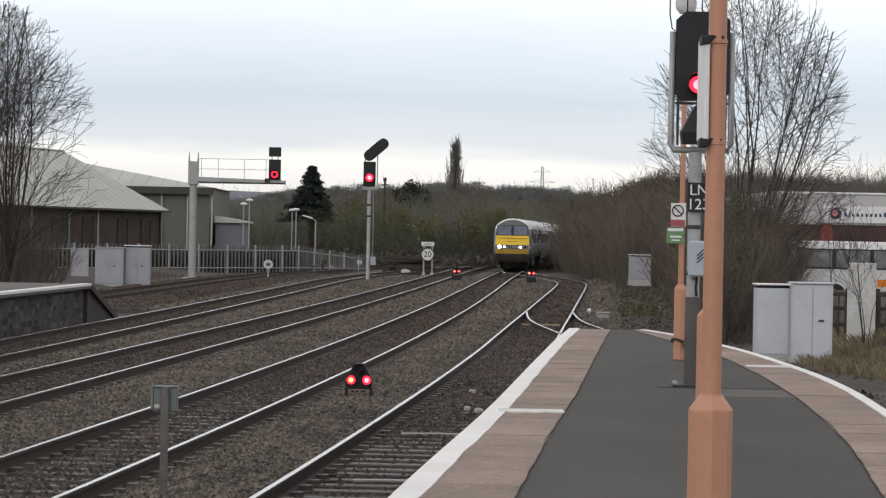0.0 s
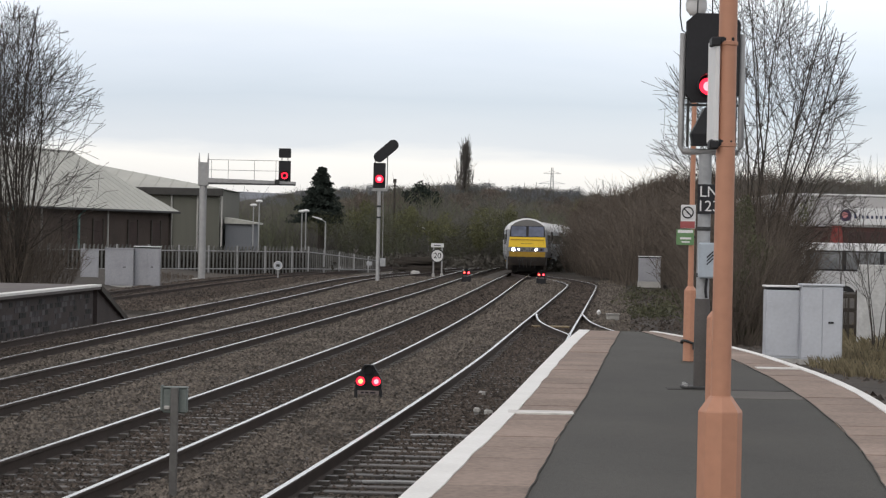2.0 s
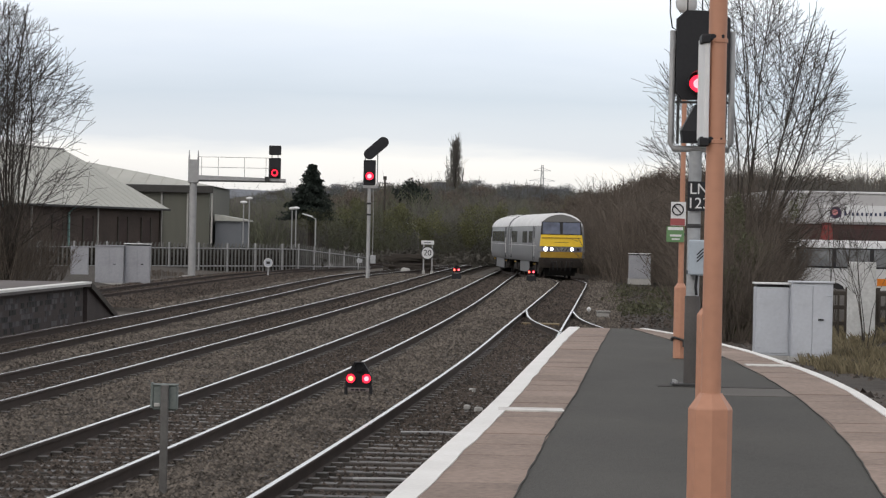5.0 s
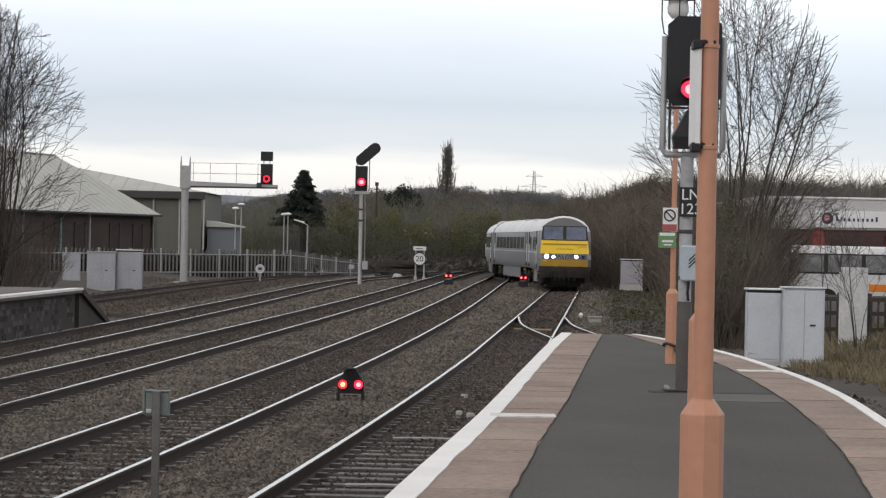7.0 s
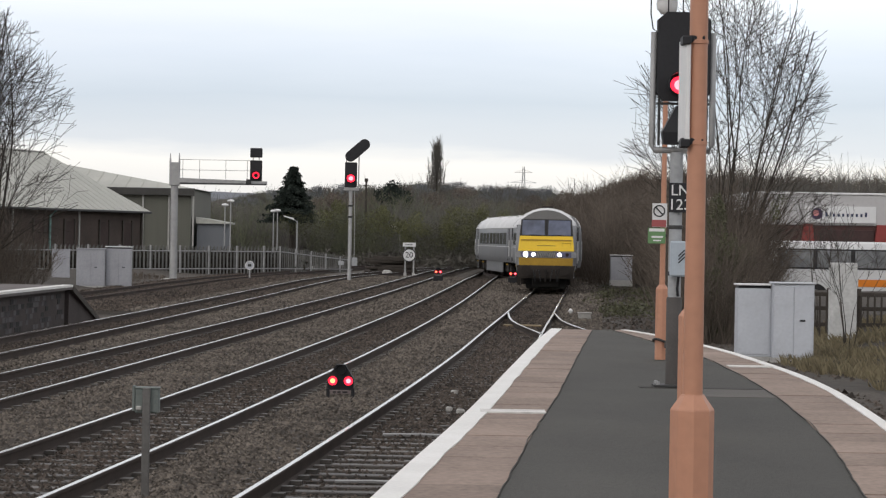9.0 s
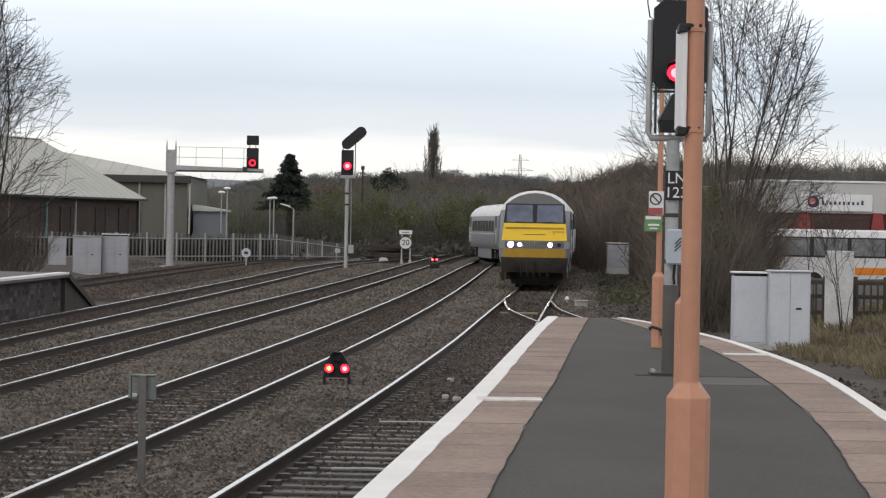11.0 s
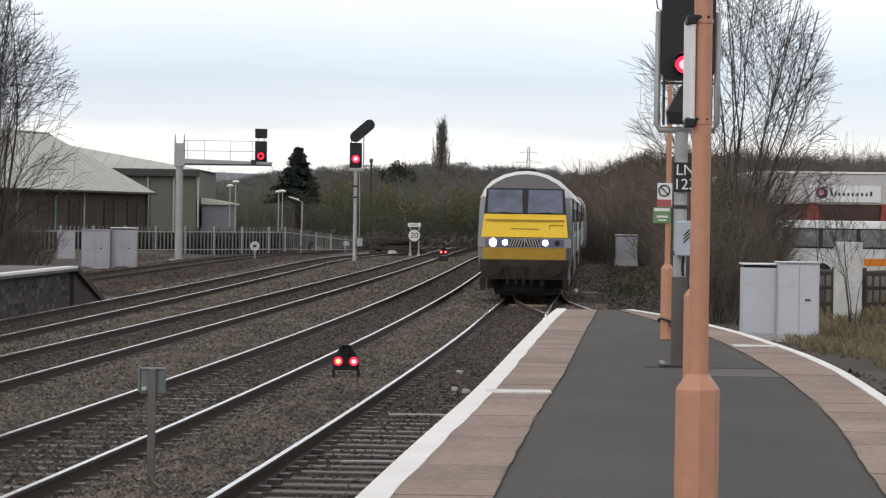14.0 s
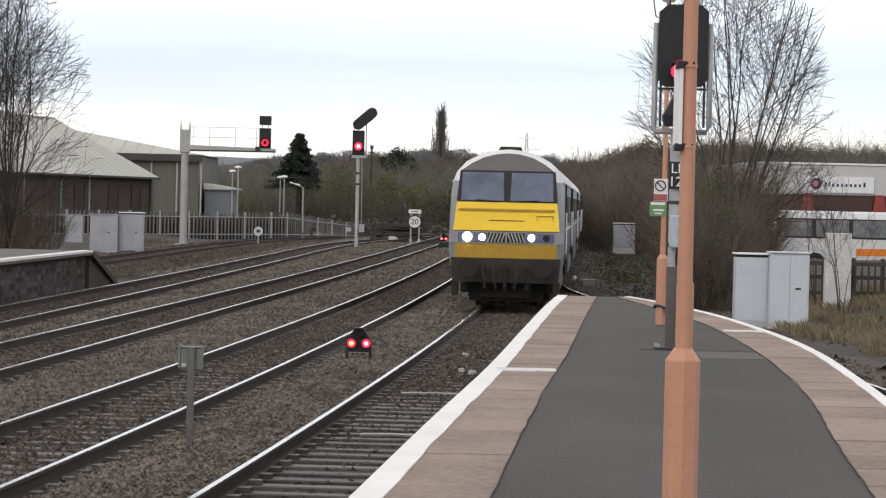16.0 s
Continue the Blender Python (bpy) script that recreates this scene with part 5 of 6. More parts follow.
def hip_building(name, label, x0, x1, y0, y1, eave, ridge, rx0, rx1, wall, over=0.6):
    b = thing(name, label, "building")
    boxpart("wall", b, wall, x0, x1, y0, y1, -0.5, eave - 0.05, 0)
    bm = bmesh.new()
    ym = (y0 + y1) / 2
    c = [(x0 - over, y0 - over, eave), (x1 + over, y0 - over, eave), (x1 + over, y1 + over, eave), (x0 - over, y1 + over, eave), (rx0, ym, ridge), (rx1, ym, ridge)]
    v = [bm.verts.new(p) for p in c]
    for f in ((0, 1, 5, 4), (1, 2, 5), (2, 3, 4, 5), (3, 0, 4), (3, 2, 1, 0)):
        bm.faces.new([v[i] for i in f])
    roof = part("roof", bm, SHEET_ROOF, b, "pale sheeted hipped roof")
    n = 26
    for k in range(n):
        t = (k + 0.5) / n
        xx = x0 - over + (x1 - x0 + 2 * over) * t
        top = 1.0 if rx0 <= xx <= rx1 else max(0.03, (x1 + over - xx) / (x1 + over - rx1)) if xx > rx1 else max(0.03, (xx - x0 + over) / (rx0 - x0 + over))
        bm = bmesh.new()
        za, zb, ya, yb = eave + 0.02, eave + (ridge - eave) * top + 0.02, y0 - over, y0 - over + (ym - y0 + over) * top
        tube(bm, [(xx, ya, za), (xx, yb, zb)], 0.022, 4)
        part("roof_seam", bm, SHEET_ROOF, roof)
    boxpart("gutter", b, DARK_STEEL, x0 - over, x1 + over, y0 - over - 0.12, y0 - over + 0.02, eave - 0.2, eave + 0.015, 0.02, "dark eaves gutter")
    return b


TEAL_PIPE = mat("flaking_teal_paint", (0.16, 0.27, 0.25), 0.7, var=0.4, scale=2, fine=8)
DOOR_BROWN = mat("dark_red_brown_door", (0.04, 0.024, 0.02), 0.8, var=0.3, scale=1, fine=8)


def goods_shed():
    """The old shed beside the line: local x runs along its wall to the far corner at 0, local y away from the tracks."""
    b = thing("goods_shed", "old dark brick shed with large pale hipped roof", "building", at=pose(-19.15, 197.4, 0, 0, 0, 74.4))
    L, W, eave, ridge, over = 52.0, 12.0, 3.8, 7.75, 0.5
    boxpart("wall", b, DARK_WALL, -L + over, -over, over, W - over, -0.5, eave - 0.05, 0)
    bm = bmesh.new()
    c = [(-L, 0, eave), (0, 0, eave), (0, W, eave), (-L, W, eave), (-L + 5, W / 2, ridge), (-5, W / 2, ridge)]
    v = [bm.verts.new(p) for p in c]
    for f in ((0, 1, 5, 4), (1, 2, 5), (2, 3, 4, 5), (3, 0, 4), (3, 2, 1, 0)):
        bm.faces.new([v[i] for i in f])
    roof = part("roof", bm, SHEET_ROOF, b, "pale sheeted hipped roof")
    for k in range(44):
        x = -0.6 - 1.15 * k
        top = min(1.0, -x / 5, (x + L) / 5)
        bm = bmesh.new()
        tube(bm, [(x, 0, eave + 0.01), (x, W / 2 * top, eave + (ridge - eave) * top + 0.01)], 0.016, 4)
        part("roof_seam", bm, SHEET_ROOF, roof)
    boxpart("ridge_cap", roof, CONCRETE, -L + 5, -5, W / 2 - 0.15, W / 2 + 0.15, ridge - 0.06, ridge + 0.05, 0.02, "weathered ridge capping")
    boxpart("gutter", b, DARK_STEEL, -L, 0, -0.1, 0.02, eave - 0.14, eave + 0.012, 0.02, "dark eaves gutter")
    for x in (-16.7, -27.5, -38.5):
        bm = bmesh.new()
        tube(bm, [(x, over - 0.08, -0.4), (x, over - 0.08, eave - 0.5), (x, 0.0, eave - 0.12)], 0.085, 7)
        part("downpipe", bm, TEAL_PIPE, b, "flaking teal downpipe")
    for x in (-11.8, -22.5):
        boxpart("wall_post", b, CONCRETE, x - 0.06, x + 0.06, over - 0.1, over - 0.003, -0.4, eave - 0.1, 0.01, "thin pale wall post")
    for x in (-3.2, -7.4, -13.4, -18.4, -24.5, -30.0):
        boxpart("doorway", b, DOOR_BROWN, x - 0.75, x + 0.75, over - 0.05, over - 0.003, -0.4, 3.0, 0.01, "dark red-brown timber door")
        for e in (-0.85, 0.85):
            boxpart("door_frame", b, WOOD_DARK, x + e - 0.09, x + e + 0.09, over - 0.09, over - 0.003, -0.4, 3.15, 0.01)
    boxpart("corner_post", b, WOOD_DARK, -over - 0.2, -over + 0.02, over - 0.12, over - 0.003, -0.4, eave - 0.1, 0.01, "dark corner post")


goods_shed()
shed = hip_building("industrial_shed", "grey-green clad industrial shed with pale roof", -48, -17.9, 216, 236, 5.75, 7.7, -40, -29, GREEN_CLAD, 0.3)
boxpart("fascia", shed, mat("dark_fascia", (0.05, 0.048, 0.045), 0.7), -48, -17.6, 215.5, 215.69, 5.2, 5.72, 0.02, "dark fascia board")
for px in (331, 285, 374):
    x = at_px(px, 215.9)
    bm = bmesh.new()
    tube(bm, [(x, 215.85, -0.4), (x, 215.85, 5.3)], 0.07, 6)
    part("downpipe", bm, CONCRETE, shed, "pale downpipe")
annexe = thing("shed_annexe", "low blue-grey clad annexe with flat pale roof", "building")
boxpart("wall", annexe, GREY_CLAD, -17.5, -15.5, 217, 226, -0.5, 3.2, 0.02)
bm = bmesh.new()
loft(bm, [[(-17.55, 216.7, 3.6), (-15.2, 216.7, 3.22), (-15.2, 216.7, 3.1), (-17.55, 216.7, 3.1)], [(-17.55, 226, 3.6), (-15.2, 226, 3.22), (-15.2, 226, 3.1), (-17.55, 226, 3.1)]])
part("roof", bm, SHEET_ROOF, annexe, "pale sloping roof")


def yard_lamp(px, y, top_px, head_w, label="grey yard lamp with white mushroom head"):
    x = at_px(px, y)
    h = 2.4 + (418 - (784 - px) * 0.0192 - top_px) * y / 5000 + 0.2
    l = thing("yard_lamp", label, "lamp post", "yard lamps", at=pose(x, y, -0.2))
    bm = bmesh.new()
    lathe(bm, [(0.07, 0), (0.05, h * 0.5), (0.045, h - 0.1)], 8)
    part("post", bm, GALV, l)
    bm = bmesh.new()
    lathe(bm, [(0.1, h - 0.16), (head_w, h - 0.1), (head_w, h - 0.03), (head_w * 0.7, h + 0.03), (0.05, h + 0.06)], 12)
    part("head", bm, WHITE, l, "white shallow lamp head")


for px, y, tp in ((430, 215, 360), (440, 212, 353), (516, 225, 371), (523, 222, 370)):
    yard_lamp(px, y, tp, 0.27)


def street_lamp(px, y, top_px, side):
    x = at_px(px, y)
    h = 2.4 + (418 - (784 - px) * 0.0192 - top_px) * y / 5000
    l = thing("street_lamp", "thin grey street lamp with pale angled head", "lamp post", "street lamps", at=pose(x, y, 0))
    bm = bmesh.new()
    tube(bm, [(0, 0, -0.3), (0, 0, h * 0.8), (0, 0, h - 0.25), (side * 0.35, 0, h - 0.05)], 0.07, 6)
    part("post", bm, GALV, l)
    bm = bmesh.new()
    loft(bm, [[(side * 0.3, -0.15, h - 0.1), (side * 0.3, 0.15, h - 0.1), (side * 0.3, 0.15, h + 0.06), (side * 0.3, -0.15, h + 0.06)], [(side * 1.2, -0.12, h + 0.18), (side * 1.2, 0.12, h + 0.18), (side * 1.2, 0.12, h + 0.26), (side * 1.2, -0.12, h + 0.26)]])
    part("head", bm, WHITE, l, "pale lamp head")


for px, y, tp, sd in ((558, 250, 386, -1), (740, 265, 402, -1), (782, 270, 406, -1)):
    street_lamp(px, y, tp, sd)
# rusty materials heap near the speed sign
rng = random.Random(3)
heap = thing("sleeper_stack", "stack of dark old timber sleepers beside the line", "timber stack", at=pose(-2.6, 196, -0.2))
for k in range(22):
    boxpart("old_sleeper", heap, WOOD_DARK, -1.3, 1.3, -0.13, 0.13, 0, 0.14, 0.01, at=pose(rng.uniform(-0.5, 0.5) + 0.5 * (k % 2), rng.uniform(-0.6, 0.6), 0.15 * (k // 3), 0, rng.uniform(-2, 2), rng.uniform(-8, 8)))
for k, (px, y) in enumerate(((716, 190), (721, 188), (585, 205))):
    bm = bmesh.new()
    lathe(bm, [(0.2, 0), (0.26, 0.12), (0.2, 0.26), (0.06, 0.33)], 7)
    solid("white_sack", bm, CONCRETE, "pale rubble sack beside the line", "sack", "rubble sacks", at=pose(at_px(px, y), y, -0.2, 0, 0, 40 * k))

# ---- bus depot beyond the loop line ----
CLAD = mat("pale_grey_depot_cladding", (0.47, 0.46, 0.46), 0.6, var=0.06, scale=0.3, fine=6)
BRICK_RED = mat("dark_red_brick", (0.085, 0.044, 0.040), 0.85, var=0.25, scale=1, fine=14)
RED_PAINT = mat("red_column_paint", (0.26, 0.045, 0.04), 0.6, var=0.1)
BUS_WHITE = mat("white_bus_paint", (0.62, 0.62, 0.62), 0.4, var=0.06)
BUS_ORANGE = mat("orange_bus_stripe", (0.72, 0.22, 0.02), 0.4, var=0.06)
BUS_BLUE = mat("blue_bus_stripe", (0.05, 0.13, 0.42), 0.4, var=0.06)
BUS_GLASS = mat("dull_bus_window", (0.17, 0.175, 0.18), 0.2, var=0.5, scale=1.2, fine=4, spec=0.5)


def depot():
    y = 130.0
    d = thing("bus_depot", "pale grey clad depot shed over dark red brick", "building")
    boxpart("cladding", d, CLAD, 15.15, 36, y, y + 22, 3.25, 4.66, 0.03, "pale grey metal cladding")
    boxpart("parapet", d, SIGN_WHITE, 15.1, 36.05, y - 0.06, y + 22, 4.662, 4.76, 0.02, "white parapet trim")
    boxpart("wall", d, BRICK_RED, 15.25, 35.9, y + 0.1, y + 21.9, -0.6, 3.246, 0, "dark red brick wall")
    for k in range(24):
        bm = bmesh.new()
        box(bm, 15.4 + 0.85 * k, 15.43 + 0.85 * k, y - 0.02, y + 0.0, 3.27, 4.64)
        part("cladding_rib", bm, CLAD, d)
    for px in (1462, 1592, 1720):
        x = at_px(px, y)
        bm = bmesh.new()
        loft(bm, [[(x - 0.34, y - 0.15, 2.2), (x + 0.34, y - 0.15, 2.2), (x + 0.34, y + 0.09, 2.2), (x - 0.34, y + 0.09, 2.2)], [(x - 0.2, y - 0.15, 3.3), (x + 0.2, y - 0.15, 3.3), (x + 0.2, y + 0.09, 3.3), (x - 0.2, y + 0.09, 3.3)]])
        part("red_column", bm, RED_PAINT, d, "red flared column")
    for k in range(3):
        boxpart("shutter", d, mat("dark_shutter", (0.06, 0.032, 0.03), 0.7), 18.2 + 3.35 * k, 20.7 + 3.35 * k, y + 0.02, y + 0.096, 0.0, 3.05, 0.02, "dark roller shutter")
    s = boxpart("sign_board", d, SIGN_WHITE, at_px(1456, y), at_px(1582, y), y - 0.09, y - 0.03, 3.36, 4.13, 0.01, "white company sign board")
    cx = at_px(1477, y)
    part("emblem", disc(bmesh.new(), (cx, y - 0.092, 3.78), 0.27, 0.015, 24), mat("navy_emblem", (0.05, 0.03, 0.08), 0.5), s, "dark round emblem")
    part("emblem_inner", disc(bmesh.new(), (cx - 0.04, y - 0.11, 3.8), 0.14, 0.01, 20), mat("pink_emblem", (0.62, 0.25, 0.25), 0.5), s, "pale inner emblem")
    ink = mat("navy_lettering", (0.03, 0.04, 0.09), 0.5)
    x = at_px(1492, y)
    for w, h in ((0.17, 0.3), (0.09, 0.28), (0.17, 0.2), (0.17, 0.2), (0.16, 0.2), (0.16, 0.2), (0.17, 0.2), (0.17, 0.2), (0.16, 0.2), (0.17, 0.3)):
        boxpart("logo_stroke", s, ink, x, x + w * 0.6, y - 0.1, y - 0.0905, 3.65, 3.65 + h * 0.72, 0.02, "")
        x += w + 0.045


depot()


def bus(x0, y, L, stripe, label):
    b = thing("single_deck_bus", label, "bus", "parked buses", at=pose(x0, y, -0.2))
    bm = bmesh.new()
    prof = [(0, 0.3), (0, 1.1), (0.02, 2.4), (0.12, 2.62), (0.4, 2.70), (2.1, 2.70), (2.38, 2.62), (2.48, 2.4), (2.5, 1.1), (2.5, 0.3)]
    loft(bm, [[(x, py, z) for py, z in prof] for x in (0, L)])
    part("body", bevelled(bm, 0.03), BUS_WHITE, b, "white bus body")
    boxpart("window_band", b, DARK_RUBBER, 0.3, L - 0.3, -0.012, 0.02, 1.55, 2.38, 0.01, "black window band")
    n = int(L / 1.55)
    for k in range(n):
        boxpart("window", b, BUS_GLASS, 0.4 + k * 1.55, 0.4 + k * 1.55 + 1.38, -0.024, -0.013, 1.62, 2.32, 0.008, "grey side window")
    boxpart("stripe", b, stripe, L * 0.38, L - 0.05, -0.012, 0.015, 0.85, 1.15, 0.004, "coloured side stripe")
    boxpart("roof_edge", b, BUS_ORANGE, L * 0.55, L - 0.1, -0.0, 0.06, 2.5, 2.6, 0.004, "orange cant strip")
    for k, x in enumerate((1.9, L - 2.4)):
        bm = bmesh.new()
        tube(bm, [(x, -0.02, 0.48), (x, 0.25, 0.48)], 0.48, 16)
        w = part("wheel", bm, DARK_RUBBER, b, "black bus wheel")
        bm = bmesh.new()
        tube(bm, [(x, -0.04, 0.48), (x, -0.015, 0.48)], 0.24, 12)
        part("hub", bm, GALV, w)


bus(14.2, 116, 9.6, BUS_ORANGE, "white single-deck bus with orange stripe parked at the depot")
bus(18.4, 108, 9.0, BUS_BLUE, "white single-deck bus with blue stripe parked at the depot")

# white pier and timber fence beside the loop line
bm = bmesh.new()
box(bm, -0.33, 0.33, -0.12, 0.12, -0.2, 2.05)
solid("concrete_pier", bevelled(bm, 0.02), mat("white_limewash", (0.5, 0.5, 0.49), 0.8, var=0.25, scale=2, fine=14), "pale limewashed upright slab behind the cabinets", "pier", at=pose(at_px(1526, 68), 68, -0.1))
fz = thing("timber_fence", "dark weathered post and rail fence", "fence")
for k in range(4):
    boxpart("post", fz, WOOD_DARK, 10.0 + 0.75 * k, 10.1 + 0.75 * k, 70, 70.1, -0.2, 1.3, 0.01)
for z in (0.35, 0.75, 1.1):
    boxpart("rail", fz, WOOD_DARK, 9.4, 12.6, 69.95, 69.99, z, z + 0.1, 0.008)
for k in range(18):
    boxpart("pale", fz, WOOD_DARK, 9.45 + 0.17 * k, 9.5 + 0.17 * k, 69.91, 69.945, -0.1, 1.15, 0.006)


# grass, ferns and rubble on the bank beside the platform
GRASS = mat("dry_winter_grass", (0.17, 0.142, 0.085), 0.9, var=0.4, scale=0.5, fine=3, per="island", tint=(0.235, 0.2, 0.125))


def grass():
    rng, verts, faces = random.Random(21), [], []
    for k in range(17000):
        y = rng.uniform(50, 74)
        x = rng.uniform(at_px(1380, y), at_px(1700, y))
        if noise.noise(Vector((x * 0.7, y * 0.35, 1))) < -0.12 or x < TRACK_LOOP(y) + 3.3 + 0.6 * noise.noise(Vector((0, y * 0.5, 2))):
            continue
        right = x - TRACK_LOOP(y)
        z = GROUND_Z + max(0, min(0.7, (right - 4.6) * 0.16)) - 0.02
        h, a, ln = rng.uniform(0.08, 0.34), rng.uniform(0, 6.28), rng.uniform(0.02, 0.2)
        w = 0.008
        b = len(verts)
        verts += [(x - w, y, z), (x + w, y, z), (x + math.cos(a) * ln * 0.4 + w * 0.7, y + math.sin(a) * ln * 0.4, z + h * 0.65), (x + math.cos(a) * ln, y + math.sin(a) * ln, z + h)]
        faces += [(b, b + 1, b + 2), (b, b + 2, b + 3)]
    tagged(new("dry_grass", from_lists("dry_grass", verts, faces, GRASS)), "dry straw-coloured winter grass on the bank", "grass", kind="stuff")


grass()


def rubble():
    rng = random.Random(33)
    verts, faces = [], []
    for k in range(1500):
        y = rng.uniform(30, 62)
        x = TRACK_LOOP(y) + rng.uniform(-0.6, 2.6)
        stone_mesh_into(verts, faces, rng, x, y, GROUND_Z + 0.03, rng.choice((0.04, 0.05, 0.06, 0.08, 0.14)))
    for k in range(7000):
        y = rng.uniform(53, 150)
        x = TRACK_PLATFORM(y) + rng.uniform(0.9, 9.0)
        z = GROUND_Z + 0.045 + max(0, min(0.7, (x - TRACK_PLATFORM(y) - 4.6) * 0.16)) * (y > 92)
        stone_mesh_into(verts, faces, rng, x, y, z, rng.choice((0.02, 0.03, 0.035, 0.04, 0.07)) * (0.7 + y / 120))
    tagged(new("lineside_rubble", from_lists("lineside_rubble", verts, faces, STONE_BROWN)), "brown rubble and ballast beside the loop line", "rubble", kind="stuff")


rubble()

# ---- trees, shrubs and the distance ----
BARK = mat("bare_branch_bark", (0.043, 0.036, 0.03), 0.9, var=0.3, scale=2, fine=12)
TWIGS = mat("brown_winter_twigs", (0.114, 0.093, 0.075), 0.95, var=0.4, scale=0.25, fine=2.0, per="island")
# Far scrub and thicket: distance haze is put into these raised colours.
TWIGS_HAZED = mat("hazed_far_scrub", (0.136, 0.126, 0.116), 0.95, var=0.45, scale=0.06, fine=0.6, per="island", tint=(0.122, 0.122, 0.096))
THICKET = mat("dark_greenish_thicket", (0.115, 0.12, 0.078), 0.95, var=0.4, scale=0.1, fine=0.8, per="island")
CONIFER = mat("dark_conifer_green", (0.018, 0.026, 0.02), 0.9, var=0.4, scale=0.5, fine=3, per="island")
IVY = mat("dull_green_leaves", (0.078, 0.08, 0.045), 0.9, var=0.4, scale=0.6, fine=4, per="island")
# Blue-grey base: distance haze is painted into the hill's colour.
WOODED_HILL = mat("haze_blue_wooded_hill", (0.16, 0.172, 0.195), 1.0, var=0.35, scale=0.012, fine=0.12)
SCRUB_BANK = mat("scrubby_bank", (0.078, 0.072, 0.06), 0.95, var=0.4, scale=0.08, fine=1.0)


def limb(V, F, a, b, ra, rb, n=4):
    d = (b - a)
    if d.length < 1e-5:
        return
    d = d.normalized()
    u = d.orthogonal().normalized()
    w = d.cross(u)
    i = len(V)
    for c, r in ((a, ra), (b, rb)):
        for k in range(n):
            t = k * math.tau / n
            V.append(tuple(c + r * (math.cos(t) * u + math.sin(t) * w)))
    for k in range(n):
        F.append((i + k, i + (k + 1) % n, i + n + (k + 1) % n, i + n + k))


def ascend(V, F, rng, p, d, length, r, depth, tip, inside):
    """A nearly straight ascending limb with fine side shoots; it ends where the crown ends."""
    steps = (3, 5, 6, 7)[min(depth, 3)]
    q, rr, seg = p.copy(), r, length / steps
    for k in range(steps):
        d = (d + Vector((rng.gauss(0, 0.085), rng.gauss(0, 0.085), rng.gauss(0.02, 0.06)))).normalized()
        nq = q + d * seg
        nr = max(tip, rr * 0.83)
        limb(V, F, q, nq, rr, nr, 5 if rr > 0.05 else 4 if rr > 0.02 else 3)
        if not inside(nq):
            return
        q, rr = nq, nr
        if depth > 0 and (k > 0 or depth < 3):
            for _ in range(rng.choice((1, 1, 1, 2))):
                a, tilt = rng.uniform(0, math.tau), rng.uniform(0.35, 0.95)
                u = d.orthogonal().normalized()
                t = (d * math.cos(tilt) + (u * math.cos(a) + d.cross(u) * math.sin(a)) * math.sin(tilt)).normalized()
                ascend(V, F, rng, q, t, length * rng.uniform(0.36, 0.66) * (1 - 0.3 * k / steps), max(tip, rr * rng.uniform(0.42, 0.6)), depth - 1, tip, inside)


def bare_tree(label, x, y, stems, height, seed, depth=3, tip=0.006, girth=0.11, lean=0.25, bias=(0, 0), material=None, base_z=-0.3, wide=3.0, round_at=0.62, group=""):
    """Several stems from one root, and a crown that keeps to a rounded outline of half-width wide."""
    material = material or BARK
    rng, V, F = random.Random(seed), [], []
    t = thing("bare_tree", label, "tree", group, at=pose(x, y, base_z))
    cz, rz = height * round_at, height * (1 - round_at)
    inside = lambda p: (p.x / wide) ** 2 + (p.y / wide) ** 2 + (max(0, p.z - cz) / rz) ** 2 + (min(0, p.z - cz) / (cz * 1.4)) ** 2 < 1 + 0.3 * noise.noise(p * 0.8 + Vector((seed, 0, 0)))
    for k in range(stems):
        a = (k + rng.uniform(0.1, 0.9)) * math.tau / stems
        base = Vector((math.cos(a), math.sin(a), 0)) * rng.uniform(0.03, 0.03 * height)
        le = lean * rng.uniform(0.15, 1)
        d = Vector((math.cos(a) * le + bias[0], math.sin(a) * le + bias[1], 1)).normalized()
        r = girth * rng.uniform(0.6, 1.0)
        TV, TF = [], []
        trunk = height * rng.uniform(0.2, 0.3)
        top = base + d * trunk
        limb(TV, TF, base + Vector((0, 0, -0.3)), base + d * trunk * 0.5, r * 1.25, r, 7)
        limb(TV, TF, base + d * trunk * 0.5, top, r, r * 0.85, 7)
        part("trunk", from_lists("trunk", TV, TF, material), None, t)
        ascend(V, F, rng, top, d, height * 0.82, r * 0.85, depth, tip, inside)
        if depth > 2:
            for _ in range(2):
                o = (d + Vector((math.cos(a) * 0.5 + rng.gauss(0, 0.3), math.sin(a) * 0.5 + rng.gauss(0, 0.3), 0))).normalized()
                ascend(V, F, rng, base + d * trunk * rng.uniform(0.5, 0.95), o, height * 0.45, r * 0.4, depth - 1, tip, inside)
    part("crown", from_lists("crown", V, F, material), None, t, "bare twiggy crown")
    return t


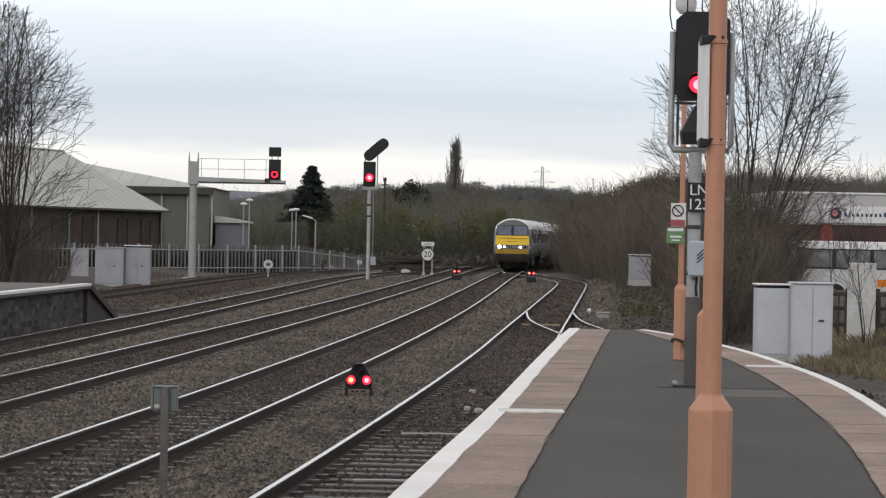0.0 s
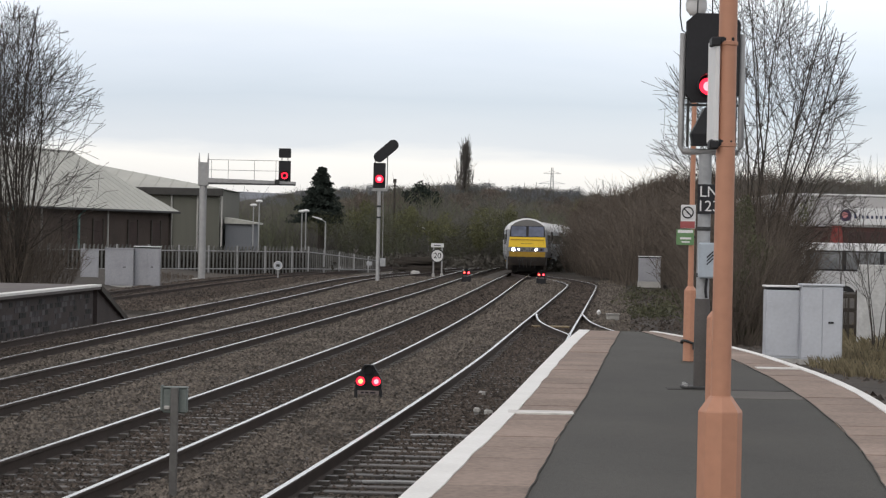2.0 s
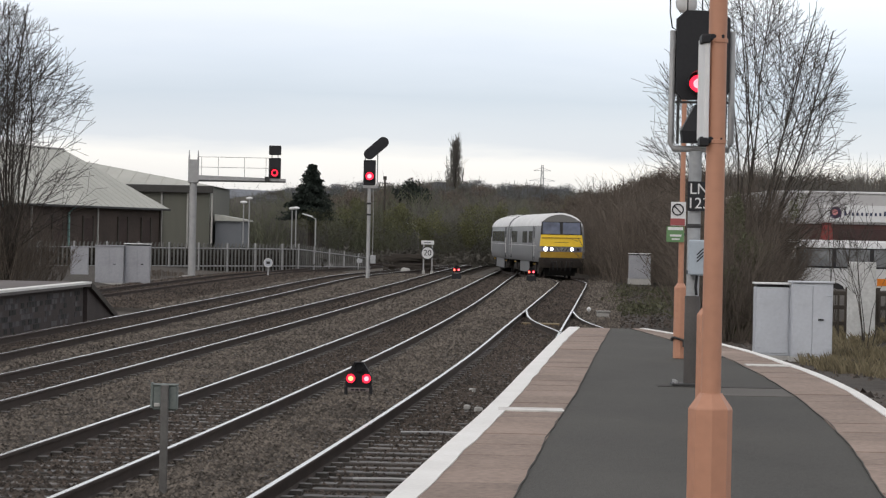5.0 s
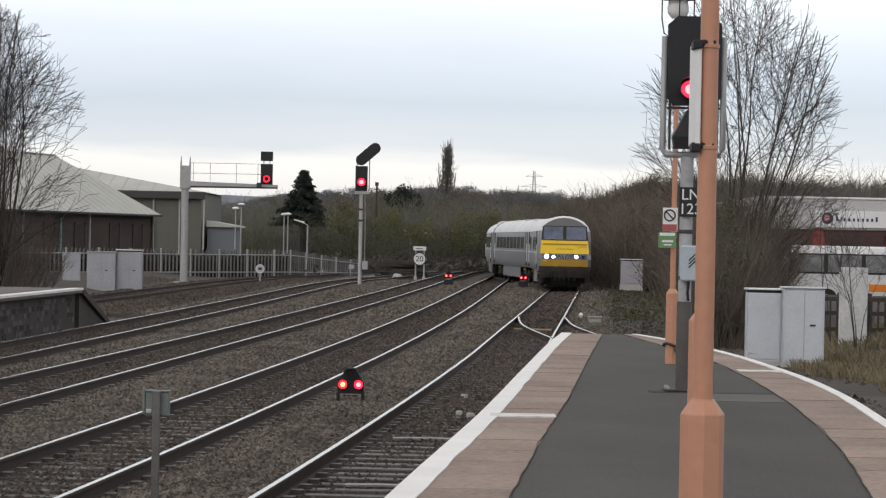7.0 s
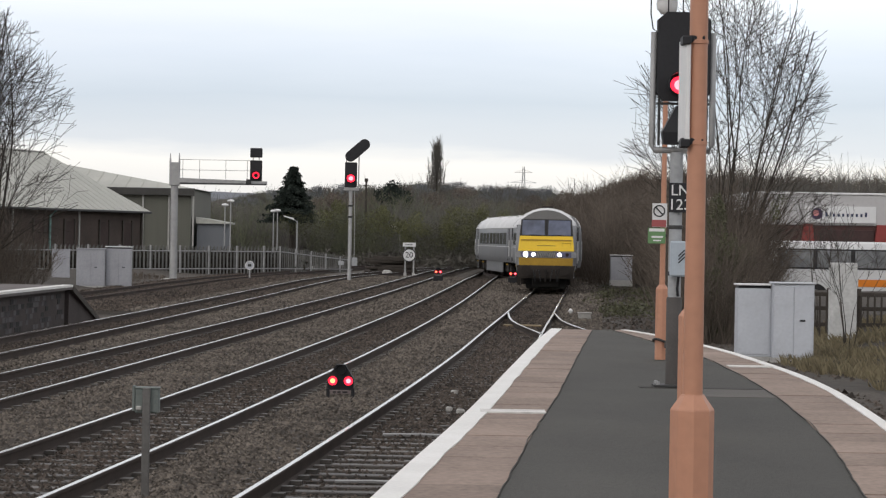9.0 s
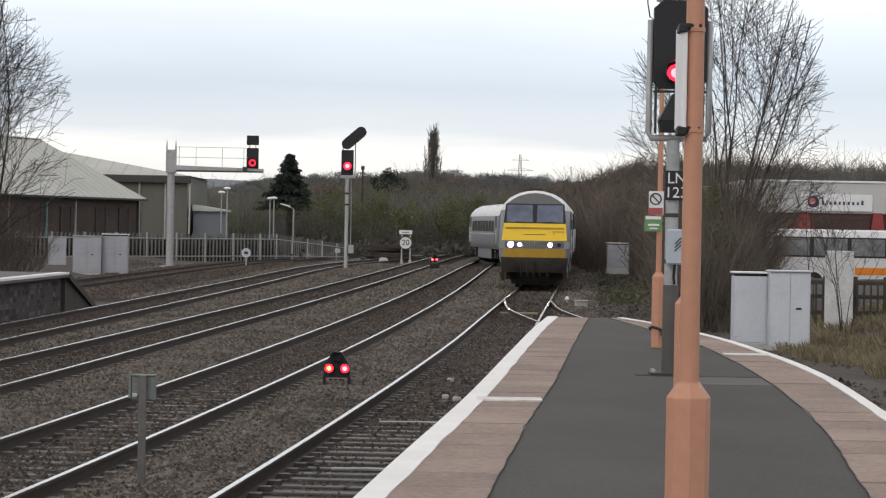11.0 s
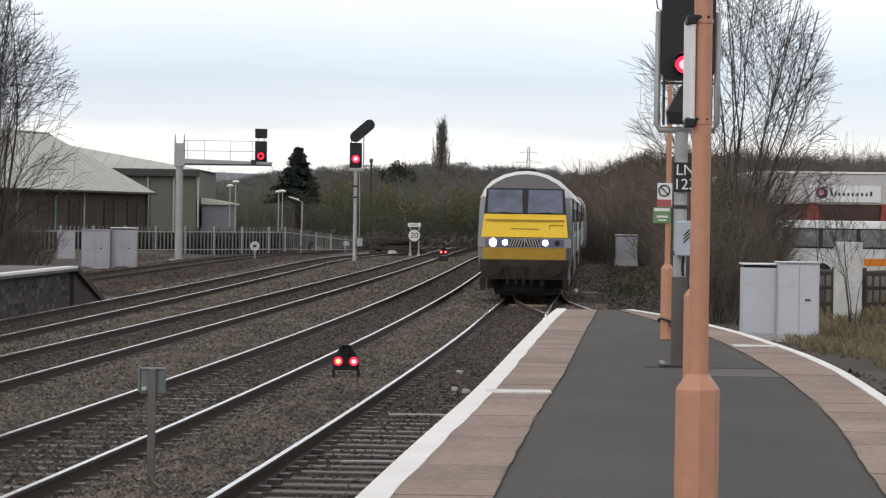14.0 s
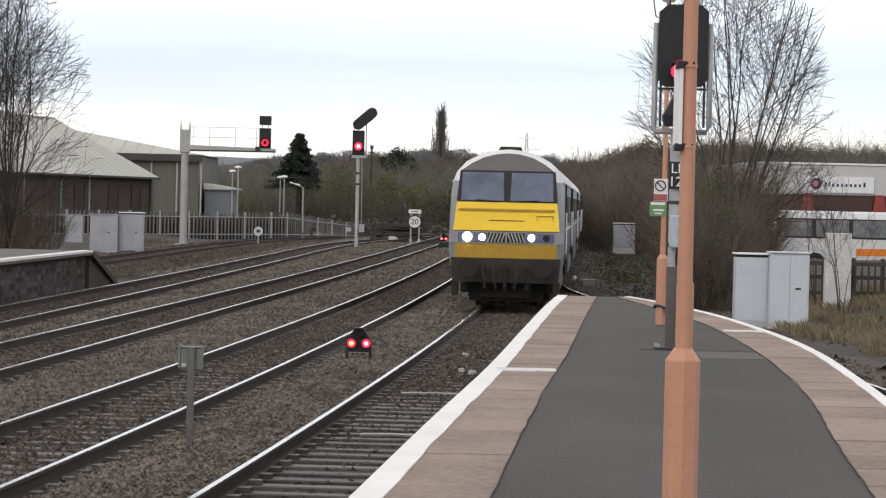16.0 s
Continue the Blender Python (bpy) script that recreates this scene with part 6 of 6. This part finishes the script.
def shrub_into(V, F, rng, x, y, z, rad, h, n, tw=0.012):
    """Upright brushy stems with twigs, into shared lists."""
    for k in range(n):
        a, q = rng.uniform(0, math.tau), rad * math.sqrt(rng.random())
        p = Vector((x + q * math.cos(a), y + q * math.sin(a), z))
        hh = h * rng.uniform(0.55, 1.05) * (1 - 0.45 * (q / rad) ** 2)
        d = Vector((math.cos(a) * 0.45 * q / rad + rng.gauss(0, 0.24), rng.gauss(0, 0.24), 1)).normalized()
        e = p + d * hh
        limb(V, F, p, e, tw * 1.4, tw * 0.6, 3)
        for j in range(9):
            s = p + d * hh * rng.uniform(0.3, 1.0)
            dd = (d * 0.55 + Vector((rng.gauss(0, 0.65), rng.gauss(0, 0.5), rng.uniform(-0.1, 0.5)))).normalized()
            limb(V, F, s, s + dd * hh * rng.uniform(0.12, 0.32), tw * 0.7, tw * 0.35, 3)


def leaf_cloud(V, F, rng, c, r, n, size):
    for k in range(n):
        while True:
            p = Vector((rng.uniform(-1, 1), rng.uniform(-1, 1), rng.uniform(-1, 1)))
            if p.length < 1:
                break
        p = Vector((c[0] + p.x * r[0], c[1] + p.y * r[1], c[2] + p.z * r[2]))
        i = len(V)
        for _ in range(3):
            V.append(tuple(p + Vector((rng.gauss(0, size), rng.gauss(0, size), rng.gauss(0, size)))))
        F.append((i, i + 1, i + 2))


# the two bare trees that frame the view
bare_tree("many-stemmed bare winter tree behind the cabinets", at_px(1322, 84), 84, 12, 10.8, 5, girth=0.062, tip=0.0065, lean=0.22, bias=(0.03, 0), wide=2.85, round_at=0.48)
bare_tree("many-stemmed bare winter tree beside the old shed", at_px(4, 104), 104, 12, 10.4, 9, girth=0.085, lean=0.26, wide=3.4, round_at=0.5, tip=0.008)
bare_tree("bare winter tree beside the old shed", at_px(-105, 108), 108, 6, 11.2, 12, girth=0.08, lean=0.22, wide=2.6, tip=0.008)
bare_tree("thin bare sapling beside the pale slab", at_px(1535, 65), 65, 6, 3.3, 15, depth=2, tip=0.005, girth=0.016, lean=0.35, base_z=-0.1, wide=0.9)
bare_tree("thin bare sapling behind the cabinets", at_px(1488, 72), 72, 4, 3.9, 18, depth=2, tip=0.005, girth=0.018, lean=0.3, base_z=-0.1, wide=0.9)
# bare trees that stand above the far woodland
FAR_BARK = mat("far_grey_brown_branches", (0.105, 0.096, 0.086), 0.95, var=0.3, scale=0.2, fine=1.5)
for k, (px, y, top, half) in enumerate(((602, 330, 332, 26), (640, 345, 338, 24), (770, 360, 331, 30), (835, 370, 327, 30), (868, 350, 332, 26), (905, 365, 327, 24), (938, 380, 328, 28), (985, 380, 334, 24), (1052, 330, 318, 26), (1090, 250, 322, 26), (1120, 230, 306, 24), (1150, 235, 296, 26), (1182, 228, 286, 28), (1208, 232, 290, 26))):
    bare_tree("far rounded bare winter tree above the scrub", at_px(px, y), y, 4, 2.7 + (420 - top) * y / 5000, 200 + k, depth=2, tip=0.02, girth=0.13, lean=0.3, material=FAR_BARK if px < 1080 else TWIGS, wide=half * y / 5000, round_at=0.62, group="far bare trees")
bm = bmesh.new()
tube(bm, [(0, 0, -0.4), (0, 0, 4.0), (0, 0, 7.6)], [0.14, 0.12, 0.09], 7)
box(bm, -0.3, 0.3, -0.06, 0.06, 7.0, 7.1)
box(bm, -0.16, 0.16, -0.1, 0.1, 7.35, 7.7)
solid("telegraph_pole", bm, WOOD_DARK, "dark timber pole standing above the scrub", "pole", at=pose(at_px(679, 262), 262, 0))


def brush(name, label, seed, rows, material, tw):
    rng, V, F = random.Random(seed), [], []
    for x, y, z, rad, h, n in rows:
        shrub_into(V, F, rng, x, y, z, rad, h, n, tw)
    return tagged(new(name, from_lists(name, V, F, material)), label, "shrubs", kind="stuff")


rng = random.Random(40)
brush("lineside_brush", "brown bare brush along the loop line", 41, [(at_px(px, y), y, -0.2, 0.75, 2.4 + (429 - tp) * y / 5000, 230) for px, y, tp in
      ((1284, 72, 420), (1300, 74, 380), (1318, 76, 365), (1286, 80, 330), (1304, 84, 300), (1322, 85, 312), (1296, 82, 290), (1312, 83, 276), (1326, 84, 284), (1300, 88, 310))], TWIGS, 0.007)
brush("shed_brush", "brown bare brush in front of the old shed", 42, [(at_px(px, y), y, -0.1, 1.2, 2.4 + (404 - tp) * y / 5000, 110) for px, y, tp in
      ((-20, 106, 380), (5, 104, 330), (30, 106, 345), (55, 112, 385), (285, 150, 470), (245, 140, 478))], TWIGS, 0.009)
# the wooded bank on the inside of the curve
rows = []
for k in range(130):
    y = rng.uniform(100, 240)
    px = rng.uniform(1010 if y > 185 else 1045 + (185 - y) * 1.3, 1320)
    if y < 150 and px < 1255:
        y += 55
    tp = 345 - (px - 1010) * 0.28 if px < 1200 else 292 + 10 * rng.random()
    tp += rng.uniform(0, 75) + (8 if y < 150 else 0)
    rows.append((at_px(px, y), y, 0.0, rng.uniform(1.0, 2.0), 2.4 + (427 - tp) * y / 5000, 75))
brush("curve_woodland", "dense brown winter scrub on the inside of the curve", 43, rows, TWIGS, 0.014)
rows = []
for k in range(110):
    px, y = rng.uniform(1290, 1640), rng.uniform(160, 210)
    tp = 306 + 18 * noise.noise(Vector((px * 0.02, 0, 0))) + rng.uniform(-12, 40)
    rows.append((at_px(px, y), y, 0.0, rng.uniform(1.2, 2.2), 2.4 + (430 - tp) * y / 5000, 70))
brush("depot_woodland", "dark brown winter trees behind the depot", 44, rows, TWIGS_HAZED, 0.02)
# far woodland along the curve of the line
rows = []
for k in range(480):
    px, y = rng.uniform(375, 1080), rng.uniform(255, 420)
    tp = 329 - 10 * math.exp(-((px - 800) / 110) ** 2) + (6 if px < 480 else 0) + 16 * noise.noise(Vector((px * 0.03, 4, 0))) + (px > 900) * (px - 900) * 0.09
    tp += rng.uniform(0, 1) ** 1.5 * 100
    if px < 500:
        tp = max(tp, 348)
    rows.append((at_px(px, y), y, -0.3, rng.uniform(1.8, 3.6), 2.4 + (416 - tp) * y / 5000, 46))
brush("far_woodland", "far brown winter woodland beyond the tracks", 45, [r for r in rows if noise.noise(Vector((r[0] * 0.16, r[1] * 0.04, 3))) > -0.08], TWIGS_HAZED, 0.026)
brush("far_thicket", "far dark greenish thicket beyond the tracks", 46, [r for r in rows if noise.noise(Vector((r[0] * 0.16, r[1] * 0.04, 3))) <= -0.08], THICKET, 0.026)


def leafy(name, label, material, clouds, size, seed):
    rng, V, F = random.Random(seed), [], []
    for c, r, n in clouds:
        leaf_cloud(V, F, rng, c, r, n, size)
    return tagged(new(name, from_lists(name, V, F, material)), label, "shrubs", kind="stuff")


leafy("green_scrub", "dull green evergreen scrub along the railway", IVY, [((at_px(px, y), y, 2.4 + (422 - cy) * y / 5000), (w * y / 5000, 1.5, h * y / 5000), n) for px, cy, w, h, y, n in
      ((850, 415, 60, 40, 248, 6000), (905, 430, 60, 38, 250, 4500), (790, 435, 50, 36, 250, 4200), (1080, 470, 60, 40, 200, 3800), (1020, 400, 35, 40, 240, 2400), (600, 415, 50, 34, 252, 3300), (690, 415, 55, 42, 252, 4500), (980, 420, 50, 40, 250, 3500), (552, 402, 30, 22, 252, 1800))], 0.042, 51)
OLIVE = mat("olive_ivy_crown", (0.125, 0.126, 0.058), 0.95, var=0.4, scale=0.3, fine=3, per="island")
RUSSET = mat("russet_winter_crown", (0.14, 0.112, 0.092), 0.95, var=0.35, scale=0.3, fine=3, per="island")
# Skyline crowns carry painted haze: paler and bluer than nearer trees.
SLATE = mat("haze_blue_far_crown", (0.158, 0.166, 0.178), 0.95, var=0.3, scale=0.3, fine=3, per="island")


def far_crowns(name, label, material, spots, seed):
    """Rounded clumps of fine twigs and leaves at mixed depths, each an uneven cluster."""
    rng = random.Random(seed)
    clouds = []
    for px, y, cy, w, h in spots:
        for k in range(9):
            a, q = rng.uniform(0, math.tau), rng.random() ** 0.5
            clouds.append(((at_px(px + w * 0.7 * q * math.cos(a), y), y + rng.uniform(-1.5, 1.5), 2.4 + (420 - cy + h * 0.7 * q * math.sin(a)) * y / 5000), (w * 0.42 * y / 5000, 1.0, h * 0.42 * y / 5000), 420))
    leafy(name, label, material, clouds, 0.05, seed)


far_crowns("olive_trees", "olive ivy-covered trees among the far scrub", OLIVE, ((836, 246, 402, 34, 40), (762, 250, 405, 34, 34), (870, 256, 392, 30, 40), (706, 254, 398, 30, 34), (630, 262, 388, 34, 30), (1010, 236, 385, 24, 34), (930, 262, 400, 30, 30)), 151)
far_crowns("russet_trees", "brown rounded winter trees in the far woodland", RUSSET, ((858, 330, 358, 46, 28), (800, 300, 366, 40, 26), (670, 300, 366, 40, 26), (610, 290, 366, 34, 24), (740, 320, 352, 36, 22), (960, 320, 366, 38, 26), (1108, 226, 350, 34, 40), (1150, 222, 330, 34, 44), (1190, 224, 318, 36, 40), (1075, 228, 380, 30, 40), (1230, 220, 330, 30, 40)), 152)
far_crowns("slate_trees", "grey winter trees along the skyline, haze put into their colour", SLATE, ((905, 400, 342, 34, 16), (950, 405, 344, 34, 16), (1000, 400, 344, 34, 18), (640, 400, 342, 34, 14), (590, 400, 346, 30, 14), (770, 400, 338, 36, 14), (845, 400, 336, 34, 14), (520, 400, 356, 34, 14), (470, 400, 364, 34, 14)), 153)
leafy("ivy_brush", "brownish-green ivy and leaves in the brush behind the cabinets", IVY, [((at_px(px, y), y, 2.4 + (429 - cy) * y / 5000), (w * y / 5000, 0.8, h * y / 5000), n) for px, cy, w, h, y, n in
      ((1296, 540, 24, 70, 73, 5200), (1322, 480, 26, 70, 75, 4800), (1318, 560, 24, 45, 74, 3200), (1300, 400, 18, 60, 80, 2400), (1356, 455, 16, 26, 77, 500), (1404, 372, 9, 16, 78, 130), (1418, 352, 7, 10, 78, 60))], 0.026, 53)
# The run behind the fence is added to darken the gaps between pales.
leafy("low_bramble", "low dark bramble at the foot of the scrub", SCRUB_BANK, [((at_px(px, y), y, 0.2), (2.2, 2.0, rng.uniform(0.4, 1.0)), 320) for px, y in [(rng.uniform(520, 1000), rng.uniform(225, 270)) for _ in range(30)] + [(10 + 515 * k / 26, 163 + 27 * k / 26) for k in range(27)]], 0.13, 52)


# Added bramble whose dark colour stands in for shade between the pales.
BRAMBLE_SHADE = mat("gap_shade_bramble", (0.036, 0.031, 0.025), 0.95, var=0.45, scale=0.6, fine=4, per="island")
leafy("fence_bramble", "dead bramble added behind the palisade fence, dark as gap shade", BRAMBLE_SHADE, [((-24.6 + 15 * k / 44, 160.6 + 27 * k / 44, 0.4), (0.55, 0.6, 0.95), 800) for k in range(45)], 0.055, 57)
weeds = random.Random(90)
leafy("bank_weeds", "low brown-green weeds on the earth bank by the turnout", IVY, [((at_px(px, y), y, 0.02), (0.7, 1.2, 0.22), 150) for px, y in [(weeds.uniform(1080, 1300), weeds.uniform(92, 138)) for _ in range(46)] if at_px(px, y) > TRACK_PLATFORM(y) + 2.2], 0.04, 91)


def conifer(label, px, y, top, half_w, base_px, seed):
    rng, V, F = random.Random(seed), [], []
    x = at_px(px, y)
    h = 2.4 + (415 - top) * y / 5000
    z0 = 2.4 + (415 - base_px) * y / 5000
    t = thing("conifer", label, "tree", "conifers", at=pose(x, y, 0))
    bm = bmesh.new()
    tube(bm, [(0, 0, -0.4), (0, 0, h * 0.6), (0, 0, h - 0.3)], [0.35, 0.2, 0.04], 7)
    part("trunk", bm, BARK, t)
    w = half_w * y / 5000
    for k in range(280):
        f = min(0.97, max(0, (round(rng.random() ** 1.25 * 7) + rng.uniform(-0.42, 0.42)) / 7))
        z = z0 + (h - z0) * f
        r = w * (1 - f) ** 1.05 * rng.uniform(0.45, 1.15) + 0.1
        a = rng.uniform(0, math.tau)
        for j in range(5):
            q = r * (j + 1) / 5
            leaf_cloud(V, F, rng, (q * math.cos(a), q * math.sin(a), z - 0.16 * q), (0.26 + 0.08 * r, 0.26 + 0.08 * r, 0.16), 20, 0.085)
    part("crown", from_lists("crown", V, F, CONIFER), None, t, "dark green tiered crown")


conifer("dark green spreading cedar beyond the fence", 550, 254, 297, 50, 384, 61)


def round_evergreen(px, y, top, half_w, seed):
    rng, V, F = random.Random(seed), [], []
    x, h = at_px(px, y), 2.4 + (417 - top) * y / 5000
    t = thing("evergreen_tree", "dark rounded evergreen above the woodland", "tree", at=pose(x, y, 0))
    bm = bmesh.new()
    tube(bm, [(0, 0, -0.4), (0, 0, h * 0.7)], [0.35, 0.15], 7)
    part("trunk", bm, BARK, t)
    w = half_w * y / 5000
    for k in range(42):
        a, q = rng.uniform(0, math.tau), w * math.sqrt(rng.random())
        zz = h - 0.4 - 2.6 * (q / w) ** 2 * rng.uniform(0.6, 1.2) - rng.random() * 0.8
        leaf_cloud(V, F, rng, (q * math.cos(a), q * math.sin(a), zz), (0.6, 0.6, 0.45), 45, 0.13)
    part("crown", from_lists("crown", V, F, CONIFER), None, t, "dark uneven crown")


round_evergreen(725, 300, 312, 34, 63)


def poplar():
    rng, V, F = random.Random(71), [], []
    y = 400.0
    t = thing("poplar", "tall narrow bare poplar above the woodland", "tree", at=pose(at_px(803, y), y, -0.4))
    h = 17.0
    bm = bmesh.new()
    tube(bm, [(0, 0, 0), (0, 0, 6), (0, 0, 12), (0, 0, h)], [0.35, 0.25, 0.12, 0.03], 7)
    part("trunk", bm, BARK, t)
    for k in range(270):
        z = rng.uniform(4, 14)
        a = rng.uniform(0, math.tau)
        ln = rng.uniform(1.8, 4.6) * (0.75 + 0.35 * math.sin(math.pi * (z - 4) / 9))
        p = Vector((0, 0, z))
        out = 0.3 * (1 - 0.7 * (z - 4) / 10)
        q = p + Vector((math.cos(a) * ln * out, math.sin(a) * ln * out, ln * 0.5))
        e = q + Vector((math.cos(a) * ln * 0.06, math.sin(a) * ln * 0.06, ln * 0.55))
        e.z = min(e.z, h - 0.6 * math.hypot(e.x, e.y) - 0.9 * rng.random())
        limb(V, F, p, q, 0.04, 0.03, 3)
        limb(V, F, q, e, 0.035, 0.02, 3)
        for j in range(3):
            s = q.lerp(e, rng.random())
            limb(V, F, s, s + Vector((rng.gauss(0, 0.25), rng.gauss(0, 0.25), rng.uniform(0.4, 1.2))), 0.025, 0.012, 3)
    part("crown", from_lists("crown", V, F, FAR_BARK), None, t, "upswept bare branches")


poplar()


def pylon():
    y = 1500.0
    x = at_px(957, y)
    z0, top = 18.0, 2.4 + (421 - 294) * y / 5000
    t = thing("pylon", "distant grey lattice electricity pylon", "pylon", at=pose(x, y, 0))
    H = top - z0
    wide = lambda z: 1.9 - 1.5 * min(1, (z - z0) / (H * 0.75))
    for sx in (-1, 1):
        bm = bmesh.new()
        tube(bm, [(sx * wide(z0), 0, z0 - 15), (sx * wide(z0), 0, z0), (sx * wide(z0 + H * 0.5), 0, z0 + H * 0.5), (sx * 0.35, 0, top)], 0.22, 4)
        part("leg", bm, GALV, t)
    for k in range(7):
        za, zb = z0 + H * k / 8, z0 + H * (k + 1) / 8
        bm = bmesh.new()
        tube(bm, [(-wide(za), 0, za), (wide(zb), 0, zb)], 0.12, 4)
        tube(bm, [(wide(za), 0, za), (-wide(zb), 0, zb)], 0.12, 4)
        part("brace", bm, GALV, t)
    for f, w in ((0.86, 4.6), (0.62, 7.0), (0.38, 6.0)):
        bm = bmesh.new()
        z = z0 + H * f
        tube(bm, [(-w, 0, z), (w, 0, z)], 0.14, 4)
        tube(bm, [(-w, 0, z), (0, 0, z + 1.5), (w, 0, z)], 0.12, 4)
        part("cross_arm", bm, GALV, t)


pylon()


def land(name, label, material, rows, nx=160, rough=0.6, freq=0.03, seed=0):
    """A long rise across the view: rows of (y, x from, x to, height as a function of the share across)."""
    verts, faces = [], []
    for y, xa, xb, hf in rows:
        for k in range(nx + 1):
            s = k / nx
            x = xa + (xb - xa) * s
            z = hf(s)
            if z > 0:
                z += rough * noise.noise(Vector((x * freq, y * 0.01, seed))) + 0.5 * rough * noise.noise(Vector((x * freq * 4, y * 0.02, seed + 5)))
            verts.append((x, y, z))
    w = nx + 1
    for j in range(len(rows) - 1):
        for k in range(nx):
            faces.append((j * w + k, j * w + k + 1, (j + 1) * w + k + 1, (j + 1) * w + k))
    me = from_lists(name, verts, faces, material)
    me.shade_smooth()
    return tagged(new(name, me), label, "hill", kind="structure")


flat = lambda v: (lambda s: v)
bump = lambda base, *hs: (lambda s: base + sum(a * math.exp(-((s - c) / w) ** 2) for a, c, w in hs))
land("far_hill", "wooded hill on the horizon, haze put into its colour", WOODED_HILL, [(1250, -700, 700, flat(-2)), (1500, -750, 750, bump(14, (9, 0.43, 0.05), (10, 0.53, 0.03), (6, 0.62, 0.1), (9, 0.3, 0.1))), (1800, -900, 900, bump(17, (7, 0.435, 0.05), (8, 0.535, 0.04)))], rough=2.2, freq=0.012, seed=2)
land("scrub_bank", "brown scrubby rise behind the woodland", SCRUB_BANK, [(430, -260, 260, flat(-1)), (446, -260, 260, bump(6.6, (2.7, 0.505, 0.055), (0.6, 0.58, 0.1))), (560, -300, 300, bump(6.4))], rough=1.1, freq=0.12, seed=7)
land("depot_bank", "brown scrubby bank behind the depot", SCRUB_BANK, [(212, 9.5, 90, flat(-0.5)), (216, 9.5, 90, bump(6.3, (-2.4, 0.0, 0.06), (0.5, 0.14, 0.1))), (250, 12, 100, flat(6.5))], nx=90, rough=0.9, freq=0.3, seed=9)
crest = random.Random(77)
rows = [(at_px(px, 447), 446, 5.9 + 2.7 * math.exp(-((at_px(px, 447) / 520 - 0.005) / 0.055) ** 2) + 0.9 * crest.random(), 3.4, crest.uniform(1.0, 2.1), 120) for px in [crest.uniform(480, 1080) for _ in range(95)]]
brush("crest_woodland", "fine bare treetops along the far rise", 78, rows, TWIGS_HAZED, 0.02)
rows = []
for k in range(130):
    px = crest.uniform(1018, 1640)
    top = 2.4 + (424 - max(298, 352 - (px - 1010) * 0.32)) * 217 / 5000 + crest.uniform(-0.7, 0.1)
    rows.append((at_px(px, 217), 217, top - 2.4, 1.3, 2.5, 85))
brush("bank_woodland", "bare brown treetops along the bank", 79, rows, TWIGS, 0.014)

motions()
